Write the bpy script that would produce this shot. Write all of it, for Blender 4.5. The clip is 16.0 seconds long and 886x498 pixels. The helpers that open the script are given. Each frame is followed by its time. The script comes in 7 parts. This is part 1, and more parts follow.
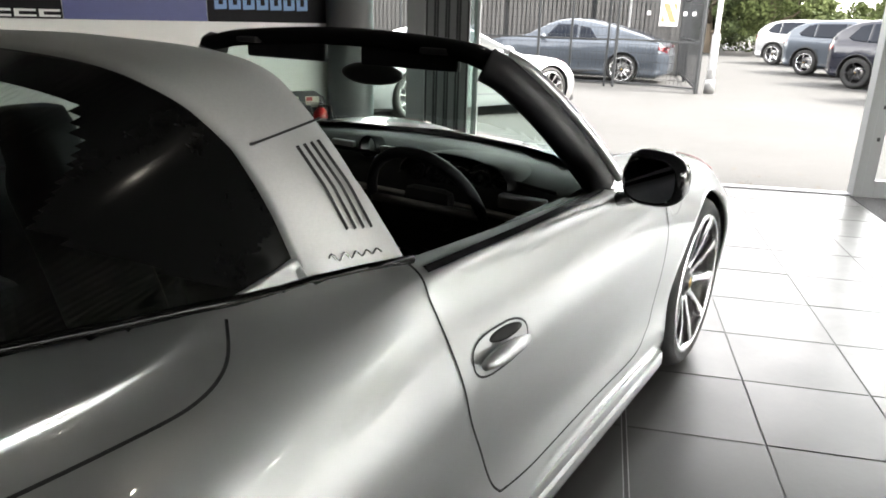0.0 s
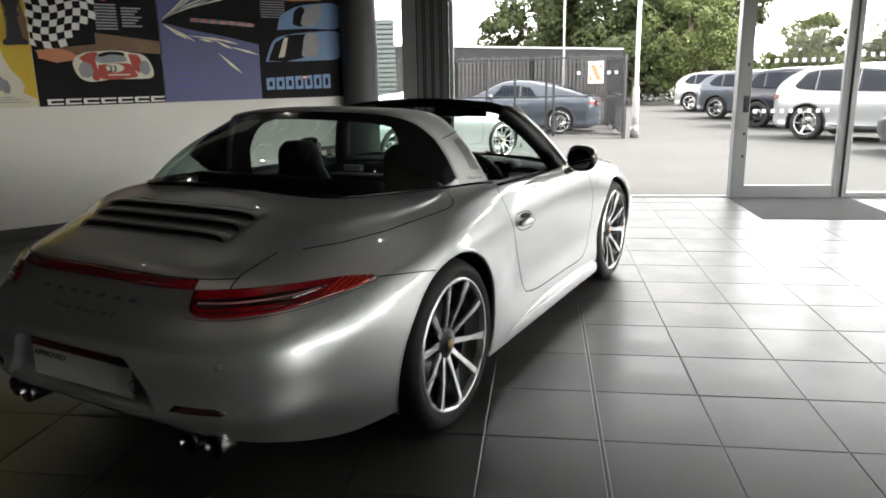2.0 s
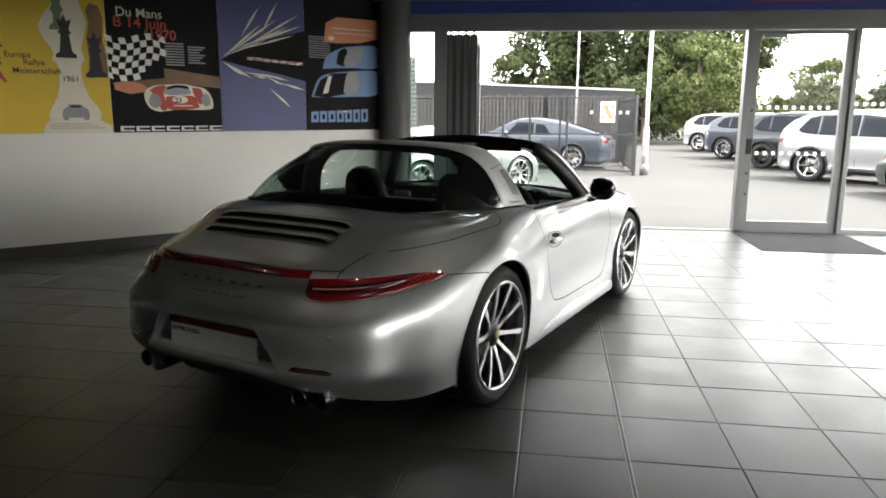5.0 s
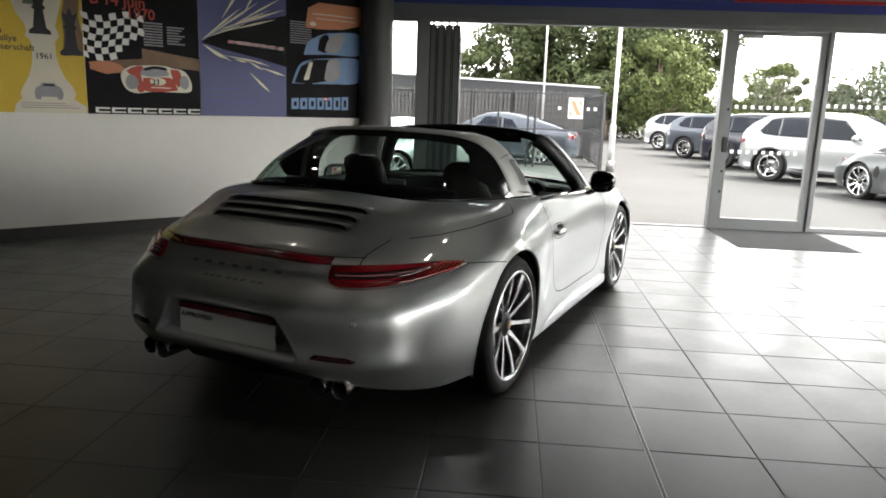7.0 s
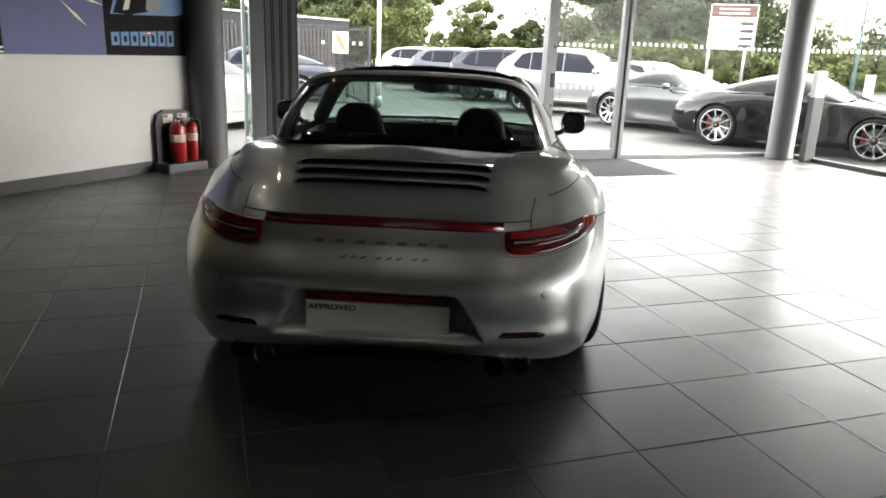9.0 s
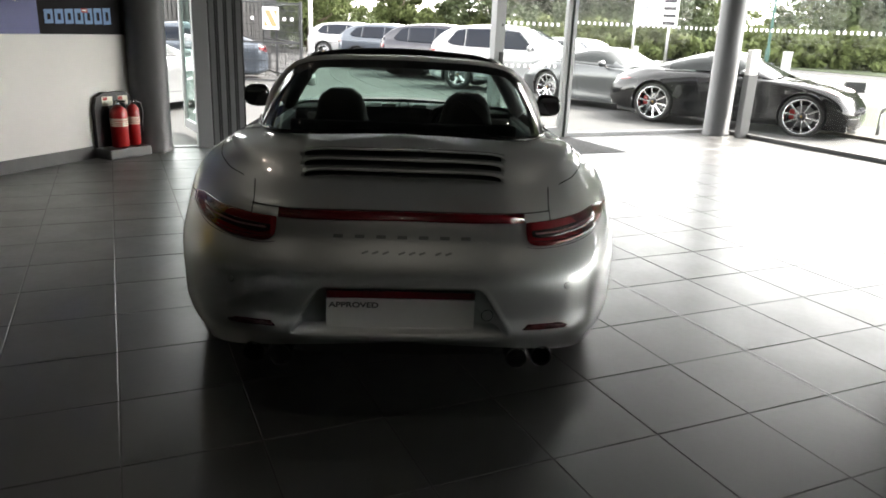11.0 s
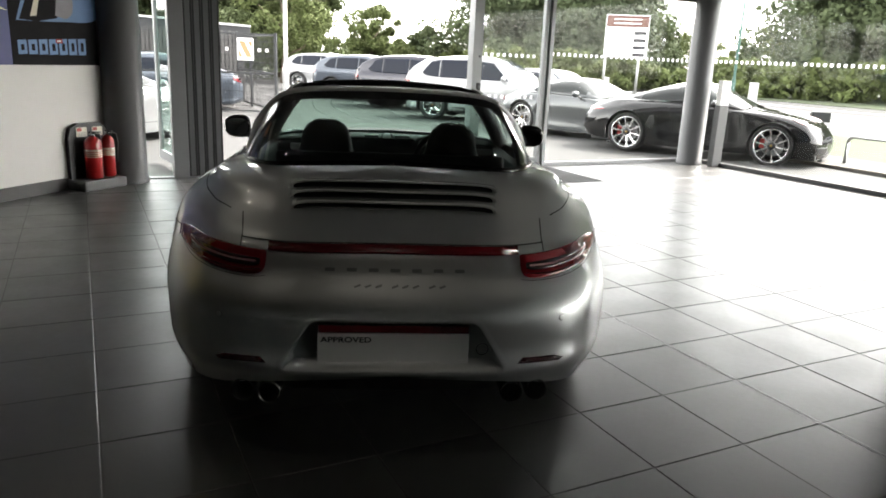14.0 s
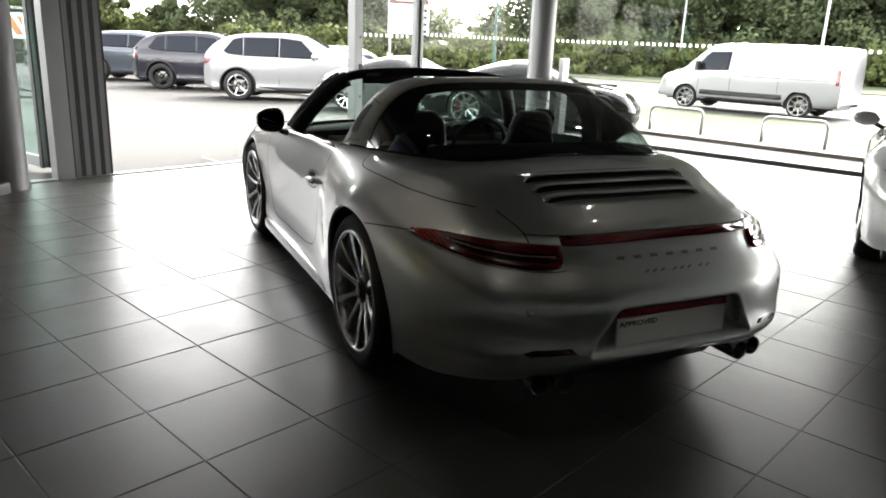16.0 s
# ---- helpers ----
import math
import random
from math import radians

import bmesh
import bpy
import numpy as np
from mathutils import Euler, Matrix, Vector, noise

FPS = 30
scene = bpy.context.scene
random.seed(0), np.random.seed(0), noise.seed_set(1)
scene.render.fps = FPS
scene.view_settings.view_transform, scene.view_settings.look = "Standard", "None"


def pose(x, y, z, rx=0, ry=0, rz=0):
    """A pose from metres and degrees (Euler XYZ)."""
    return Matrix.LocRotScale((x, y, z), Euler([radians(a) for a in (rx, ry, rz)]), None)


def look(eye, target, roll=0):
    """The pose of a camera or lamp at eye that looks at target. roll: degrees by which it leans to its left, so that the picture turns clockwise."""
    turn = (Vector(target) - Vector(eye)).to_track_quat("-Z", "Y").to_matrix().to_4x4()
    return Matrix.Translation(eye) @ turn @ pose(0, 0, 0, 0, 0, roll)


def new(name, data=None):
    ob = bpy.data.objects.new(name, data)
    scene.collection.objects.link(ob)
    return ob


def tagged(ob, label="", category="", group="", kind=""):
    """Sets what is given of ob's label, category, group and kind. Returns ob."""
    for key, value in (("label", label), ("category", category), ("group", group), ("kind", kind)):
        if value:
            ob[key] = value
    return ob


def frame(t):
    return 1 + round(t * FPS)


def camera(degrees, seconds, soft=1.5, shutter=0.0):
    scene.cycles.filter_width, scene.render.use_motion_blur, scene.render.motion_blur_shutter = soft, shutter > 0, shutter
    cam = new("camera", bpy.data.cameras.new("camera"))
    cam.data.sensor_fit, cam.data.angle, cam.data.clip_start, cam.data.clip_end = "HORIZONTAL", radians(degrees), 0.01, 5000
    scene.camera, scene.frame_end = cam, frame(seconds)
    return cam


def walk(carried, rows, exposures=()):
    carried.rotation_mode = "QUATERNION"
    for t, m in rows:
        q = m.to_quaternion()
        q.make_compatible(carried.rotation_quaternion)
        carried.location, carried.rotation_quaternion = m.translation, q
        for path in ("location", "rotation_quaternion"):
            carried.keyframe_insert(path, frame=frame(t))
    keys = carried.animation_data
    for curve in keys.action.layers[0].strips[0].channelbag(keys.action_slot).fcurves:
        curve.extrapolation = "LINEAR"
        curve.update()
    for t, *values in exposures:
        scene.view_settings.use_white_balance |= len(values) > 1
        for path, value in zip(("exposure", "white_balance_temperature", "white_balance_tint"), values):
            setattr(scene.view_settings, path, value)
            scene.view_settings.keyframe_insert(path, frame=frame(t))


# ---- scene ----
cam = camera(63.1, 16.0, 1.8)
PATH = [
    (0, (1.479, -0.327, 1.331), (0.451, 1.27, 0.704), 1.7),
    (0.5, (1.643, -0.788, 1.342), (0.667, 0.875, 0.813), 0.5),
    (1, (1.853, -1.388, 1.364), (0.922, 0.297, 0.821), 0.5),
    (1.5, (2.065, -1.887, 1.406), (1.083, -0.23, 0.866), -1.0),
    (2, (2.21, -2.422, 1.403), (1.271, -0.719, 0.937), -1.1),
    (2.5, (2.348, -2.838, 1.394), (1.362, -1.155, 0.953), -1.0),
    (3, (2.401, -3.099, 1.43), (1.399, -1.438, 0.944), -1.1),
    (3.5, (2.373, -3.148, 1.441), (1.378, -1.471, 0.993), -0.6),
    (4, (2.354, -3.135, 1.446), (1.374, -1.441, 1.031), -0.2),
    (4.5, (2.359, -3.136, 1.449), (1.389, -1.43, 1.064), 0.2),
    (7, (2.091, -3.238, 1.407), (1.237, -1.473, 1.014), 2.0),
    (7.5, (1.699, -3.384, 1.419), (1.006, -1.571, 0.939), 3.4),
    (8, (1.187, -3.411, 1.394), (0.572, -1.571, 0.907), 3.3),
    (8.5, (0.711, -3.472, 1.398), (0.375, -1.568, 0.886), 1.7),
    (9, (0.332, -3.436, 1.394), (0.25, -1.511, 0.857), 2.3),
    (9.5, (0.106, -3.392, 1.396), (0.143, -1.478, 0.817), 0.4),
    (10, (-0.008, -3.377, 1.412), (0.117, -1.479, 0.793), 2.6),
    (12.5, (-0.014, -3.375, 1.428), (0.107, -1.449, 0.904), 2.3),
    (13, (-0.011, -3.376, 1.428), (0.116, -1.448, 0.911), 2.4),
    (13.5, (-0.01, -3.378, 1.427), (0.119, -1.449, 0.916), 2.5),
    (14, (-0.08, -3.334, 1.425), (0.114, -1.411, 0.914), 2.6),
    (14.5, (-0.461, -3.283, 1.422), (-0.044, -1.393, 0.918), 3.8),
    (15, (-0.935, -3.127, 1.378), (-0.422, -1.26, 0.874), 5.0),
    (15.5, (-1.421, -3.0, 1.389), (-0.851, -1.153, 0.876), 3.1),
    (16, (-1.9, -2.909, 1.424), (-1.06, -1.178, 0.878), 2.5),
]
walk(cam, [(t, look(eye, target, roll)) for t, eye, target, roll in PATH], [(0, 3.90, 6900, 10.5), (0.5, 3.60, 6900, 10.5), (1, 3.45, 6900, 10.5), (2, 3.57, 6900, 10.5), (3, 3.78, 6900, 10.5), (4.5, 3.74, 6900, 10.5), (7, 3.60, 6900, 10.5), (9, 3.90, 6900, 10.5), (12.5, 3.78, 6900, 10.5), (14.5, 3.74, 6900, 10.5), (16, 3.82, 6900, 10.5)])
# ---------------------------------------------------------------- light
world = bpy.data.worlds.new("world")
scene.world = world
world.use_nodes = True
wn = world.node_tree.nodes
sky = wn.new("ShaderNodeTexSky")
sky.sky_type = "NISHITA"
sky.sun_disc = False
sky.sun_elevation, sky.sun_rotation = radians(42), radians(60)
sky.air_density, sky.dust_density, sky.ozone_density = 1.0, 1.0, 1.0
wn["Background"].inputs["Strength"].default_value = 0.15
cloud = wn.new("ShaderNodeHueSaturation")     # an even, nearly colourless cloud cover
cloud.inputs["Saturation"].default_value = 0.12
world.node_tree.links.new(sky.outputs[0], cloud.inputs["Color"])
world.node_tree.links.new(cloud.outputs[0], wn["Background"].inputs["Color"])
sun = new("sun", bpy.data.lights.new("sun", "SUN"))
sun.data.energy, sun.data.angle, sun.data.color = 1.3, radians(14), (1.0, 0.97, 0.93)
sun.matrix_world = look((20, 12, 22), (0, 4, 0))

# ---------------------------------------------------------------- materials
def mat(name, color=(0.5, 0.5, 0.5), rough=0.5, metal=0.0, coat=0.0, var=0.0, scale=8.0, bump=0.0, bscale=60.0, rvar=0.0, per_object=0.0, stretch=(1, 1, 1), spec=0.5):
    """A Principled surface with colour and roughness variation at two scales and fine relief."""
    m = bpy.data.materials.new(name)
    m.use_nodes = True
    nt = m.node_tree
    b = nt.nodes["Principled BSDF"]
    b.inputs["Base Color"].default_value = (*color, 1)
    b.inputs["Roughness"].default_value = rough
    b.inputs["Metallic"].default_value = metal
    b.inputs["Coat Weight"].default_value = coat
    b.inputs["Coat Roughness"].default_value = 0.03
    b.inputs["Specular IOR Level"].default_value = spec
    if var or bump or rvar or per_object:
        tc = nt.nodes.new("ShaderNodeTexCoord")
        mp = nt.nodes.new("ShaderNodeMapping")
        mp.inputs["Scale"].default_value = stretch
        nt.links.new(tc.outputs["Object"], mp.inputs["Vector"])
        n1, n2 = nt.nodes.new("ShaderNodeTexNoise"), nt.nodes.new("ShaderNodeTexNoise")
        n1.inputs["Scale"].default_value, n2.inputs["Scale"].default_value = scale, scale * 7.3
        n1.inputs["Detail"].default_value = n2.inputs["Detail"].default_value = 4
        for n in (n1, n2):
            nt.links.new(mp.outputs[0], n.inputs["Vector"])
        mix = nt.nodes.new("ShaderNodeMath")
        mix.operation = "MULTIPLY_ADD"
        mix.inputs[1].default_value = 0.45
        nt.links.new(n2.outputs[0], mix.inputs[0])
        nt.links.new(n1.outputs[0], mix.inputs[2])
        src = mix.outputs[0]
        if per_object:
            oi = nt.nodes.new("ShaderNodeObjectInfo")
            gi = nt.nodes.new("ShaderNodeNewGeometry")
            ad = nt.nodes.new("ShaderNodeMath")
            ad.operation = "ADD"
            nt.links.new(oi.outputs["Random"], ad.inputs[0])
            nt.links.new(gi.outputs["Random Per Island"], ad.inputs[1])
            fr = nt.nodes.new("ShaderNodeMath")
            fr.operation = "FRACT"
            nt.links.new(ad.outputs[0], fr.inputs[0])
            pm = nt.nodes.new("ShaderNodeMath")
            pm.operation = "MULTIPLY_ADD"
            pm.inputs[1].default_value = per_object
            nt.links.new(fr.outputs[0], pm.inputs[0])
            nt.links.new(src, pm.inputs[2])
            src = pm.outputs[0]
        mr = nt.nodes.new("ShaderNodeMapRange")
        mr.inputs["From Min"].default_value, mr.inputs["From Max"].default_value = 0.35, 1.1 + per_object
        mr.inputs["To Min"].default_value, mr.inputs["To Max"].default_value = 1 - var, 1 + var
        nt.links.new(src, mr.inputs["Value"])
        sc = nt.nodes.new("ShaderNodeVectorMath")
        sc.operation = "SCALE"
        sc.inputs[0].default_value = color
        nt.links.new(mr.outputs[0], sc.inputs["Scale"])
        nt.links.new(sc.outputs[0], b.inputs["Base Color"])
        if rvar:
            rr = nt.nodes.new("ShaderNodeMapRange")
            rr.inputs["From Min"].default_value, rr.inputs["From Max"].default_value = 0.35, 1.1
            rr.inputs["To Min"].default_value, rr.inputs["To Max"].default_value = max(0.02, rough - rvar), rough + rvar
            nt.links.new(mix.outputs[0], rr.inputs["Value"])
            nt.links.new(rr.outputs[0], b.inputs["Roughness"])
        if bump:
            n3 = nt.nodes.new("ShaderNodeTexNoise")
            n3.inputs["Scale"].default_value = bscale
            n3.inputs["Detail"].default_value = 3
            nt.links.new(mp.outputs[0], n3.inputs["Vector"])
            bp = nt.nodes.new("ShaderNodeBump")
            bp.inputs["Strength"].default_value, bp.inputs["Distance"].default_value = bump, 0.01
            nt.links.new(n3.outputs[0], bp.inputs["Height"])
            nt.links.new(bp.outputs[0], b.inputs["Normal"])
    return m


def glass_mat(name, tint, gloss=0.8, rough=0.0, f0=0.04):
    """A thin pane: clear tinted passage, mirror gloss that grows towards grazing angles."""
    m = bpy.data.materials.new(name)
    m.use_nodes = True
    nt = m.node_tree
    nt.nodes.remove(nt.nodes["Principled BSDF"])
    tr, gl, mx, lw = (nt.nodes.new(k) for k in ("ShaderNodeBsdfTransparent", "ShaderNodeBsdfGlossy", "ShaderNodeMixShader", "ShaderNodeLayerWeight"))
    tr.inputs[0].default_value = (*tint, 1)
    gl.inputs["Roughness"].default_value = rough
    lw.inputs["Blend"].default_value = 0.5
    pw, ad = nt.nodes.new("ShaderNodeMath"), nt.nodes.new("ShaderNodeMath")
    pw.operation, ad.operation = "POWER", "MULTIPLY_ADD"
    pw.inputs[1].default_value = 5.0
    ad.inputs[1].default_value, ad.inputs[2].default_value = gloss, f0
    nt.links.new(lw.outputs["Facing"], pw.inputs[0])
    nt.links.new(pw.outputs[0], ad.inputs[0])
    nt.links.new(ad.outputs[0], mx.inputs[0])
    nt.links.new(tr.outputs[0], mx.inputs[1])
    nt.links.new(gl.outputs[0], mx.inputs[2])
    nt.links.new(mx.outputs[0], nt.nodes["Material Output"].inputs["Surface"])
    return m


def film_mat(name, color):
    """Thin white film that passes some light from behind."""
    m = bpy.data.materials.new(name)
    m.use_nodes = True
    nt = m.node_tree
    nt.nodes.remove(nt.nodes["Principled BSDF"])
    d, t, mx = (nt.nodes.new(k) for k in ("ShaderNodeBsdfDiffuse", "ShaderNodeBsdfTranslucent", "ShaderNodeMixShader"))
    d.inputs[0].default_value = t.inputs[0].default_value = (*color, 1)
    mx.inputs[0].default_value = 0.5
    nt.links.new(d.outputs[0], mx.inputs[1])
    nt.links.new(t.outputs[0], mx.inputs[2])
    nt.links.new(mx.outputs[0], nt.nodes["Material Output"].inputs["Surface"])
    return m


def emit_mat(name, color, strength):
    m = bpy.data.materials.new(name)
    m.use_nodes = True
    b = m.node_tree.nodes["Principled BSDF"]
    b.inputs["Base Color"].default_value = (*color, 1)
    b.inputs["Emission Color"].default_value = (*color, 1)
    b.inputs["Emission Strength"].default_value = strength
    return m


M_SILVER = mat("silver_paint", (0.54, 0.555, 0.555), 0.38, 0.86, 1.0, 0.03, 900, 0.012, 1500)
M_SILVER.node_tree.nodes["Principled BSDF"].inputs["Coat IOR"].default_value = 1.8
M_SILVER.node_tree.nodes["Principled BSDF"].inputs["Coat Roughness"].default_value = 0.015
M_WHITEPAINT = mat("white_car_paint", (0.55, 0.55, 0.55), 0.3, 0.0, 1.0, 0.02, 5)
M_PALEPAINT = mat("pale_silver_white_paint", (0.26, 0.265, 0.27), 0.35, 0.2, 1.0, 0.02, 5)
M_SATIN = mat("satin_silver_metal", (0.46, 0.465, 0.46), 0.55, 0.5, 0, 0.05, 200, 0.01, 1500)
M_SILVER2 = mat("light_silver_paint", (0.22, 0.225, 0.23), 0.35, 0.5, 1.0, 0.02, 5)
M_BLACKPAINT = mat("black_car_paint", (0.004, 0.0042, 0.0045), 0.10, 0.0, 0.0, 0.1, 5)
M_GREYPAINT = mat("grey_car_paint", (0.055, 0.06, 0.062), 0.3, 0.4, 0.5, 0.04, 5)
M_BLUEPAINT = mat("blue_grey_car_paint", (0.062, 0.076, 0.096), 0.3, 0.4, 0.7, 0.04, 5)
M_NAVY = mat("dark_navy_car_paint", (0.008, 0.009, 0.018), 0.25, 0.1, 0.5, 0.04, 5)
M_BLACK = mat("black_plastic", (0.016, 0.016, 0.017), 0.5, 0, 0, 0.25, 40, 0.05, 300)
M_GLOSSBLACK = mat("gloss_black", (0.008, 0.008, 0.009), 0.12, 0, 0.6, 0.1, 20)
M_FABRIC = mat("black_roof_fabric", (0.006, 0.006, 0.0065), 0.9, 0, 0, 0.3, 60, 0.25, 700, spec=0.1)
M_FRIT = mat("black_glass_border", (0.005, 0.005, 0.005), 0.12, 0, 0, 0.1, 20, spec=0.16)
M_LEATHER = mat("black_leather", (0.009, 0.009, 0.010), 0.55, 0, 0, 0.3, 30, 0.15, 250, spec=0.22)
M_RUBBER = mat("tyre_rubber", (0.014, 0.014, 0.014), 0.7, 0, 0, 0.3, 30, 0.15, 120)
M_SEAM = mat("panel_gap", (0.012, 0.012, 0.013), 0.8)
M_CHROME = mat("polished_steel", (0.62, 0.62, 0.63), 0.12, 1.0, 0, 0.05, 30)
M_RIM = mat("polished_alloy", (0.7, 0.7, 0.71), 0.25, 1.0, 0.3, 0.05, 40)
M_RIMDARK = mat("dark_alloy", (0.03, 0.03, 0.032), 0.4, 0.6, 0, 0.2, 40)
M_DISC = mat("brake_disc_steel", (0.3, 0.3, 0.3), 0.35, 1.0, 0, 0.1, 60)
M_REDLAMP = mat("red_lamp_glass", (0.17, 0.003, 0.006), 0.25, 0, 1.0, 0.12, 25)
M_LAMPDARK = mat("smoked_red_lamp_glass", (0.022, 0.0015, 0.002), 0.2, 0, 1.0, 0.12, 25)
M_LAMPBRIGHT = mat("bright_red_lamp_prism", (0.62, 0.035, 0.02), 0.15, 0.3, 1.0, 0.15, 120)
M_DARKRED = mat("dark_red_reflector", (0.13, 0.004, 0.008), 0.2, 0, 0.8, 0.15, 120)
M_FOG = mat("unlit_dark_reflector", (0.035, 0.004, 0.005), 0.25, 0, 0.4, 0.15, 120)
M_LAMPCLEAR = mat("pale_lamp_lens", (0.45, 0.26, 0.26), 0.1, 0.2, 1.0, 0.1, 60)
M_PLATE = mat("white_plate", (0.72, 0.72, 0.70), 0.35, 0, 0.3, 0.03, 10)
M_INK = mat("black_ink", (0.015, 0.015, 0.018), 0.6)
M_GLASSCLEAR = glass_mat("clear_glass", (0.94, 0.96, 0.955), 0.3, 0.0, 0.018)
M_GLASSGREEN = glass_mat("green_tinted_glass", (0.55, 0.74, 0.68))
M_EXHAUST = mat("dark_exhaust_steel", (0.22, 0.22, 0.22), 0.25, 1.0, 0, 0.2, 30)
M_GLASSREAR = glass_mat("tinted_rear_glass", (0.50, 0.60, 0.565), 0.6, 0.0, 0.14)
M_SCREEN = glass_mat("green_windscreen_glass", (0.72, 0.86, 0.80), 0.6)
M_COUPEGLASS = mat("pale_reflecting_car_window", (0.025, 0.028, 0.028), 0.05, 0, 0, 0.3, 2, spec=0.18)
M_CARGLASS = mat("dark_car_window", (0.010, 0.013, 0.020), 0.05, 0, 0, 0.05, 3, spec=0.14)
M_WHITEWALL = mat("white_painted_wall", (0.70, 0.69, 0.665), 0.75, 0, 0, 0.035, 1.2, 0.05, 180)
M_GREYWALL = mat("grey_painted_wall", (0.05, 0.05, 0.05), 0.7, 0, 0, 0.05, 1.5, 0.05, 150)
M_BACKWALL = mat("pale_grey_painted_wall", (0.66, 0.66, 0.645), 0.7, 0, 0, 0.05, 1.5, 0.05, 150)
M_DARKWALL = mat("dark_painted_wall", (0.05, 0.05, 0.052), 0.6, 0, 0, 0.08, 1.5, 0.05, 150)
M_BASE = mat("dark_grey_skirting", (0.06, 0.06, 0.06), 0.5, 0, 0, 0.15, 6, 0.05, 90)
M_ALU = mat("grey_powder_coated_aluminium", (0.24, 0.245, 0.25), 0.42, 0.25, 0, 0.06, 5, 0.04, 400)
M_ALUDARK = mat("dark_rubber_seal_profile", (0.02, 0.02, 0.021), 0.55, 0, 0, 0.15, 15)
M_COLUMN = mat("grey_painted_steel_column", (0.085, 0.085, 0.087), 0.45, 0.1, 0, 0.05, 4, 0.03, 90)
M_TILE = mat("grey_ceramic_tile", (0.043, 0.0425, 0.040), 0.36, 0, 0, 0.38, 3.2, 0.02, 40, 0.10, 0.9, spec=1.0)
M_GROUT = mat("dark_grout", (0.05, 0.049, 0.047), 0.5, 0, 0, 0.2, 30)
M_MATT = mat("dark_entrance_matting", (0.035, 0.035, 0.036), 0.95, 0, 0, 0.35, 120, 0.5, 500)
# ceiling tone kept dark so the rear deck and floor catch less bounce
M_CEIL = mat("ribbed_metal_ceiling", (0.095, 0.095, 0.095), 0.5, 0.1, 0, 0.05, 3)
M_BLUEBAND = mat("blue_fascia_band", (0.05, 0.07, 0.30), 0.5, 0, 0, 0.06, 3)
M_REDBAND = mat("red_fascia_band", (0.45, 0.02, 0.03), 0.5, 0, 0, 0.06, 3)
M_ASPHALT = mat("forecourt_asphalt", (0.037, 0.0365, 0.0355), 0.85, 0, 0, 0.2, 0.5, 0.3, 60)
M_ROAD = mat("road_asphalt", (0.019, 0.019, 0.020), 0.85, 0, 0, 0.15, 0.3, 0.3, 60)
M_PAVE = mat("concrete_paving", (0.040, 0.038, 0.036), 0.85, 0, 0, 0.15, 2, 0.3, 60, 0, 0.5)
M_KERB = mat("concrete_kerb", (0.11, 0.10, 0.085), 0.85, 0, 0, 0.15, 3, 0.2, 60)
M_GRASS = mat("grass_ground", (0.022, 0.036, 0.007), 0.9, 0, 0, 0.4, 1.5, 0.5, 40)
M_LEAF = mat("leaf_green", (0.046, 0.060, 0.024), 0.8, 0, 0, 0.4, 0.4, 0, 1, 0, 0.7, spec=0.2)
M_LEAFLIGHT = mat("light_leaf_green", (0.070, 0.088, 0.030), 0.8, 0, 0, 0.4, 0.4, 0, 1, 0, 0.7, spec=0.2)
M_LEAFDARK = mat("dark_leaf_green", (0.056, 0.072, 0.034), 0.8, 0, 0, 0.5, 0.25, 0, 1, 0, 0.7, spec=0.2)
M_BARK = mat("brown_bark", (0.09, 0.07, 0.05), 0.9, 0, 0, 0.3, 4, 0.6, 30)
M_TIMBER = mat("dark_stained_timber", (0.06, 0.058, 0.056), 0.8, 0, 0, 0.25, 3, 0.3, 60, 0, 0.6, (6, 6, 0.6))
M_DARKSTEEL = mat("dark_coated_steel", (0.03, 0.032, 0.034), 0.5, 0.3, 0, 0.1, 8)
M_WHITESTEEL = mat("white_coated_steel", (0.46, 0.46, 0.46), 0.45, 0.1, 0, 0.08, 4)
M_GALV = mat("galvanised_steel", (0.42, 0.42, 0.42), 0.4, 0.8, 0, 0.12, 8)
M_GREENSTEEL = mat("green_coated_steel", (0.012, 0.055, 0.042), 0.45, 0.1, 0, 0.08, 4)
M_WHITE = mat("white_print", (0.75, 0.75, 0.73), 0.5, 0, 0, 0.03, 4)
M_DOTS = film_mat("white_glass_film", (0.85, 0.85, 0.85))
M_RED = mat("red_enamel", (0.3024, 0.0108, 0.0108), 0.3, 0, 0.4, 0.06, 12)
M_ORANGE = mat("orange_print", (0.55, 0.20, 0.09), 0.5, 0, 0, 0.06, 6)
M_YELLOW = mat("yellow_print", (0.58, 0.40, 0.015), 0.5, 0, 0, 0.05, 4)
M_CREAM = mat("cream_print", (0.62, 0.58, 0.47), 0.5, 0, 0, 0.06, 5)
M_BLUEPRINT = mat("blue_violet_print", (0.0595, 0.0700, 0.2100), 0.5, 0, 0, 0.08, 3)
M_DARKPRINT = mat("dark_print", (0.0115, 0.011, 0.0126), 0.7, 0, 0, 0.25, 5, spec=0.15)
M_BROWNPRINT = mat("brown_print", (0.16, 0.085, 0.035), 0.5, 0, 0, 0.3, 5)
M_LIGHTBLUE = mat("light_blue_print", (0.13, 0.24, 0.45), 0.5, 0, 0, 0.1, 6)
M_GREYPRINT = mat("grey_print", (0.25, 0.25, 0.27), 0.5, 0, 0, 0.15, 9)
M_BROWNSIGN = mat("brown_sign_face", (0.085, 0.032, 0.022), 0.5)
M_GOLD = mat("gold_badge", (0.30, 0.20, 0.07), 0.4, 0.7, 0, 0.5, 160)


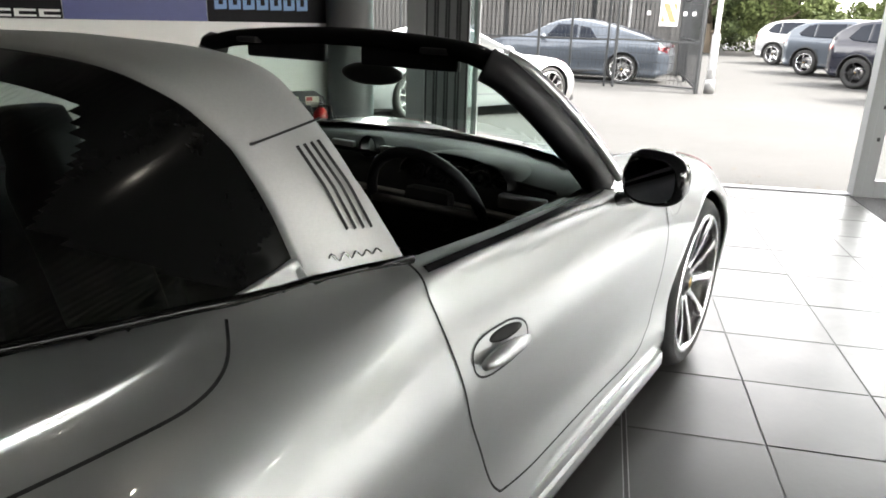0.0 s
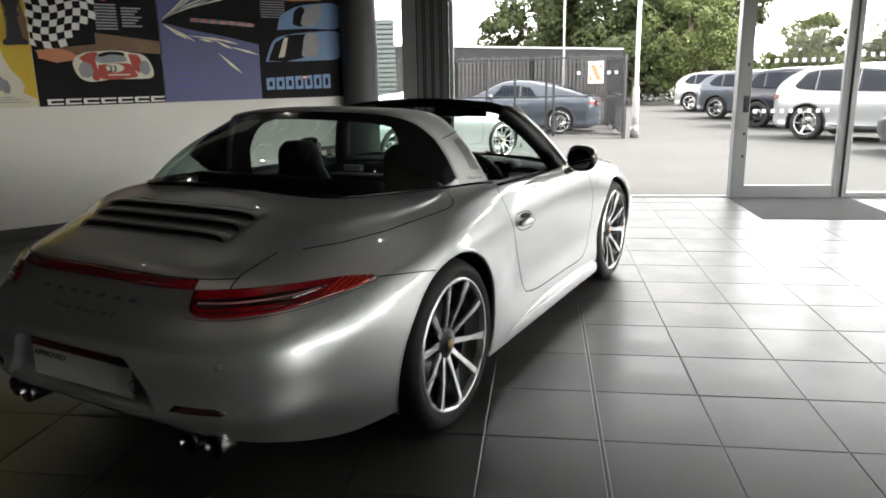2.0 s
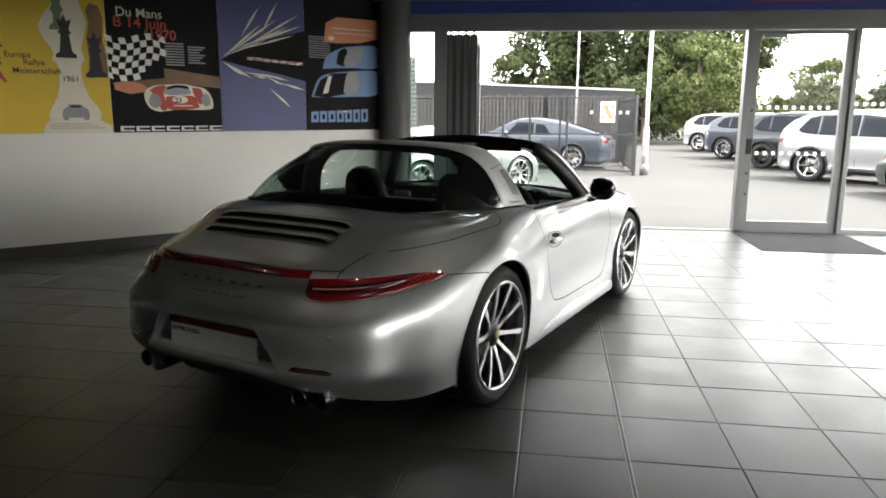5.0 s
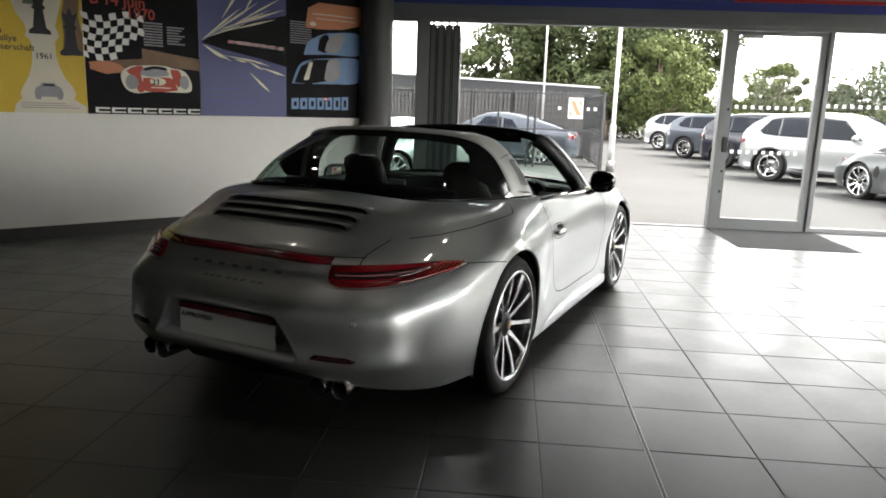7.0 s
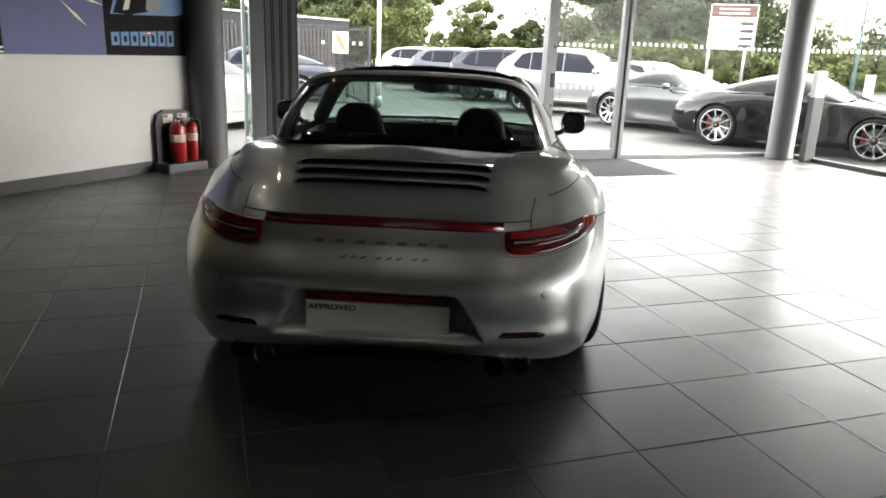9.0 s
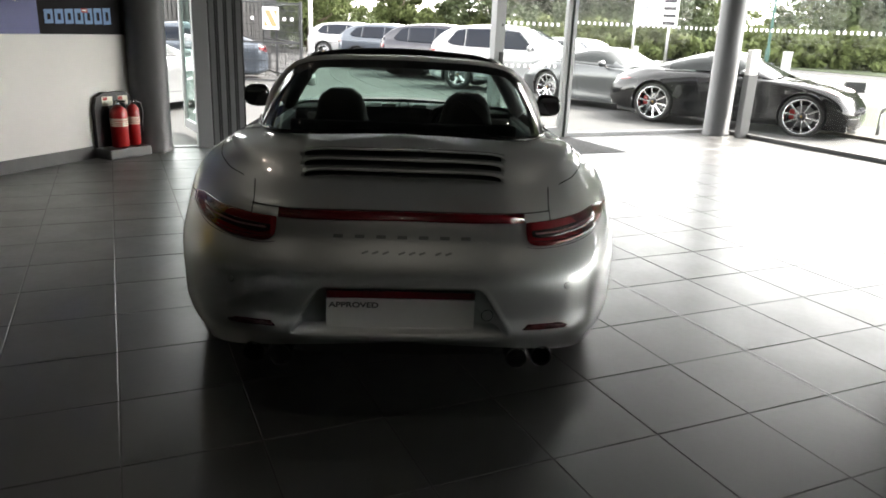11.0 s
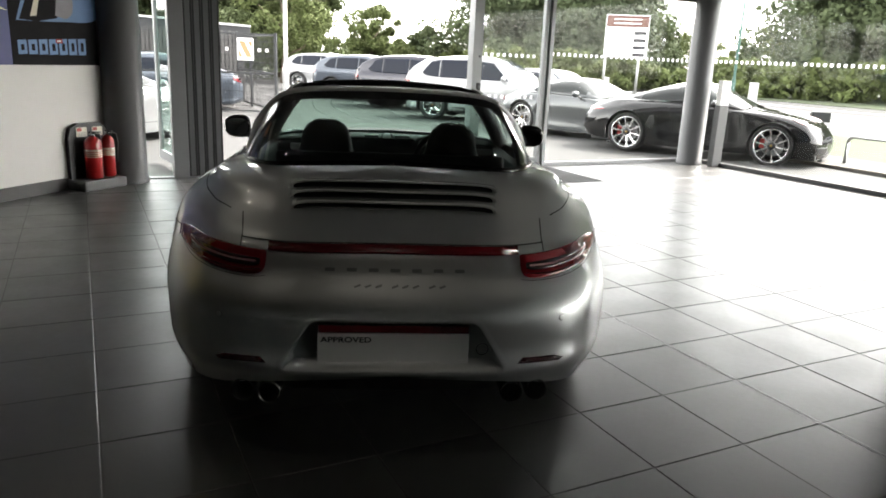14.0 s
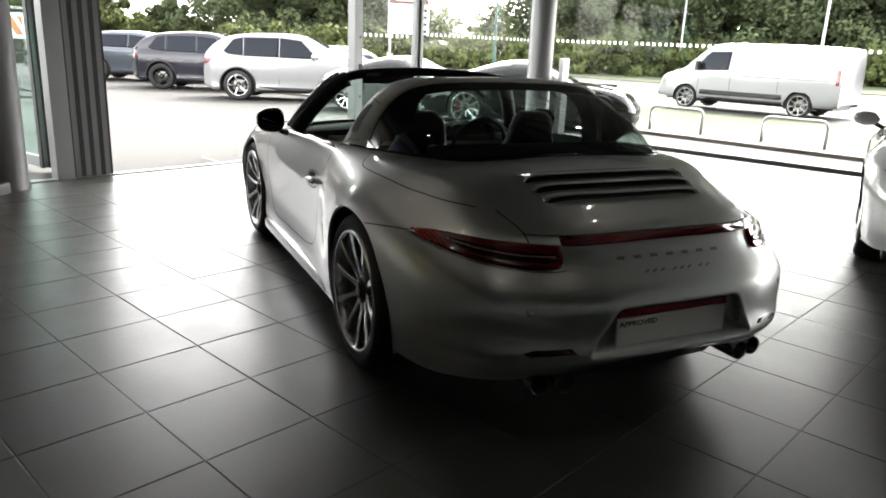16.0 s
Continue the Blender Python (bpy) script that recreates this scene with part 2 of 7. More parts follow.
# ---------------------------------------------------------------- mesh helpers
def mesh_ob(name, verts, faces, material, parent=None, label="", smooth=True, kind="", category="", group=""):
    me = bpy.data.meshes.new(name)
    me.from_pydata([tuple(v) for v in verts], [], [tuple(f) for f in faces])
    me.materials.append(material)
    me.polygons.foreach_set("use_smooth", [smooth] * len(me.polygons))
    ob = new(name, me)
    ob.parent = parent
    return tagged(ob, label, category, group, kind)


def part(name, bm, material, parent=None, label="", smooth=False, **tags):
    """Links a bmesh as one mesh object."""
    bmesh.ops.recalc_face_normals(bm, faces=bm.faces)
    me = bpy.data.meshes.new(name)
    bm.to_mesh(me)
    bm.free()
    me.materials.append(material)
    me.polygons.foreach_set("use_smooth", [smooth] * len(me.polygons))
    ob = new(name, me)
    ob.parent = parent
    return tagged(ob, label, **tags)


def thing(name, m, label, category, group=""):
    e = new(name)
    e.empty_display_size = 0.1
    e.matrix_basis = m
    return tagged(e, label, category, group)


def box(bm, lo, hi, bevel=0.0, m=None):
    """Adds a box between two corners, with bevelled edges."""
    lo, hi = Vector(lo), Vector(hi)
    r = bmesh.ops.create_cube(bm, size=1)
    vs = r["verts"]
    for v in vs:
        v.co = Vector((lo[i] + (v.co[i] + 0.5) * (hi[i] - lo[i]) for i in range(3)))
    if bevel:
        es = list({e for v in vs for e in v.link_edges})
        r = bmesh.ops.bevel(bm, geom=es, offset=bevel, segments=2, profile=0.6, affect="EDGES")
        vs = list({v for f in r["faces"] for v in f.verts} | {v for v in vs if v.is_valid})
    if m is not None:
        bmesh.ops.transform(bm, matrix=m, verts=vs)
    return vs


def boxes(name, items, material, parent=None, label="", bevel=0.004, m=None, **tags):
    bm = bmesh.new()
    for lo, hi in items:
        box(bm, lo, hi, bevel, m)
    return part(name, bm, material, parent, label, **tags)


def tube(points, radius, sides=8, closed=False, radii=None):
    """Verts and faces of a round bar along a line of points."""
    pts = [Vector(p) for p in points]
    n = len(pts)
    verts, faces = [], []
    side = None
    for i, p in enumerate(pts):
        a, b = pts[(i - 1) % n if closed else max(i - 1, 0)], pts[(i + 1) % n if closed else min(i + 1, n - 1)]
        t = (b - a).normalized()
        if side is None:
            side = t.orthogonal().normalized()
        side = (side - t * side.dot(t)).normalized()
        up = t.cross(side)
        r = radii[i] if radii else radius
        for k in range(sides):
            w = 2 * math.pi * k / sides
            verts.append(p + r * (math.cos(w) * side + math.sin(w) * up))
    for i in range(n if closed else n - 1):
        for k in range(sides):
            a, b = i * sides + k, i * sides + (k + 1) % sides
            c, d = ((i + 1) % n) * sides + (k + 1) % sides, ((i + 1) % n) * sides + k
            faces.append((a, b, c, d))
    if not closed:
        faces.append(tuple(range(sides - 1, -1, -1)))
        faces.append(tuple(range((n - 1) * sides, n * sides)))
    return verts, faces


def tube_ob(name, points, radius, material, parent=None, label="", sides=8, closed=False, radii=None, **tags):
    v, f = tube(points, radius, sides, closed, radii)
    return mesh_ob(name, v, f, material, parent, label, **tags)


def lathe(profile, sides=32, axis="z", caps=False):
    """Verts and faces of a turned shape; profile rows are (radius, height)."""
    verts, faces = [], []
    for r, h in profile:
        for k in range(sides):
            w = 2 * math.pi * k / sides
            c, s = r * math.cos(w), r * math.sin(w)
            verts.append((c, s, h) if axis == "z" else (h, c, s))
    for i in range(len(profile) - 1):
        for k in range(sides):
            a, b = i * sides + k, i * sides + (k + 1) % sides
            faces.append((a, b, b + sides, a + sides))
    if caps:
        faces.append(tuple(range(sides - 1, -1, -1)))
        faces.append(tuple(range((len(profile) - 1) * sides, len(profile) * sides)))
    return verts, faces


def lathe_ob(name, profile, material, parent=None, label="", sides=32, axis="z", caps=False, m=None, **tags):
    v, f = lathe(profile, sides, axis, caps)
    if m is not None:
        v = [m @ Vector(p) for p in v]
    return mesh_ob(name, v, f, material, parent, label, **tags)


def spline(rows, steps):
    """Smooth (Catmull-Rom) interpolation of an array along its first axis, with that many steps between two rows."""
    p = np.asarray(rows, float)
    e = np.concatenate([[2 * p[0] - p[1]], p, [2 * p[-1] - p[-2]]])
    out = []
    for i in range(len(p) - 1):
        a, b, c, d = e[i], e[i + 1], e[i + 2], e[i + 3]
        for k in range(steps):
            t = k / steps
            out.append(0.5 * (2 * b + (c - a) * t + (2 * a - 5 * b + 4 * c - d) * t**2 + (3 * b - a - 3 * c + d) * t**3))
    out.append(p[-1])
    return np.array(out)


def flat_poly(name, pts, z, material, parent=None, label="", thick=0.0, **tags):
    """A flat plate of an outline in its own plane."""
    n = len(pts)
    v = [(x, y, z) for x, y in pts]
    f = [tuple(range(n))]
    if thick:
        v += [(x, y, z - thick) for x, y in pts]
        f += [tuple(range(2 * n - 1, n - 1, -1))] + [(i, i + n, (i + 1) % n + n, (i + 1) % n) for i in range(n)]
    return mesh_ob(name, v, f, material, parent, label, smooth=False, **tags)


def text_ob(name, body, size, material, m, parent=None, label="", extrude=0.001, shear=0.0, bold=0.0):
    cu = bpy.data.curves.new(name, "FONT")
    cu.body, cu.size, cu.extrude, cu.shear = body, size, extrude, shear
    cu.align_x, cu.offset = "LEFT", bold
    cu.materials.append(material)
    tmp = bpy.data.objects.new("tmp", cu)
    me = bpy.data.meshes.new_from_object(tmp)
    bpy.data.objects.remove(tmp)
    ob = new(name, me)
    ob.parent = parent
    ob.matrix_basis = m
    return tagged(ob, label)

# ---------------------------------------------------------------- the showroom
FACADE = pose(-1.8, 5.1, 0, 0, 0, 22.0)      # x along the glass front, y outwards
WALLP = pose(-4.19, 1.67, 0, 0, 0, 65.3)     # x along the poster wall, y behind it
RIGHT = pose(4.96, 7.83, 0, 0, 0, -66.0)     # x along the side glazing, y outwards
TILES = pose(0, 0, 0, 0, 0, 20.9)
PITCH, OFF_U, OFF_V = 0.457, 0.0730, 0.0409
CEIL = 3.3


def structure(name, m, items, material, label, category="", bevel=0.003):
    ob = boxes(name, items, material, None, label, bevel, kind="structure", category=category)
    ob.matrix_basis = m
    return ob


# walls that can be seen, and plain ones added out of view to close the room
structure("wall_west", WALLP, [((-1.16, 0, 0), (3.19, 0.25, CEIL))], M_WHITEWALL, "white painted wall with large posters above head height", "wall")
structure("baseboard", WALLP, [((-1.16, -0.018, 0), (3.19, 0, 0.12))], M_BASE, "dark grey skirting along the white wall", "skirting", 0.004)
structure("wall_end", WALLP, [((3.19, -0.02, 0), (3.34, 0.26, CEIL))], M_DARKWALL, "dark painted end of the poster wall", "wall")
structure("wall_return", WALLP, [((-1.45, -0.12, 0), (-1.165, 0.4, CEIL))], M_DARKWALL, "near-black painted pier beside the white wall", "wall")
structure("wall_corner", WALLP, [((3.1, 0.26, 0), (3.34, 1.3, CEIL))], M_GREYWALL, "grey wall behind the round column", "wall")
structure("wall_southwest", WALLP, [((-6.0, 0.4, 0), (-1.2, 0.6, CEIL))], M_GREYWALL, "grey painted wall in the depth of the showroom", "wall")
# unseen back wall, pale so that it bounces light onto the car's tail
structure("wall_south", pose(0, 0, 0), [((-9.5, -9.3, 0), (14, -9.0, CEIL))], M_BACKWALL, "assumed back wall out of view, pale to bounce light onto the car", "wall")
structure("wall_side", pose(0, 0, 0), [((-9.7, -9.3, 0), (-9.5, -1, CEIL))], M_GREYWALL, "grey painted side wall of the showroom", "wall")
bm = bmesh.new()
corners = [(-9.7, -9.3), (14, -9.3), (14, -4), (5.25, 7.95), (5.05, 8.05), (-3.4, 4.75), (-9.7, 0)]
lo = [bm.verts.new((x, y, CEIL)) for x, y in corners]
hi = [bm.verts.new((x, y, CEIL + 0.25)) for x, y in corners]
bm.faces.new(lo), bm.faces.new(hi[::-1])
for i in range(len(corners)):
    j = (i + 1) % len(corners)
    bm.faces.new((lo[j], lo[i], hi[i], hi[j]))
def inside(x, y):
    """Whether a place lies under the ceiling."""
    odd = False
    for (xa, ya), (xb, yb) in zip(corners, corners[1:] + corners[:1]):
        if (ya > y) != (yb > y) and x < xa + (y - ya) * (xb - xa) / (yb - ya):
            odd = not odd
    return odd


for k in range(74):                          # ribs of the deck run at right angles to the glass front
    u = -8.0 + 0.25 * k
    ok = [d for d in np.arange(-15.0, -0.3, 0.1) if all(inside(*(FACADE @ Vector((u + e, d, 0))).xy) for e in (-0.25, 0.35))]
    if len(ok) > 6:
        box(bm, (u, ok[0] + 0.1, CEIL - 0.07), (u + 0.12, ok[-1] - 0.1, CEIL + 0.01), 0.0, FACADE)
part("ceiling", bm, M_CEIL, None, "ribbed metal deck ceiling, toned dark to hold back bounced light", kind="structure", category="ceiling")
structure("fascia", FACADE, [((-1.3, -0.06, 2.44), (7.3, 0.16, 2.60)), ((-1.3, -0.20, 2.74), (7.3, 0.16, CEIL))], M_ALU, "grey metal bulkhead above the glass front", "bulkhead")
structure("trim", FACADE, [((-1.3, -0.10, 2.60), (7.3, 0.16, 2.70))], M_BLUEBAND, "deep blue band on the bulkhead", "trim", 0.002)
structure("trim", FACADE, [((3.2, -0.13, 2.70), (7.3, 0.16, 2.74))], M_REDBAND, "red stripe above the blue band", "trim", 0.002)
structure("trim", FACADE, [((-1.3, -0.12, 2.70), (3.195, 0.16, 2.74))], M_BLUEBAND, "blue stripe above the blue band", "trim", 0.002)
structure("fascia_right", RIGHT, [((0.05, -0.10, 2.50), (12.9, 0.16, CEIL))], M_ALU, "grey metal bulkhead above the side glazing", "bulkhead")


# glass front: header, posts, sidelight, threshold
structure("window_frame", FACADE, [((-1.25, -0.05, 2.395), (7.2, 0.07, 2.44)), ((4.42, -0.03, 0), (7.16, 0.05, 0.055))], M_ALU, "grey aluminium head and sill rails of the glass front", "frame")
structure("threshold", FACADE, [((-1.1, -0.03, -0.01), (4.42, 0.07, 0.012))], M_ALU, "flush aluminium threshold of the folding door", "threshold")
structure("window_post", FACADE, [((-0.54, -0.07, 0), (-0.38, 0.09, 2.395))], M_ALU, "grey aluminium jamb of the folding door", "post", 0.006)
structure("window_post", FACADE, [((7.08, -0.05, 0), (7.2, 0.07, 2.395))], M_ALU, "grey aluminium corner post", "post", 0.006)


def pane(name, m, x0, x1, z0, z1, label="clear glass pane of the shop front", material=M_GLASSCLEAR, y=0.02):
    ob = mesh_ob(name, [(x0, y, z0), (x1, y, z0), (x1, y, z1), (x0, y, z1)], [(0, 1, 2, 3)], material, None, label, smooth=False, kind="structure", category="window")
    ob.matrix_basis = m
    ob.visible_shadow = False
    return ob


def dots(win, x0, x1, z, y, gap=0.095):
    """A row of small square manifestation marks on a pane."""
    v, f = [], []
    n = int((x1 - x0) / gap)
    for i in range(n):
        x = x0 + gap * (i + 0.5)
        b = len(v)
        v += [(x - 0.021, y, z - 0.021), (x + 0.021, y, z - 0.021), (x + 0.021, y, z + 0.021), (x - 0.021, y, z + 0.021)]
        f.append((b, b + 1, b + 2, b + 3))
    mesh_ob("glass_marking", v, f, M_DOTS, win, "row of small white squares on the glass", smooth=False)


w = pane("window_1", FACADE, -1.05, -0.54, 0.0, 2.395, "clear glass sidelight beside the round column")
xs = [4.42, 5.45, 6.35, 7.08]
for a, b in zip(xs, xs[1:]):
    w = pane("window_2", FACADE, a + 0.004, b - 0.004, 0.055, 2.395)
    dots(w, a, b, 1.545, 0.012)
xs = [0.1, 1.7, 3.3, 4.9, 6.5, 8.1]
for a, b in zip(xs, xs[1:]):
    w = pane("window_3", RIGHT, a + 0.004, b - 0.004, 0.06, 2.5)
    dots(w, a, b, 1.555, 0.012)
structure("window_sill", RIGHT, [((0.0, -0.06, 0), (12.9, 0.06, 0.06))], M_ALUDARK, "dark bottom rail of the side glazing", "rail")
# assumed panes out of view, added to let in more light from the side
for k in range(3):
    pane("window_assumed", RIGHT, 8.104 + 1.6 * k, 9.696 + 1.6 * k, 0.06, 2.5)
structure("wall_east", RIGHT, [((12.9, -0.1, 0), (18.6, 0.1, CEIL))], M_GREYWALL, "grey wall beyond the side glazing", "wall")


def glazed_door():
    d = thing("door_1", FACADE, "grey aluminium framed glass swing door, closed", "door")
    d["kind"] = "structure"
    boxes("door_frame", [((3.17, -0.06, 0), (3.235, 0.08, 2.395)), ((4.365, -0.06, 0), (4.42, 0.08, 2.395))], M_ALU, d, "grey aluminium jambs", 0.005)
    boxes("leaf_frame", [((3.242, -0.03, 0.01), (3.325, 0.035, 2.385)), ((4.28, -0.03, 0.01), (4.358, 0.035, 2.385)), ((3.325, -0.03, 0.01), (4.28, 0.035, 0.135)), ((3.325, -0.03, 2.34), (4.28, 0.035, 2.385))], M_ALU, d, "", 0.004)
    g = mesh_ob("pane", [(3.325, 0.0, 0.135), (4.28, 0.0, 0.135), (4.28, 0.0, 2.34), (3.325, 0.0, 2.34)], [(0, 1, 2, 3)], M_GLASSCLEAR, d, "", False)
    g.visible_shadow = False
    dots(d, 3.34, 4.27, 1.50, -0.006)
    dots(d, 3.34, 4.27, 0.96, -0.006)
    boxes("lock_case", [((3.255, -0.05, 0.95), (3.315, -0.028, 1.13))], M_BLACK, d, "dark lock and pull handle", 0.006)
    boxes("closer", [((3.35, -0.055, 2.30), (3.6, -0.03, 2.345))], M_GALV, d, "", 0.004)
    for z in (0.45, 0.7, 1.45):
        boxes("lock_bolt", [((3.272, -0.036, z), (3.296, -0.028, z + 0.03))], M_BLACK, d, "", 0.002)


glazed_door()


# darker copy of M_ALU: shade within the folded stack, put into the colour
M_ALUSHADE = mat("shaded_aluminium", (0.15, 0.153, 0.156), 0.42, 0.25, 0, 0.06, 5, 0.04, 400)


def folded_leaf(x, depth, y0, turn=0, label="folded glass door leaf with dark seals, pushed to the side"):
    d = thing("folding_door_leaf", FACADE @ pose(x, y0, 0, 0, 0, turn), label, "door", "folding door leaves")
    w = 0.022 if turn else 0.026
    boxes("leaf_frame", [((-w, 0, 0.02), (w, 0.075, 2.36)), ((-w, depth - 0.075, 0.02), (w, depth, 2.36)), ((-w, 0.075, 0.02), (w, depth - 0.075, 0.13)), ((-w, 0.075, 2.27), (w, depth - 0.075, 2.36))], M_ALU if turn else M_ALUSHADE, d, "", 0.004)
    boxes("seal", [((-w - 0.018, -0.004, 0.02), (-w - 0.001, 0.06, 2.36)), ((w + 0.001, -0.004, 0.02), (w + 0.018, 0.06, 2.36))], M_ALUDARK, d, "black rubber seal", 0.002)
    boxes("roller", [((-0.012, 0.01, 2.36), (0.012, 0.05, 2.393))], M_WHITESTEEL, d, "pale roller carrier", 0.002)
    g = mesh_ob("pane", [(0, 0.075, 0.13), (0, depth - 0.075, 0.13), (0, depth - 0.075, 2.27), (0, 0.075, 2.27)], [(0, 1, 2, 3)], M_GLASSGREEN, d, "", False)
    g.visible_shadow = False


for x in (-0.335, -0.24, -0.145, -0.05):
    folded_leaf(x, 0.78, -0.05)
folded_leaf(-0.40, 0.92, 0.62, 6, "green tinted glass leaf standing open outside the jamb")


def column(x, y, r, label):
    lathe_ob("column", [(r + 0.012, 0), (r + 0.012, 0.05), (r, 0.055), (r, 2.5), (r, CEIL)], M_COLUMN, None, label, 48, kind="structure", category="column", m=pose(x, y, 0))


column(-2.70, 4.60, 0.20, "round grey steel column at the end of the poster wall")
column(4.79, 7.49, 0.185, "round grey steel column in the corner of the glazing")

# cladding of the upper storey outside
structure("wall_upper", FACADE, [((-4.0, -0.05, CEIL + 0.26), (7.3, 0.16, 6.5))], M_DARKWALL, "dark cladding above the glass front", "wall")
structure("wall_upper", RIGHT, [((0.05, -0.05, CEIL + 0.26), (18.0, 0.16, 6.5))], M_DARKWALL, "dark cladding above the side glazing", "wall")

# entrance mat, set into the floor
mat_ob = boxes("entrance_mat", [((3.15, -1.33, 0.0005), (4.45, -0.06, 0.004))], M_MATT, None, "dark grey ribbed entrance mat in front of the glass door", 0.0, category="mat")
mat_ob.matrix_basis = FACADE

# slim totem post beside the corner column
t_ = thing("totem_post", pose(5.09, 7.26, 0, 0, 0, 22), "slim grey post with a white upper panel beside the glass", "post")
boxes("post", [((-0.09, -0.05, 0), (0.09, 0.05, 0.92))], M_COLUMN, t_, "", 0.006)
boxes("panel", [((-0.085, -0.045, 0.922), (0.085, 0.045, 1.28))], M_WHITE, t_, "white panel", 0.008)


# ---------------------------------------------------------------- outside ground
GROUND0, SLOPE, REACH = -0.03, -0.017, 12.0
F_IN = FACADE.inverted()


def gz(x, y):
    """Height of the ground outside."""
    d = (F_IN @ Vector((x, y, 0))).y
    return GROUND0 + SLOPE * min(max(d, 0), REACH)


ROADT = pose(0, 0, 0, 0, 0, 110)   # x along the road, -y away from the showroom


def road_pt(s, l):
    """A point at distance s across and l along the road."""
    p = ROADT @ Vector((l, -s, 0))
    return p.x, p.y


def strip(name, s0, s1, dz, material, label, l0=-120, l1=160, step=4.0, kind="structure", category="ground"):
    v, f = [], []
    n = int((l1 - l0) / step)
    k = max(1, int((s1 - s0) / 3))
    for i in range(n + 1):
        for j in range(k + 1):
            x, y = road_pt(s0 + (s1 - s0) * j / k, l0 + step * i)
            v.append((x, y, gz(x, y) + dz))
    for i in range(n):
        for j in range(k):
            a = i * (k + 1) + j
            f.append((a, a + 1, a + k + 2, a + k + 1))
    for j in (0, k):                           # edges go down into the ground
        b0 = len(v)
        for i in range(n + 1):
            x, y, z = v[i * (k + 1) + j]
            v += [(x, y, z), (x, y, z - dz - 0.05)]
        f += [(b0 + 2 * i, b0 + 2 * i + 1, b0 + 2 * i + 3, b0 + 2 * i + 2) for i in range(n)]
    return mesh_ob(name, v, f, material, None, label, smooth=True, kind=kind, category=category)


v, f = [], []
gx = [-400, -150, -60, -30] + list(range(-20, 41, 2)) + [60, 150, 400]
gy = [-60, -30, -12] + list(range(-10, 41, 2)) + [60, 100, 200, 600]
for x in gx:
    for y in gy:
        v.append((x, y, gz(x, y) - 0.002))
for i in range(len(gx) - 1):
    for j in range(len(gy) - 1):
        a = i * len(gy) + j
        f.append((a, a + len(gy), a + len(gy) + 1, a + 1))
mesh_ob("ground", v, f, M_ASPHALT, None, "pale worn asphalt forecourt outside the showroom", kind="structure", category="ground")
strip("pavement", 9.75, 11.0, 0.05, M_PAVE, "concrete pavement between forecourt and grass verge", category="pavement")
strip("kerb", 9.5, 9.75, 0.06, M_KERB, "sandy concrete edging of the pavement", category="kerb")
strip("verge", 11.0, 15.7, 0.045, M_GRASS, "mown grass verge beside the road", category="grass")
strip("road", 15.7, 36.0, 0.02, M_ROAD, "grey asphalt main road", category="road")
for s in (19.2, 22.8, 27.5, 31.2):
    strip("lane_marking", s, s + 0.14, 0.03, M_WHITE, "white painted lane line on the road", category="marking")
strip("verge_far", 36.0, 75.0, 0.06, M_GRASS, "long grass verge in front of the trees", category="grass")
# ---------------------------------------------------------------- sports cars
from mathutils.bvhtree import BVHTree

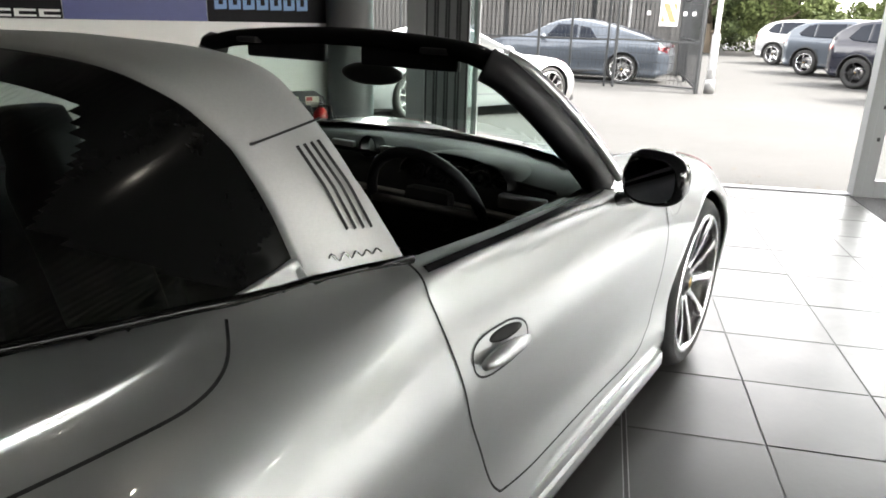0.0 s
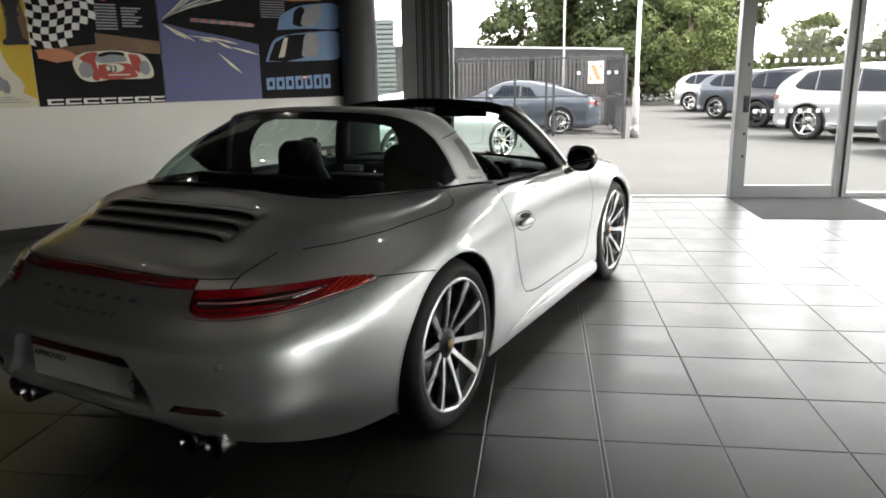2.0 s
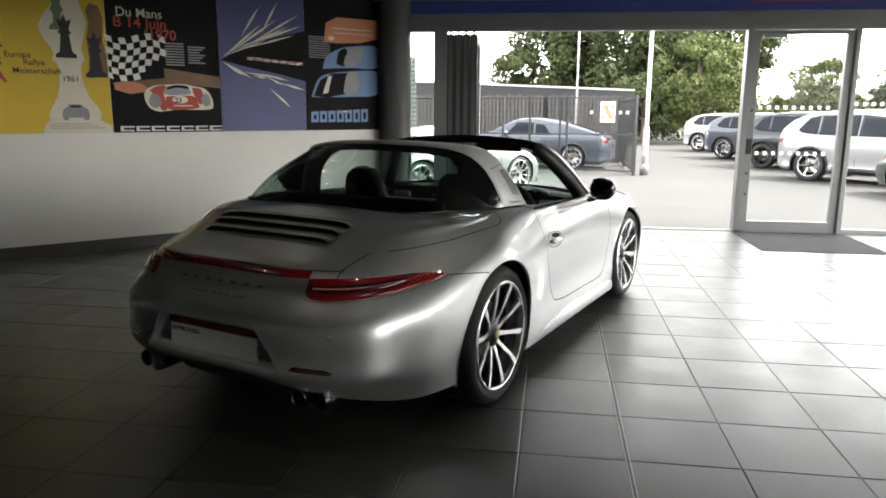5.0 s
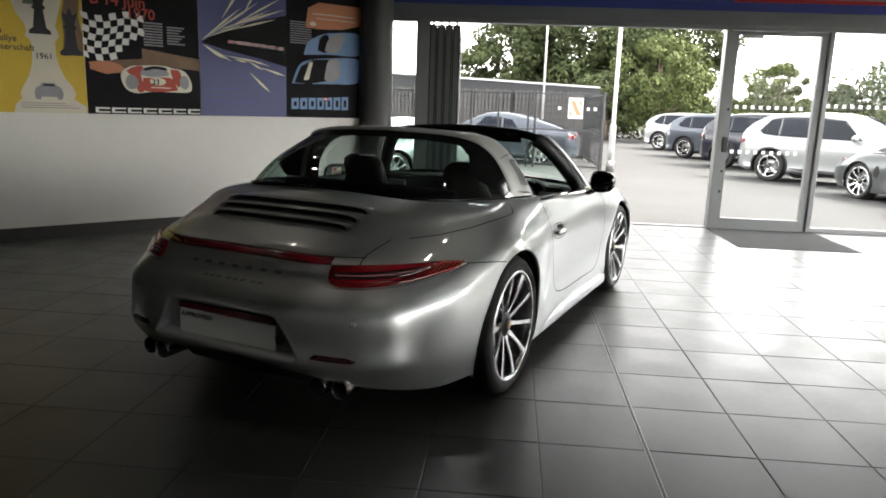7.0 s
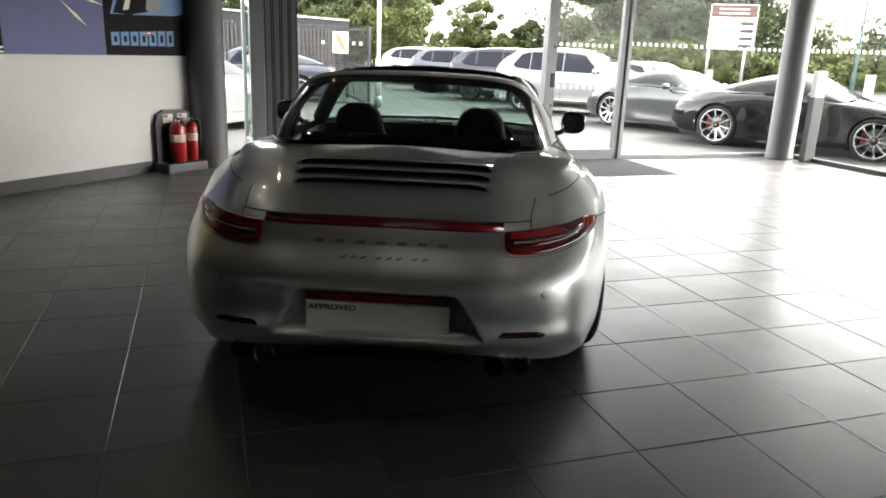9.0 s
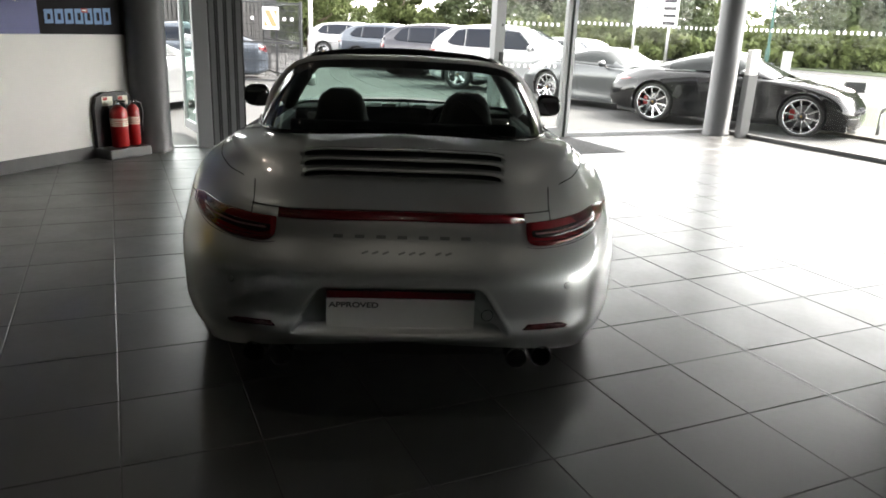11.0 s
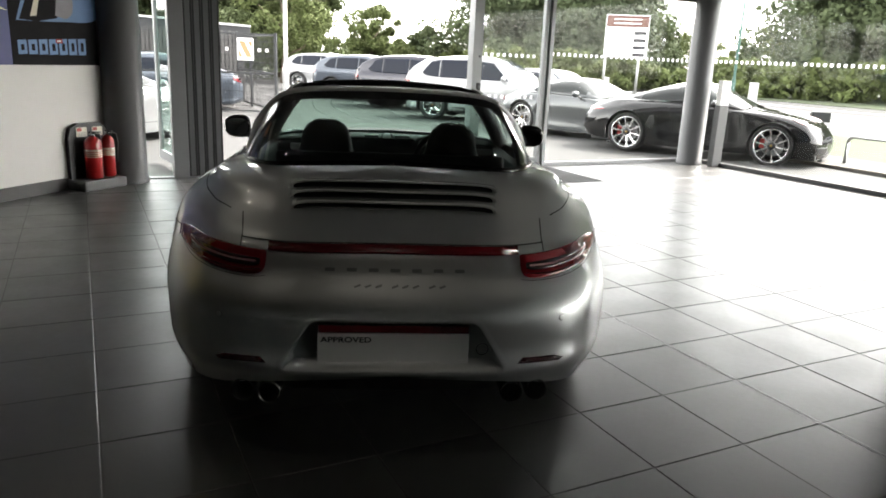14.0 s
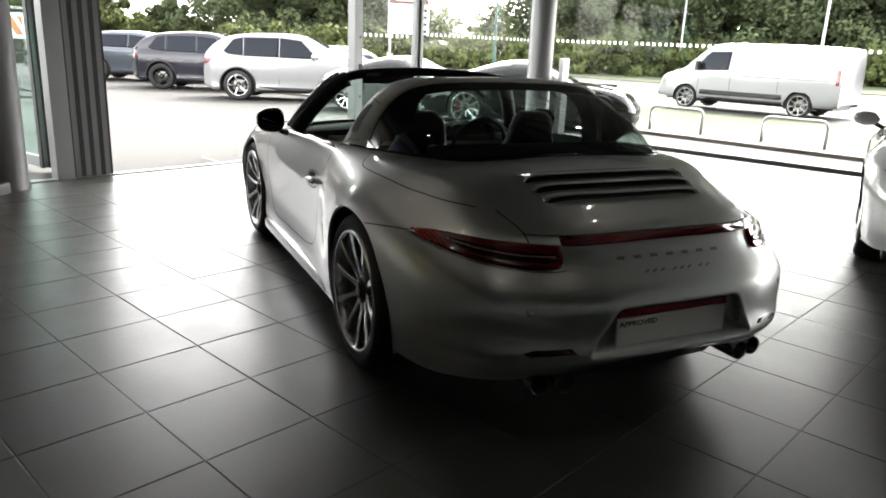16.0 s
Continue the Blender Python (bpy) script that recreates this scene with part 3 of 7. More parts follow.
# Feature lines of half a body, each running round the car from the middle of the tail to the middle of the nose.
BODY_LINES = {
    "lower_edge": [(0, -0.965, 0.318), (0.4, -0.955, 0.3), (0.63, -0.855, 0.26), (0.765, -0.64, 0.212), (0.84, -0.43, 0.208), (0.905, 0, 0.2), (0.885, 0.4, 0.165), (0.86, 0.75, 0.16), (0.85, 1.25, 0.16), (0.85, 1.85, 0.165), (0.86, 2.45, 0.18), (0.83, 2.88, 0.17), (0.7, 3.18, 0.17), (0.38, 3.34, 0.17), (0, 3.38, 0.17)],
    "bumper_crease": [(0, -1.045, 0.368), (0.4, -1.02, 0.366), (0.678, -0.892, 0.352), (0.815, -0.658, 0.335), (0.866, -0.42, 0.315), (0.918, 0, 0.29), (0.895, 0.4, 0.25), (0.872, 0.75, 0.24), (0.86, 1.25, 0.24), (0.862, 1.85, 0.245), (0.882, 2.45, 0.28), (0.865, 2.9, 0.28), (0.73, 3.23, 0.28), (0.39, 3.39, 0.28), (0, 3.43, 0.28)],
    "lower_side": [(0, -1.036, 0.445), (0.4, -1.011, 0.445), (0.681, -0.89, 0.44), (0.826, -0.655, 0.44), (0.888, -0.38, 0.445), (0.928, 0, 0.45), (0.9, 0.42, 0.41), (0.858, 0.75, 0.385), (0.848, 1.25, 0.38), (0.855, 1.85, 0.385), (0.893, 2.45, 0.42), (0.88, 2.92, 0.42), (0.75, 3.25, 0.4), (0.4, 3.41, 0.4), (0, 3.45, 0.4)],
    "widest": [(0, -1.035, 0.575), (0.4, -1.012, 0.575), (0.682, -0.875, 0.58), (0.828, -0.63, 0.585), (0.897, -0.36, 0.59), (0.938, 0, 0.6), (0.907, 0.42, 0.58), (0.868, 0.75, 0.56), (0.864, 1.25, 0.55), (0.872, 1.85, 0.555), (0.902, 2.45, 0.56), (0.88, 2.92, 0.53), (0.74, 3.22, 0.5), (0.4, 3.37, 0.49), (0, 3.41, 0.49)],
    "lamp_base": [(0, -0.945, 0.69), (0.4, -0.92, 0.69), (0.655, -0.775, 0.69), (0.803, -0.545, 0.695), (0.88, -0.29, 0.715), (0.93, 0, 0.735), (0.9, 0.42, 0.72), (0.874, 0.75, 0.7), (0.873, 1.25, 0.695), (0.878, 1.85, 0.69), (0.885, 2.45, 0.69), (0.85, 2.9, 0.63), (0.7, 3.13, 0.6), (0.38, 3.26, 0.585), (0, 3.3, 0.585)],
    "shoulder": [(0, -0.868, 0.785), (0.4, -0.85, 0.783), (0.62, -0.715, 0.772), (0.765, -0.49, 0.758), (0.842, -0.26, 0.785), (0.884, 0, 0.828), (0.85, 0.42, 0.85), (0.832, 0.75, 0.845), (0.838, 1.25, 0.838), (0.85, 1.85, 0.822), (0.815, 2.45, 0.805), (0.74, 2.86, 0.745), (0.58, 3.05, 0.69), (0.32, 3.16, 0.665), (0, 3.19, 0.66)],
    "belt": [(0, -0.7, 0.848), (0.36, -0.69, 0.848), (0.555, -0.58, 0.846), (0.695, -0.39, 0.862), (0.78, -0.13, 0.885), (0.786, 0.12, 0.902), (0.757, 0.44, 0.914), (0.776, 0.75, 0.908), (0.797, 1.25, 0.893), (0.79, 1.8, 0.868), (0.67, 2.42, 0.842), (0.58, 2.82, 0.765), (0.45, 2.97, 0.705), (0.25, 3.06, 0.68), (0, 3.08, 0.675)],
    "deck": [(0, -0.49, 0.933), (0.32, -0.48, 0.932), (0.48, -0.41, 0.930), (0.61, -0.27, 0.937), (0.68, -0.07, 0.940), (0.68, 0.15, 0.935), (0.5, 0.42, 0.965), (0.5, 0.75, 0.95), (0.5, 1.25, 0.93), (0.5, 1.80, 0.905), (0.42, 2.25, 0.83), (0.36, 2.55, 0.785), (0.28, 2.72, 0.755), (0.15, 2.80, 0.74), (0, 2.82, 0.735)],
    "middle": [(0, -0.27, 0.978), (0, -0.265, 0.978), (0, -0.24, 0.98), (0, -0.18, 0.985), (0, -0.05, 1.0), (0, 0.15, 1.0), (0, 0.42, 0.99), (0, 0.75, 0.97), (0, 1.25, 0.95), (0, 1.88, 0.915), (0, 2.15, 0.865), (0, 2.30, 0.84), (0, 2.40, 0.82), (0, 2.46, 0.805), (0, 2.5, 0.80)],
}
for k_, line_ in BODY_LINES.items():           # blunt nose
    BODY_LINES[k_] = [(x, y if y < 2.85 else 2.85 + (y - 2.85) * 0.62, z) for x, y, z in line_]
FLARE = {"lower_edge": 1.0, "bumper_crease": 1.0, "lower_side": 1.0, "widest": 1.0, "lamp_base": 0.8, "shoulder": 0.4}
for k_, amount in FLARE.items():               # the broad rear wings of the four-wheel-drive body
    BODY_LINES[k_] = [(x + 0.022 * amount * float(np.interp(y, (-1.0, -0.85, -0.6, -0.36, 0.42, 0.8, 1.2), (0.0, 0.3, 0.7, 1.0, 1.0, 0.45, 0.0))) if x > 0.5 else x, y, z) for x, y, z in BODY_LINES[k_]]
ARCH_Z, ARCH_R, WHEELBASE = 0.345, 0.388, 2.45


def rear_base(x):
    """How far forward the foot of the rear window lies at a distance x from the middle."""
    return -0.29 + 0.62 * (abs(x) / 0.722) ** 6.5


def cowl(x):
    return 1.98 - 0.38 * (abs(x) / 0.80) ** 2


def body_grid(su, sv):
    rows = np.array([spline(c, su) for c in BODY_LINES.values()])
    g = spline(rows, sv)                       # rows from the sill up, columns round the car
    first = g.copy()
    for _ in range(8):
        h = g.copy()
        h[1:-1, 1:-1] = g[1:-1, 1:-1] * 0.5 + 0.125 * (g[2:, 1:-1] + g[:-2, 1:-1] + g[1:-1, 2:] + g[1:-1, :-2])
        g = h
    for j in range(2 * sv):                    # the crease low on the tail stays crisp
        k = max(0.0, 1 - abs(j - sv) / (0.45 * sv))
        back = np.clip((-0.35 - first[j, :, 1]) / 0.25, 0, 1)[:, None]
        g[j] += (first[j] - g[j]) * 0.85 * k * back
    return g


def car_shell(su, sv, open_top=True, recess=True):
    """Vertices, faces and a tag for each face of a whole car body with its wheel arches cut."""
    g = body_grid(su, sv)
    nv, nu = g.shape[:2]
    pts = g.reshape(-1, 3)
    verts = np.concatenate([pts, pts * (-1, 1, 1)])
    keep, tags = [], []
    belt_row = 6 * sv
    rad = [np.hypot(pts[:, 1] - cy, pts[:, 2] - ARCH_Z) for cy in (0.0, WHEELBASE)]
    rr = [ARCH_R, ARCH_R - 0.018]
    low = pts[:, 0] > 0.5
    for j in range(nv - 1):
        for i in range(nu - 1):
            q = (j * nu + i, j * nu + i + 1, (j + 1) * nu + i + 1, (j + 1) * nu + i)
            if any(all(rad[k][a] < rr[k] and low[a] for a in q) for k in (0, 1)):
                continue
            c = pts[list(q)].mean(0)
            if open_top and j >= belt_row and rear_base(c[0]) + 0.03 < c[1] < cowl(c[0]) - 0.03:
                continue
            z = c[2]
            if (0.63 + 0.45 * max(0, 0.76 - z)) < c[1] < 1.93 and z > 0.29 and j < belt_row and c[0] > 0.6:
                tag = "door"
            elif c[1] < 0.3 and j >= 5 * sv and not (c[1] > -0.62 and c[0] > 0.62 and j < belt_row):
                tag = "lid"
            elif recess and c[1] < -0.7 and 0.364 < z < 0.560 and c[0] < 0.391 - (z - 0.39) * 0.62:
                tag = "recess"
            elif j < 5 * sv and c[1] < -0.35:
                tag = "bumper"
            else:
                tag = "shell"
            keep.append(q), tags.append(tag)
    for k, cy in enumerate((0.0, WHEELBASE)):   # bring the cut edge onto a true circle
        near = low & (rad[k] < rr[k])
        d = pts[near][:, 1:] - (cy, ARCH_Z)
        verts[: len(pts)][near, 1:] = (cy, ARCH_Z) + d * (rr[k] / np.maximum(rad[k][near], 1e-6))[:, None]
    verts[len(pts):] = verts[: len(pts)] * (-1, 1, 1)
    n = len(pts)
    faces = [tuple(q) for q in keep] + [tuple(a + n for a in q[::-1]) for q in keep]
    sides = ["R"] * len(keep) + ["L"] * len(keep)
    return verts, faces, tags + tags, sides


def weld_normals(verts, faces):
    """Smooth normals of the whole shell, the two halves taken together."""
    nor = np.zeros_like(verts)
    fa = np.array(faces)
    a = verts[fa[:, 2]] - verts[fa[:, 0]]
    b = verts[fa[:, 3]] - verts[fa[:, 1]]
    cr = np.cross(a, b)
    for k in range(4):
        np.add.at(nor, fa[:, k], cr)
    key = {}
    for i, v in enumerate(verts):
        if abs(v[0]) < 1e-5:
            key.setdefault((round(v[1], 4), round(v[2], 4)), []).append(i)
    for ids in key.values():
        nor[ids] = nor[ids].sum(0)
    ln = np.linalg.norm(nor, axis=1)
    return nor / np.maximum(ln, 1e-9)[:, None]


def sub_mesh(name, verts, faces, normals, material, parent, label=""):
    used = sorted({a for f in faces for a in f})
    at = {a: i for i, a in enumerate(used)}
    ob = mesh_ob(name, verts[used], [tuple(at[a] for a in f) for f in faces], material, parent, label)
    ob.data.normals_split_custom_set_from_vertices([tuple(normals[a]) for a in used])
    return ob


class Skin:
    """Finds places on a finished shell, to lay seams, lamps and badges on it."""

    def __init__(self, verts, faces):
        self.tree = BVHTree.FromPolygons([tuple(v) for v in verts], [tuple(f) for f in faces])

    def side(self, y, z, s=1, off=0.0):
        h = self.tree.ray_cast(Vector((s * 2, y, z)), Vector((-s, 0, 0)))
        return self._out(h, Vector((s * 0.87, y, z)), off)

    def rear(self, x, z, off=0.0):
        h = self.tree.ray_cast(Vector((x, -3, z)), Vector((0, 1, 0)))
        return self._out(h, Vector((x, -0.9, z)), off)

    def top(self, x, y, off=0.0):
        h = self.tree.ray_cast(Vector((x, y, 3)), Vector((0, 0, -1)))
        return self._out(h, Vector((x, y, 0.9)), off)

    def _out(self, h, other, off):
        if h[0] is None:
            return other, Vector((0, 0, 1))
        n = h[1]
        return h[0] + n * off, n


def densify(pts, step=0.02, closed=False):
    out = []
    n = len(pts)
    for i in range(n if closed else n - 1):
        a, b = np.array(pts[i], float), np.array(pts[(i + 1) % n], float)
        k = max(1, int(np.linalg.norm(b - a) / step))
        out += [tuple(a + (b - a) * t / k) for t in range(k)]
    if not closed:
        out.append(tuple(pts[-1]))
    return out


def smooth_line(pts, steps=8):
    return [tuple(p) for p in spline(pts, steps)]


def ribbon(name, where, pts, width, material, parent, off=0.0012, label=""):
    """A narrow band on the skin; where maps a 2D point to a place and its normal."""
    pl = [where(*p, off=off) for p in pts]
    v, f = [], []
    n = len(pl)
    for i, (p, nn) in enumerate(pl):
        t = (pl[min(i + 1, n - 1)][0] - pl[max(i - 1, 0)][0]).normalized()
        w = t.cross(nn)
        if w.length < 1e-6:
            w = Vector((0, 0, 1))
        w = w.normalized() * width / 2
        v += [p - w, p + w]
    f = [(2 * i, 2 * i + 1, 2 * i + 3, 2 * i + 2) for i in range(n - 1)]
    return mesh_ob(name, v, f, material, parent, label)


def patch(name, where, outline, material, parent, thick=0.008, label="", rings=6, sink=0.006, step=0.02, dome=0.0):
    """A plate with rounded rim that follows the skin; outline is a closed 2D line, star-shaped about its middle."""
    o = np.array(densify(outline, step, True))
    c = o.mean(0)
    v, f = [], []
    n = len(o)
    scales = [1.0, 0.985] + [1 - (k + 1) / rings for k in range(rings - 1)]
    for k, s in enumerate(scales):
        for p in o:
            q = c + (p - c) * s
            off = -sink if k == 0 else thick + dome * (1 - s * s)
            v.append(where(q[0], q[1], off=off)[0])
    v.append(where(c[0], c[1], off=thick + dome)[0])
    for k in range(len(scales) - 1):
        for i in range(n):
            a, b = k * n + i, k * n + (i + 1) % n
            f.append((a, b, b + n, a + n))
    m = (len(scales) - 1) * n
    f += [(m + i, m + (i + 1) % n, len(v) - 1) for i in range(n)]
    return mesh_ob(name, v, f, material, parent, label)


def wheel(parent, x, y, r, width, side, rim=M_RIM, detail=True, group="", spokes=10, caliper=M_RIMDARK, name="wheel"):
    """A wheel whose outer face looks along +x (side 1) or -x."""
    w = new(name)
    w.parent = parent
    w.matrix_basis = pose(x, y, r) @ (Matrix.Identity(4) if side > 0 else pose(0, 0, 0, 0, 0, 180))
    ri = 0.276 if r < 0.36 else r * 0.70
    h = width / 2
    n = 64 if detail else 32
    prof = [(ri - 0.006, h - 0.018), (ri + 0.004, h - 0.004), (ri + 0.022, h), (r - 0.035, h + 0.004), (r - 0.012, h - 0.014), (r, h - 0.04), (r, -h + 0.04), (r - 0.012, -h + 0.014), (r - 0.03, -h), (ri, -h)]
    lathe_ob("tyre", prof, M_RUBBER, w, "black low-profile tyre", n, "x")
    rm = lathe_ob("rim", [(ri + 0.002, h - 0.006), (ri - 0.004, h + 0.002), (ri - 0.014, h), (ri - 0.018, h - 0.03), (ri - 0.03, h - 0.09), (ri - 0.03, -h + 0.03)], rim, w, "polished alloy rim", n, "x")
    lathe_ob("barrel", [(ri - 0.031, h - 0.09), (ri - 0.031, -h + 0.02), (0.06, -h + 0.025)], M_RIMDARK, rm, "dark inner barrel", n, "x")
    lathe_ob("brake_disc", [(0.08, h - 0.115), (0.175, h - 0.115), (0.175, h - 0.145), (0.08, h - 0.145)], M_DISC, rm, "steel brake disc", 40, "x")
    bm = bmesh.new()
    box(bm, (h - 0.17, -0.20, -0.06), (h - 0.09, -0.12, 0.10), 0.012)
    part("brake_caliper", bm, caliper, rm, "brake caliper")
    for k in range(spokes):
        bm = bmesh.new()
        a = 2 * math.pi * (k + 0.25) / spokes
        sect = [(0.045, 0.020, h - 0.046, 0.03), (0.10, 0.013, h - 0.034, 0.026), (0.17, 0.0125, h - 0.018, 0.022), (ri - 0.012, 0.019, h - 0.004, 0.02)]
        ring = []
        for rad_, half, xo, dep in sect:
            ring.append([bm.verts.new(p) for p in ((xo, -half * 0.72, rad_), (xo, half * 0.72, rad_), (xo - 0.006, half, rad_), (xo - dep, half * 0.8, rad_), (xo - dep, -half * 0.8, rad_), (xo - 0.006, -half, rad_))])
        for p, q in zip(ring, ring[1:]):
            for i in range(6):
                bm.faces.new((p[i], p[(i + 1) % 6], q[(i + 1) % 6], q[i]))
        bm.faces.new(ring[0]), bm.faces.new(ring[-1][::-1])
        bmesh.ops.rotate(bm, verts=bm.verts, cent=(0, 0, 0), matrix=Matrix.Rotation(a, 3, "X"))
        part("spoke", bm, rim, rm)
    lathe_ob("hub", [(0.072, h - 0.075), (0.070, h - 0.047), (0.050, h - 0.040), (0.036, h - 0.036), (0.034, h - 0.030), (0.0, h - 0.028)], M_RIMDARK, rm, "dark wheel hub", 32, "x")
    lathe_ob("hub_cap", [(0.022, h - 0.0285), (0.020, h - 0.026), (0.0, h - 0.025)], M_GOLD, rm, "small gold crest cap", 6, "x")
    return w


def arch_liner(parent, y, x0, r, s):
    v, f = [], []
    n = 20
    for i in range(n + 1):
        a = math.pi * (-0.12 + 1.24 * i / n)
        for xx, rr_ in ((x0, r - 0.002), (x0 - 0.05, r + 0.004), (0.50, r), (0.48, 0.05)):
            v.append((s * xx, y + rr_ * math.cos(a), ARCH_Z + rr_ * math.sin(a)))
    for i in range(n):
        for k in range(3):
            a = i * 4 + k
            f.append((a, a + 1, a + 5, a + 4))
    mesh_ob("wheel_housing", v, f, M_BLACK, parent, "black wheel housing")


def arch_lip(parent, skin_verts, y, r, s, material):
    """Rolled edge along a wheel arch."""
    pts = []
    for i in range(41):
        a = math.pi * (-0.13 + 1.26 * i / 40)
        yy, zz = y + (r + 0.004) * math.cos(a), ARCH_Z + (r + 0.004) * math.sin(a)
        p, n_ = skin_verts.side(yy, zz, s)
        pts.append((p.x - s * 0.006, y + r * math.cos(a), ARCH_Z + r * math.sin(a)))
    tube_ob("arch_lip", pts, 0.009, material, parent, "", 6)


BAR_LINE = [(0.772, 0.905), (0.745, 0.975), (0.712, 1.05), (0.657, 1.13), (0.598, 1.188), (0.54, 1.222), (0.45, 1.243), (0.30, 1.255), (0.0, 1.262)]


def bar_line(steps):
    """The arch of the roll bar from its foot on one side to the other, as x and z."""
    half = spline([(x, z, 0) for x, z in BAR_LINE], steps)
    return [(-x, z) for x, z, _ in half] + [(x, z) for x, z, _ in half[-2::-1]]


def bar_half(z):
    return float(np.interp(z, [p[1] for p in BAR_LINE], [p[0] for p in BAR_LINE]))


def bar_taper(z):
    """How much narrower the bar is along its rear edge than along its front edge."""
    return float(np.interp(z, (0.90, 1.05, 1.19, 1.262), (0.060, 0.050, 0.03, 0.02)))


def bar_scale(y, z):
    ya, yb = bar_rear_y(z), bar_front_y(z)
    return 1 - bar_taper(z) * min(1.0, max(0.0, (yb - y) / (yb - ya)))


def dome(line, nt, base, base_z, bulge):
    """Grid of a wrap-round window between a foot line and the arch of the bar."""
    rows = []
    for x, zt in line:
        x *= 0.992 * (1 - bar_taper(zt))
        yt = bar_rear_y(zt)
        yb, zb = base(x), min(base_z(x), zt)
        k0 = max(0.0, 1 - abs(x / 0.722) ** 6)
        swell = [bulge * k0 * math.sin(math.pi * k / nt) * (1.25 - 0.95 * k / nt) for k in range(nt + 1)]
        rows.append([(x, yb + (yt - yb) * k / nt - 0.35 * swell[k], zb + (zt - 0.006 - zb) * k / nt + swell[k]) for k in range(nt + 1)])
    return np.array(rows)


def grid_faces(a, b):
    return [(i * b + k, (i + 1) * b + k, (i + 1) * b + k + 1, i * b + k + 1) for i in range(a - 1) for k in range(b - 1)]


def bar_rear_y(z):
    return float(np.interp(z, (0.90, 0.93, 1.05, 1.13, 1.19, 1.222, 1.265), (0.462, 0.454, 0.428, 0.408, 0.376, 0.348, 0.322)))


def bar_front_y(z):
    return float(np.interp(z, (0.90, 0.915, 1.06, 1.15, 1.19, 1.265), (0.662, 0.655, 0.596, 0.576, 0.572, 0.575)))


def base_height(x):
    return 0.004 + float(np.interp(abs(x), (0, 0.2, 0.4, 0.54, 0.63, 0.67, 0.705, 0.73), (0.975, 0.972, 0.962, 0.950, 0.944, 0.938, 0.930, 0.918)))


def door_mirror(parent, s, skin):
    m = new("door_mirror")
    m.parent = parent
    m.matrix_basis = pose(s * 0.960, 1.46, 0.945, 0, 0, -6 * s)
    bm = bmesh.new()
    bmesh.ops.create_uvsphere(bm, u_segments=28, v_segments=18, radius=1)
    for v in bm.verts:
        x, y, z = v.co
        k = 1 if y > 0 else 0.45
        ex = math.copysign(abs(x) ** 0.7, x) * 0.082
        v.co = (ex, y * 0.085 * k, math.copysign(abs(z) ** 0.72, z) * (0.072 - 0.010 * s * x))
    part("housing", bm, M_GLOSSBLACK, m, "gloss black mirror housing", True)
    v, f = lathe([(0.0, 0.0), (0.9, 0.0), (1.0, 0.004)], 32, "z")
    mesh_ob("mirror_glass", [(math.copysign(abs(p[0]) ** 0.72, p[0]) * 0.070, -0.0415 - p[2], math.copysign(abs(p[1]) ** 0.72, p[1]) * 0.058) for p in v], f, mirror_glass, m, "mirror glass", False)
    tube_ob("foot", [(-s * 0.05, 0.03, -0.045), (-s * 0.08, 0.045, -0.07), (-s * 0.12, 0.06, -0.085)], 0.02, M_GLOSSBLACK, m, "", 8, radii=[0.022, 0.018, 0.022])


mirror_glass = mat("dark_mirror_glass", (0.10, 0.10, 0.105), 0.04, 1.0)


def seat(parent, x, y):
    s = new("seat")
    s.parent = parent
    s.matrix_basis = pose(x, y, 0.395)
    bm = bmesh.new()
    prof = [(-0.02, 0.0, 0.25), (-0.07, 0.22, 0.25), (-0.12, 0.38, 0.235), (-0.15, 0.46, 0.19), (-0.16, 0.53, 0.145), (-0.175, 0.60, 0.130), (-0.18, 0.65, 0.108), (-0.18, 0.685, 0.06)]
    rings = []
    for y_, z_, hw in spline(prof, 4):
        rings.append([bm.verts.new((hw * math.copysign(abs(math.cos(a)) ** 0.55, math.cos(a)), y_ + 0.062 * math.copysign(abs(math.sin(a)) ** 0.7, math.sin(a)), z_)) for a in [2 * math.pi * k / 20 for k in range(20)]])
    for p, q in zip(rings, rings[1:]):
        for i in range(20):
            bm.faces.new((p[i], p[(i + 1) % 20], q[(i + 1) % 20], q[i]))
    bm.faces.new(rings[0]), bm.faces.new(rings[-1][::-1])
    part("backrest", bm, M_LEATHER, s, "black leather backrest with built-in headrest", True)
    boxes("cushion", [((-0.25, -0.02, -0.10), (0.25, 0.48, 0.06))], M_LEATHER, s, "black leather seat cushion", 0.04)


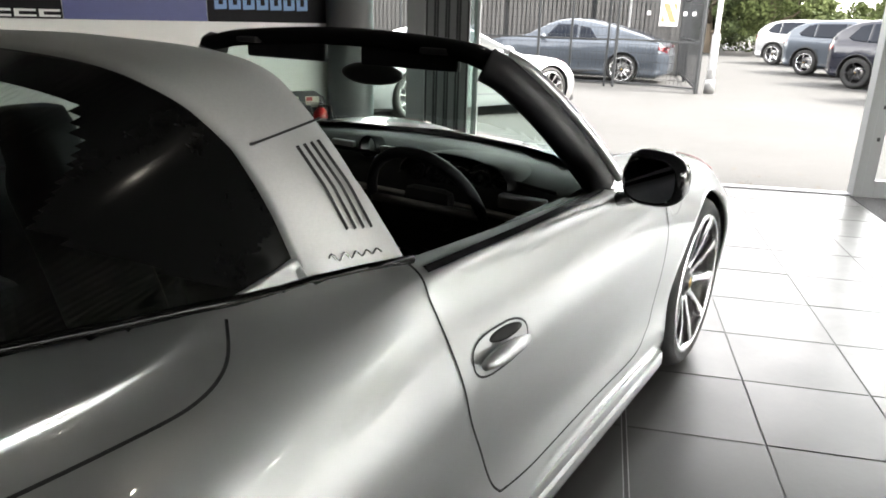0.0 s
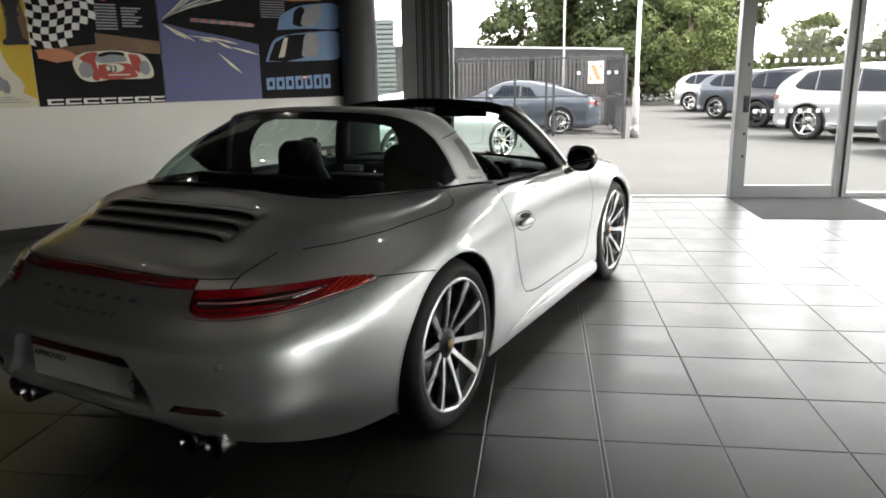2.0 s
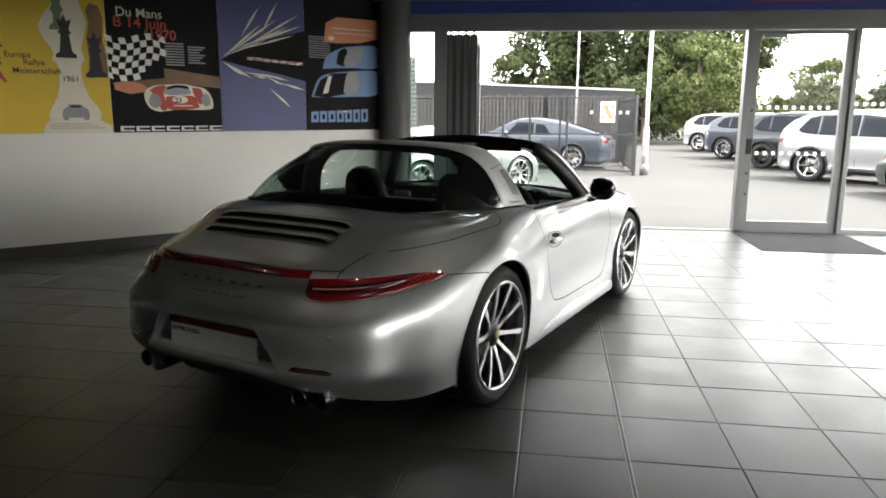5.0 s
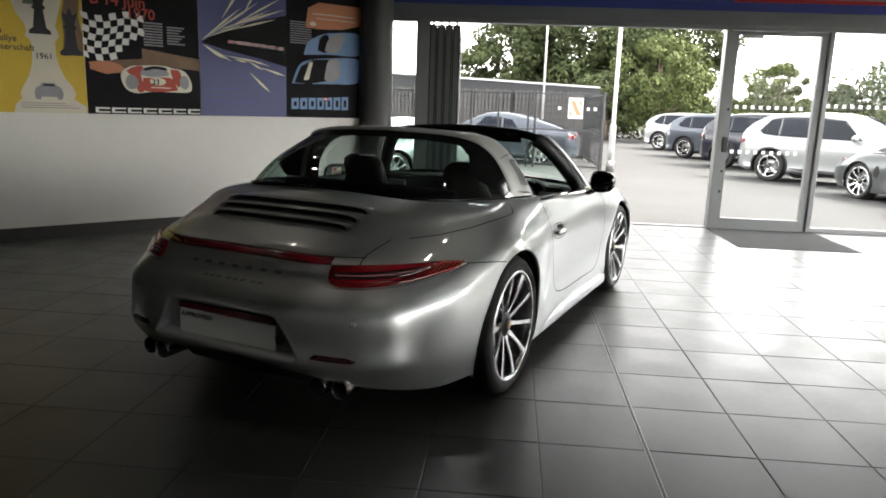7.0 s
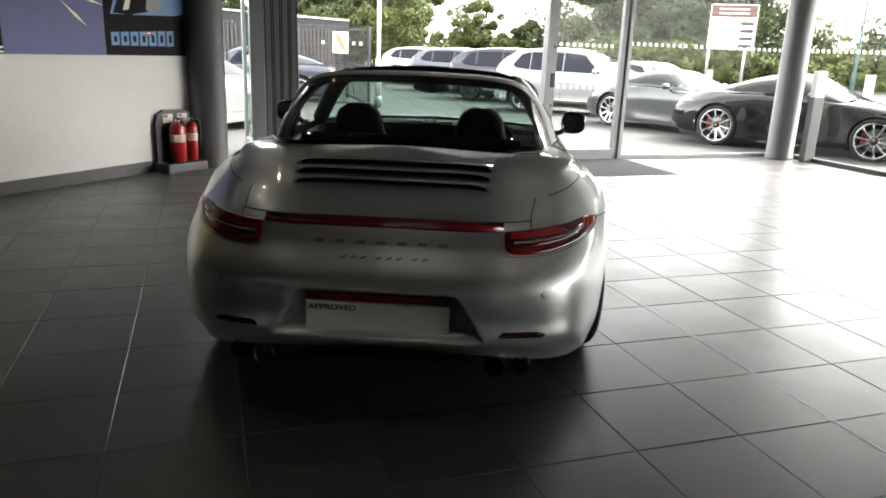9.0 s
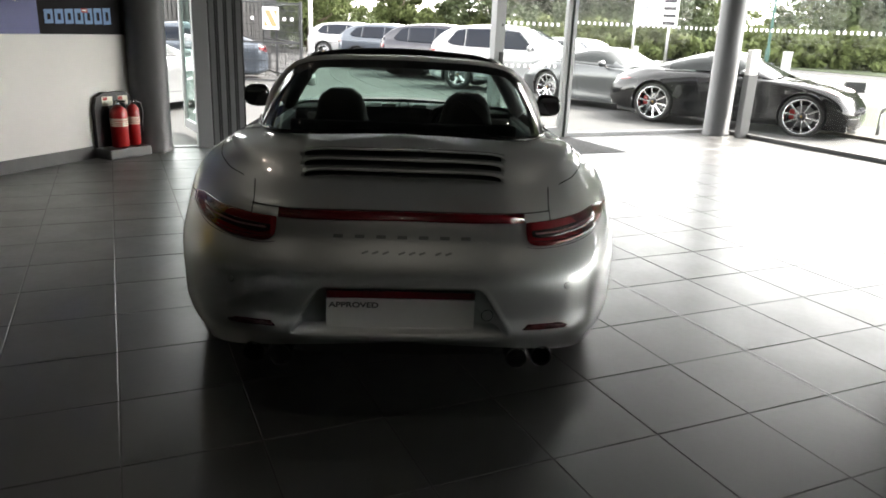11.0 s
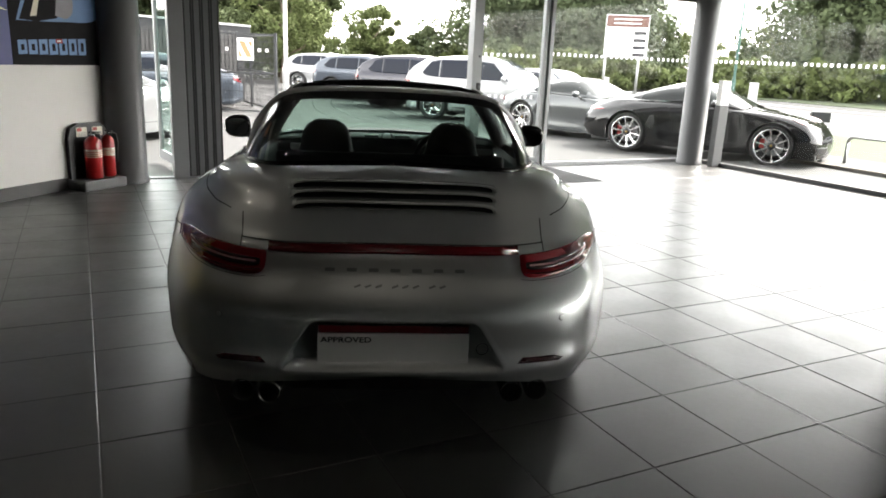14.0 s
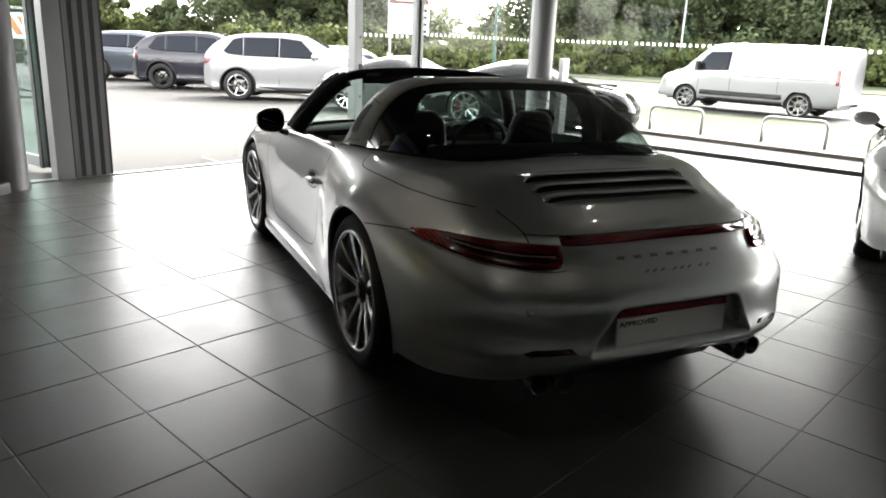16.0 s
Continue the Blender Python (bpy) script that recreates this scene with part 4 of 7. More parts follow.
def plate_hollow(parent, skin):
    """The trapezium hollow for the number plate, its rim laid on the bumper."""
    z0, z1 = 0.372, 0.552
    half = lambda z: 0.382 - (z - 0.39) * 0.62
    corners = [(half(z0), z0), (half(z1), z1), (-half(z1), z1), (-half(z0), z0)]
    line = []
    for i, c in enumerate(corners):                # round the corners
        p, q = Vector(corners[i - 1]), Vector(corners[(i + 1) % 4])
        c = Vector(c)
        a, b = c + (p - c).normalized() * 0.03, c + (q - c).normalized() * 0.03
        line += [tuple(a * (1 - t) ** 2 + c * 2 * t * (1 - t) + b * t * t) for t in (0, 0.25, 0.5, 0.75, 1)]
    line = densify(line, 0.012, True)
    n = len(line)
    v, f = [], []
    for k, (grow, off) in enumerate(((0.022, 0.0002), (0.012, 0.0014), (0.003, 0.0014), (0.0, -0.001), (-0.004, -0.010), (-0.009, None))):
        for i in range(n):
            a, b, c = Vector(line[i - 1]), Vector(line[i]), Vector(line[(i + 1) % n])
            t = (c - a).normalized()
            g = grow * (3.2 if grow < 0 and b.y < 0.42 else 1.0)
            p = b + Vector((t.y, -t.x)) * g
            if off is None:
                v.append(Vector((p.x, -0.980, p.y)))
            else:
                q = skin.rear(p.x, p.y, off)[0]
                v.append(q if off > -0.005 else q + Vector((0, 0.010, 0)))
    for k in range(5):
        for i in range(n):
            j = (i + 1) % n
            f.append((k * n + i, k * n + j, (k + 1) * n + j, (k + 1) * n + i))
    f.append(tuple(range(5 * n, 6 * n)))
    mesh_ob("plate_recess", v, f, M_SILVER, parent, "silver hollow for the number plate")


def targa():
    """The silver open-top car in the middle of the showroom."""
    car = thing("sports_car", pose(0, 0, 0), "silver targa sports car, roof panel stowed, on the tiled floor", "car")
    verts, faces, tags, sides = car_shell(26, 14)
    nor = weld_normals(verts, faces)
    skin = Skin(verts, faces)
    pick = lambda t, s=None: [f for f, a, b in zip(faces, tags, sides) if a == t and (s is None or b == s)]
    body = sub_mesh("body", verts, pick("shell"), nor, M_SILVER, car, "silver metallic body shell")
    plate_hollow(car, skin)
    bumper = sub_mesh("rear_bumper", verts, pick("bumper"), nor, M_SILVER, car, "silver rear bumper")
    lid = sub_mesh("engine_lid", verts, pick("lid"), nor, M_SILVER, car, "silver rear deck and engine lid")
    doors = {s: sub_mesh("door", verts, pick("door", "R" if s > 0 else "L"), nor, M_SILVER, car, "silver door, window lowered") for s in (1, -1)}

    # panel gaps
    for s in (1, -1):
        sd = lambda y, z, off=0.0, s=s: skin.side(y, z, s, off)
        gap = smooth_line([(0.645, 0.906), (0.632, 0.85), (0.648, 0.757), (0.695, 0.624), (0.785, 0.474), (0.845, 0.372), (0.875, 0.335), (0.915, 0.315), (1.10, 0.290), (1.5, 0.282), (1.80, 0.285), (1.90, 0.335), (1.93, 0.38), (1.945, 0.55), (1.93, 0.72), (1.88, 0.83), (1.86, 0.862)], 10)
        ribbon("door_gap", sd, gap, 0.006, M_SEAM, doors[s])
        ribbon("wing_gap", sd, smooth_line([(-0.44, 0.732), (-0.33, 0.722), (-0.24, 0.712), (-0.15, 0.700)], 8), 0.005, M_SEAM, body)
        ribbon("belt_trim", sd, [(y, 0.905 - 0.012 * max(0, y - 0.66) - 0.010 - 0.012 * max(0, y - 1.2)) for y in np.linspace(0.66, 1.62, 30)], 0.016, M_GLOSSBLACK, doors[s], 0.004, "black window seal")
        # handle in its bowl
        bowl = [(0.83 + 0.118 * math.copysign(abs(math.cos(a)) ** 0.7, math.cos(a)), 0.703 + 0.044 * math.copysign(abs(math.sin(a)) ** 0.8, math.sin(a)) - 0.012 * math.cos(a)) for a in np.linspace(0, 2 * math.pi, 28, False)]
        ribbon("handle_gap", sd, bowl + bowl[:1], 0.005, M_SEAM, doors[s], 0.0015)
        # flat dark patch paints the shade inside the bowl
        patch("handle_bowl_shade", sd, [(0.855 + 0.07 * math.cos(a), 0.724 + 0.014 * math.sin(a) - 0.008 * math.cos(a)) for a in np.linspace(0, 2 * math.pi, 20, False)], M_SEAM, doors[s], 0.0012, "", 3, 0.0)
        hp = [skin.side(y, z, s, 0.014)[0] for y, z in ((0.735, 0.702), (0.78, 0.699), (0.83, 0.696), (0.88, 0.692), (0.925, 0.688))]
        tube_ob("handle", hp, 0.013, M_SILVER, doors[s], "body-coloured door handle", 8, radii=[0.010, 0.017, 0.018, 0.016, 0.009])
        # lid corner line over the haunch
        tp = lambda x, y, off=0.0, s=s: skin.top(s * x, y, off)
        ribbon("lid_gap", tp, smooth_line([(0.742, 0.275), (0.79, 0.235), (0.815, 0.20), (0.829, 0.155), (0.832, 0.10), (0.824, 0.0), (0.808, -0.11), (0.785, -0.22), (0.755, -0.31), (0.70, -0.435), (0.625, -0.55)], 8), 0.005, M_SEAM, lid)
        ribbon("lid_gap", tp, smooth_line([(0.570, -0.606), (0.555, -0.70), (0.546, -0.76), (0.545, -0.80), (0.545, -0.83)], 6), 0.005, M_SEAM, lid)
        foot = [(x, rear_base(x) - 0.004, base_height(x) + 0.004) for x in list(np.linspace(0.0, 0.64, 24)) + list(np.linspace(0.65, 0.719, 12))]
        tube_ob("window_seal", [(s * x, y, z) for x, y, z in foot] + [(s * x, y, z) for x, y, z in ((0.724, 0.40, 0.922), (0.729, 0.45, 0.921), (0.752, 0.56, 0.917), (0.780, 0.66, 0.912))], 0.0085, M_FRIT, body, "black rubber seal along the rear window", 6)
        # pale triangle at the foot of the bar
        patch("quarter_trim", lambda y, z, off=0.0, s=s: (Vector((s * (float(np.interp(y, (0.10, 0.20, 0.30, 0.47), (0.716, 0.719, 0.722, 0.725))) - 0.40 * max(0, z - 0.912)), y, z)) + Vector((s * off, 0, 0)), None), [(0.185, 0.922), (0.466, 0.922), (0.458, 0.960), (0.40, 0.947), (0.30, 0.932)], M_SILVER, body, 0.003, "bright trim at the foot of the bar", 3, 0.004)
        arch_lip(body, skin, 0.0, ARCH_R, s, M_SILVER)
        arch_lip(body, skin, WHEELBASE, ARCH_R - 0.018, s, M_SILVER)
        arch_liner(car, 0.0, 0.905, ARCH_R, s)
        arch_liner(car, WHEELBASE, 0.87, ARCH_R - 0.018, s)
        wheel(car, s * 0.777, 0.0, 0.347, 0.305, s)
        wheel(car, s * 0.762, WHEELBASE, 0.340, 0.245, s)
        door_mirror(car, s, skin)
        # sill
        boxes("sill", [((s * 0.82, 0.40, 0.135), (s * 0.885, 2.08, 0.205))] if s > 0 else [((s * 0.885, 0.40, 0.135), (s * 0.82, 2.08, 0.205))], M_SILVER, car, "silver side sill", 0.02)
        # front indicator on the wing
        patch("headlamp", tp, [(0.72 + 0.085 * math.cos(a), 2.78 + 0.13 * math.sin(a)) for a in np.linspace(0, 2 * math.pi, 24, False)], M_LAMPCLEAR, body, 0.004, "clear headlamp", 4)
        patch("fuel_flap" if s > 0 else "side_panel", sd, [(2.02 + 0.0 + 0.075 * math.cos(a), 0.765 + 0.05 * math.sin(a)) for a in np.linspace(0, 2 * math.pi, 28, False)], M_SILVER, body, 0.0012, "", 4, 0.001) if s > 0 else None

        # tail lamp
        rr_ = lambda x, z, off=0.0, s=s: skin.rear(s * x, z, off)
        lamp = patch("tail_lamp", rr_, smooth_line([(0.445, 0.752), (0.60, 0.752), (0.74, 0.748), (0.80, 0.742), (0.846, 0.728), (0.815, 0.712), (0.74, 0.690), (0.62, 0.676), (0.50, 0.676), (0.455, 0.690), (0.445, 0.720)], 4), M_REDLAMP, car, 0.010, "red tail lamp with a pale inner bar", 7, 0.02, 0.012)
        patch("smoked_band", rr_, smooth_line([(0.462, 0.724), (0.60, 0.726), (0.74, 0.731), (0.752, 0.722), (0.70, 0.706), (0.60, 0.699), (0.50, 0.698), (0.464, 0.705)], 4), M_LAMPDARK, lamp, 0.0165, "smoked inner band", 4, 0.0)
        ribbon("lamp_bar", rr_, smooth_line([(0.475, 0.713), (0.58, 0.711), (0.68, 0.716), (0.748, 0.724)], 8), 0.0065, M_LAMPCLEAR, lamp, 0.0185, "pale light bar")
        ribbon("lamp_line", rr_, smooth_line([(0.46, 0.690), (0.52, 0.684), (0.62, 0.684), (0.73, 0.698)], 8), 0.004, M_LAMPDARK, lamp, 0.0165, "dark rib line")
        ribbon("lamp_gap", rr_, smooth_line([(0.447, 0.676), (0.50, 0.669), (0.62, 0.669), (0.74, 0.683), (0.815, 0.705), (0.850, 0.724)], 8), 0.0022, M_SEAM, bumper, 0.002)
        for k in range(5):
            x = 0.762 + 0.0135 * k
            ribbon("lamp_rib", rr_, [(x, 0.703 + 0.007 * k / 4), (x + 0.006, 0.722), (x + 0.014, 0.742 - 0.002 * k)], 0.0075, M_LAMPBRIGHT, lamp, 0.0165, "bright red prism")
        patch("fog_reflector", rr_, [(0.435, 0.395), (0.60, 0.385), (0.618, 0.394), (0.58, 0.408), (0.455, 0.414)], M_FOG, bumper, 0.004, "dark red reflector", 3)
        for k, (x, yy) in enumerate(((0.435, -0.955), (0.53, -0.935))):
            p = pose(s * x, yy, 0.255)
            pr = lathe_ob("exhaust_pipe", [(0.030, 0.16), (0.039, 0.14), (0.041, 0.01), (0.039, 0.0), (0.036, 0.004), (0.035, 0.12), (0.0, 0.12)], M_EXHAUST, car, "round steel exhaust pipe", 24, m=p @ pose(0, 0, 0, -90, 0, 0))
        patch("parking_sensor", rr_, [(0.60 + 0.012 * math.cos(a), 0.545 + 0.012 * math.sin(a)) for a in np.linspace(0, 2 * math.pi, 14, False)], M_SEAM, bumper, 0.0008, "", 2, 0.0)
        patch("parking_sensor", rr_, [(0.60 + 0.0108 * math.cos(a), 0.545 + 0.0108 * math.sin(a)) for a in np.linspace(0, 2 * math.pi, 14, False)], M_SILVER, bumper, 0.002, "", 2, 0.0)

    rr_ = lambda x, z, off=0.0: skin.rear(x, z, off)
    patch("light_strip", rr_, densify([(-0.447, 0.753), (0.0, 0.756), (0.447, 0.753), (0.447, 0.777), (0.0, 0.781), (-0.447, 0.777)], 0.02, True), M_DARKRED, car, 0.007, "dark red light strip between the lamps", 3, 0.012)
    ribbon("lid_edge_gap", rr_, [(x, 0.784 - 0.006 * (x / 0.6) ** 2) for x in np.linspace(-0.55, 0.55, 60)], 0.006, M_SEAM, lid, 0.002)
    # lettering as plain bars
    for k in range(7):
        x = -0.225 + 0.075 * k
        ribbon("badge", rr_, [(x - 0.017, 0.705), (x + 0.017, 0.705)], 0.013, M_SILVER2, bumper, 0.003, "small silver letter-sized bar")
    for k in range(8):
        x = -0.13 + 0.036 * k + (0.02 if k > 2 else 0) + (0.02 if k > 5 else 0)
        ribbon("badge", rr_, [(x - 0.010, 0.655), (x + 0.012, 0.662)], 0.008, M_SILVER2, bumper, 0.003, "small silver script-sized bar")
    # number plate
    pl = new("number_plate")
    pl.parent = bumper
    pl.matrix_basis = pose(0, -0.996, 0.448, 88, 0, 0)
    boxes("board", [((-0.262, -0.058, -0.004), (0.262, 0.050, 0.004))], M_PLATE, pl, "blank white plate", 0.004)
    text_ob("lettering", "APPROVED", 0.027, M_INK, pose(-0.252, 0.018, 0.0045) @ Matrix.Diagonal((1.3, 1, 1, 1)), pl, "black word APPROVED", 0.0008, 0.0, 0.0005)
    boxes("plate_lamp_bar", [((-0.262, 0.053, -0.010), (0.262, 0.082, 0.010))], M_DARKRED, pl, "dark red strip over the plate", 0.006)
    ribbon("tow_cover", rr_, [(0.305 + 0.021 * math.cos(a), 0.455 + 0.021 * math.sin(a)) for a in np.linspace(0, 2 * math.pi, 28)], 0.003, M_SEAM, bumper, 0.0012)
    # diffuser and floor
    bm = bmesh.new()
    ring = [(-0.66, -0.66), (-0.58, -0.80), (-0.38, -0.895), (0, -0.915), (0.38, -0.895), (0.58, -0.80), (0.66, -0.66)]
    a = [bm.verts.new((x, y, 0.33 - 0.06 * abs(x))) for x, y in ring]
    b = [bm.verts.new((x * 0.95, y + 0.06, 0.215)) for x, y in ring]
    c = [bm.verts.new((x * 0.85, max(y + 0.35, -0.45), 0.18)) for x, y in ring]
    for p, q in ((a, b), (b, c)):
        for i in range(len(ring) - 1):
            bm.faces.new((p[i], p[i + 1], q[i + 1], q[i]))
    part("diffuser", bm, M_BLACK, car, "black lower rear apron", True)
    boxes("underbody", [((-0.58, -0.55, 0.15), (0.58, 3.15, 0.19))], M_BLACK, car, "black underbody", 0.02)

    # louvred intake on the lid
    gr = new("intake_grille")
    gr.parent = lid
    tp = lambda x, y, off=0.0: skin.top(x, y, off)
    patch("well", tp, [(-0.375, -0.660), (0.375, -0.660), (0.398, -0.462), (-0.398, -0.462)], M_BLACK, gr, 0.003, "black intake opening", 5, 0.0, 0.03)
    for k in range(3):
        y0 = -0.664 + 0.069 * k
        half = 0.388 + 0.010 * k
        v, f = [], []
        n = 32
        for i in range(n + 1):
            x = -half + 2 * half * i / n
            e = 1 - abs(2 * i / n - 1) ** 24
            p0, p1 = skin.top(x, y0, 0.004)[0], skin.top(x, y0 + 0.058, 0.004)[0]
            v += [p0 + Vector((0, 0.0, 0.022 * e)), p1 + Vector((0, 0, 0.004)), p1 + Vector((0, 0, 0.001)), p0 + Vector((0, 0.006, 0.017 * e))]
        for i in range(n):
            for a in range(4):
                f.append((4 * i + a, 4 * i + (a + 1) % 4, 4 * i + 4 + (a + 1) % 4, 4 * i + 4 + a))
        mesh_ob("slat", v, f, M_SILVER, gr, "silver louvre slat")

    # wrap-round rear window
    nt = 32
    g = dome(bar_line(14), nt, rear_base, base_height, 0.042)
    nx = len(g) - 1
    allf = grid_faces(nx + 1, nt + 1)
    pv = g.reshape(-1, 3)
    clear, frit = [], []
    for f in allf:
        c = pv[list(f)].mean(0)
        t = (f[0] % (nt + 1)) / nt
        (clear if 0.03 < t < np.interp(abs(c[0]), (0.43, 0.50, 0.55, 0.58, 0.60, 0.73), (0.84, 0.81, 0.72, 0.58, 0.42, 0.34)) else frit).append(f)
    for nm, fs, mm, lb in (("rear_window", clear, M_GLASSREAR, "tinted wrap-round rear window"), ("window_border", frit, M_FRIT, "gloss black window border")):
        used = sorted({a for f in fs for a in f})
        at = {a: i for i, a in enumerate(used)}
        mesh_ob(nm, pv[used], [tuple(at[a] for a in f) for f in fs], mm, car, lb)
    # targa bar
    v, f = [], []
    line = bar_line(7)
    n = len(line) - 1
    for i, (x0, z0) in enumerate(line):
        (xa, za), (xb, zb) = line[max(0, i - 1)], line[min(n, i + 1)]
        ln = math.hypot(xb - xa, zb - za)
        nx_, nz_ = -(zb - za) / ln, (xb - xa) / ln
        ya, yb = bar_rear_y(z0) - 0.006, bar_front_y(z0)
        for yy, off in ((ya, -0.030), (ya, -0.004), (ya + 0.008, 0.004), (ya * 0.7 + yb * 0.3, 0.0085), (ya * 0.3 + yb * 0.7, 0.0085), (yb - 0.008, 0.004), (yb, -0.004), (yb, -0.035)):
            v.append((x0 * bar_scale(yy, z0) + nx_ * off, yy, z0 + nz_ * off))
    f = grid_faces(n + 1, 8)
    bar = mesh_ob("targa_bar", v, f, M_SATIN, car, "wide silver roll bar with slits")
    inner = [(x * 0.975, y + (0.004 if k % 8 == 0 else -0.004 if k % 8 == 7 else 0), z - 0.012) for k, (x, y, z) in enumerate(v)]
    mesh_ob("bar_lining", [p for k, p in enumerate(inner) if k % 8 in (0, 3, 7)], grid_faces(n + 1, 3), M_BLACK, bar, "black inner lining of the bar")
    for s in (1, -1):
        barside = lambda y, z, off=0.0, s=s: (Vector((s * (bar_half(z) * bar_scale(y, z) + 0.0095 + off), y, z + 0.004)), Vector((s, -0.3, 0.5)).normalized())
        for k in range(4):
            y0, y1 = 0.501 + 0.0150 * k, 0.539 + 0.0156 * k
            ribbon("slit", barside, [(y1 + (y0 - y1) * (z - 0.984) / 0.133, z) for z in np.linspace(0.982 - 0.0015 * k, 1.117 + 0.0015 * k, 14)], 0.0062, M_SEAM, bar, 0.002)
        ribbon("bar_gap", barside, [(0.420 + 0.158 * t, 1.127 + 0.025 * t) for t in np.linspace(0, 1, 12)], 0.004, M_SEAM, bar, 0.002)
        ribbon("bar_badge", barside, [(0.492 + 0.105 * t, 0.945 - 0.007 * t + (0.006 - 0.003 * t) * math.sin(26 * t + 4 * t * t)) for t in np.linspace(0, 1, 60)], 0.0032, M_CHROME, bar, 0.003, "small chrome script-sized bar")
    # windscreen and its frame
    v = []
    ny, nxx = 8, 20
    for j in range(ny + 1):
        t = j / ny
        for i in range(nxx + 1):
            q = 2 * i / nxx - 1
            x = q * (0.765 - 0.195 * t)
            yb, yt = cowl(0.765 * q), 1.42 - 0.10 * q * q
            zb, zt = 0.915 - 0.035 * q * q, 1.268 - 0.075 * q * q * q * q
            v.append((x, yb + (yt - yb) * t, zb + (zt - zb) * t + 0.018 * math.sin(math.pi * t)))
    mesh_ob("windscreen", v, grid_faces(ny + 1, nxx + 1), M_SCREEN, car, "green tinted windscreen")
    fr = new("windscreen_frame")
    fr.parent = car
    for s in (1, -1):
        pil = smooth_line([(s * 0.792, 1.60, 0.885), (s * 0.735, 1.535, 0.985), (s * 0.660, 1.452, 1.10), (s * 0.590, 1.385, 1.182), (s * 0.540, 1.36, 1.212)], 5)
        tube_ob("pillar", [(x - s * 0.020, y - 0.018, z - 0.010) for x, y, z in pil], 0.046, M_BLACK, fr, "black windscreen pillar", 10)
        tube_ob("pillar_trim", [(x + s * 0.022, y + 0.020, z + 0.012) for x, y, z in pil], 0.016, M_SILVER, fr, "silver outer pillar", 8)
    top_line = smooth_line([(-0.54, 1.365, 1.214), (-0.40, 1.40, 1.240), (0, 1.43, 1.258), (0.40, 1.40, 1.240), (0.54, 1.365, 1.214)], 6)
    v = []
    for x, y, z in top_line:
        v += [(x, y + dy, z + dz) for dy, dz in ((0.030, 0.004), (0.010, 0.016), (-0.030, 0.018), (-0.062, 0.010), (-0.068, -0.012), (-0.040, -0.034), (0.0, -0.030), (0.030, -0.012))]
    n8 = len(top_line)
    f = [(8 * i + k, 8 * i + (k + 1) % 8, 8 * i + 8 + (k + 1) % 8, 8 * i + 8 + k) for i in range(n8 - 1) for k in range(8)]
    mesh_ob("header", v, f, M_FABRIC, fr, "black windscreen header with its seal bare, roof panel stowed")
    for x in (-0.36, 0.36):
        boxes("roof_latch", [((x - 0.045, 1.33, 1.218), (x + 0.045, 1.36, 1.236))], M_BLACK, fr, "black roof latch socket", 0.006)
    for x in (-0.24, 0.24):
        boxes("sun_visor", [((x - 0.17, 1.38, 1.172), (x + 0.17, 1.40, 1.225))], M_LEATHER, fr, "black folded sun visor", 0.008)
    # cabin
    boxes("cabin_floor", [((-0.72, 0.0, 0.20), (0.72, 1.9, 0.26))], M_LEATHER, car, "dark cabin floor", 0.01)
    boxes("door_card", [((0.70, 0.62, 0.26), (0.765, 1.88, 0.86))], M_LEATHER, doors[1], "black door lining", 0.02)
    boxes("door_card", [((-0.765, 0.62, 0.26), (-0.70, 1.88, 0.86))], M_LEATHER, doors[-1], "black door lining", 0.02)
    bm = bmesh.new()
    sec = [(1.42, 0.62), (1.44, 0.82), (1.52, 0.885), (1.70, 0.90), (1.95, 0.885), (1.97, 0.6)]
    vs = [[bm.verts.new((x, y - 0.06 * (x / 0.72) ** 2, z - 0.02 * (x / 0.72) ** 2)) for y, z in sec] for x in np.linspace(-0.73, 0.73, 17)]
    for p, q in zip(vs, vs[1:]):
        for i in range(len(sec) - 1):
            bm.faces.new((p[i], p[i + 1], q[i + 1], q[i]))
    part("dashboard", bm, M_LEATHER, car, "black leather dashboard", True)
    tube_ob("dash_trim", [(x, 1.405 - 0.06 * (x / 0.72) ** 2, 0.80) for x in np.linspace(-0.70, 0.70, 15)], 0.011, M_GALV, car, "thin silver dashboard trim", 6)
    v, f = [], []
    for j, (y, gr) in enumerate(((1.43, 0.92), (1.45, 1.0), (1.56, 0.97), (1.68, 0.80))):
        for i in range(17):
            a = math.pi * i / 16
            v.append((0.37 + 0.205 * gr * math.cos(a), y, 0.855 + (0.088 * gr - 0.02 * j / 3) * math.sin(a) ** 0.8))
    pod = mesh_ob("instrument_pod", v, grid_faces(4, 17), M_LEATHER, car, "arched black instrument hood")
    for k in range(5):
        x, r_ = 0.37 + (-0.145, -0.075, 0.0, 0.075, 0.145)[k], (0.034, 0.042, 0.05, 0.042, 0.034)[k]
        lathe_ob("dial", [(r_, 0.0), (r_, 0.012), (r_ - 0.006, 0.014), (0.0, 0.010)], M_GLOSSBLACK, pod, "round dark dial", 20, m=pose(x, 1.475, 0.865, 75, 0, 0))
    tube_ob("dash_crease", [(x, 1.50 - 0.06 * (x / 0.72) ** 2, 0.888 - 0.02 * (x / 0.72) ** 2) for x in np.linspace(-0.70, 0.70, 21)], 0.006, M_LEATHER, car, "", 6)
    for x in (-0.55, 0.62):
        boxes("air_vent", [((x - 0.07, 1.385, 0.815), (x + 0.07, 1.42, 0.855))], M_GALV, car, "silver-edged air vent", 0.008)
    ck = lathe_ob("dash_clock", [(0.036, -0.05), (0.036, 0.0), (0.032, 0.005), (0.029, 0.0)], M_RIMDARK, car, "small round dashboard clock", 24, m=pose(0, 1.50, 0.905, 84, 0, 0))
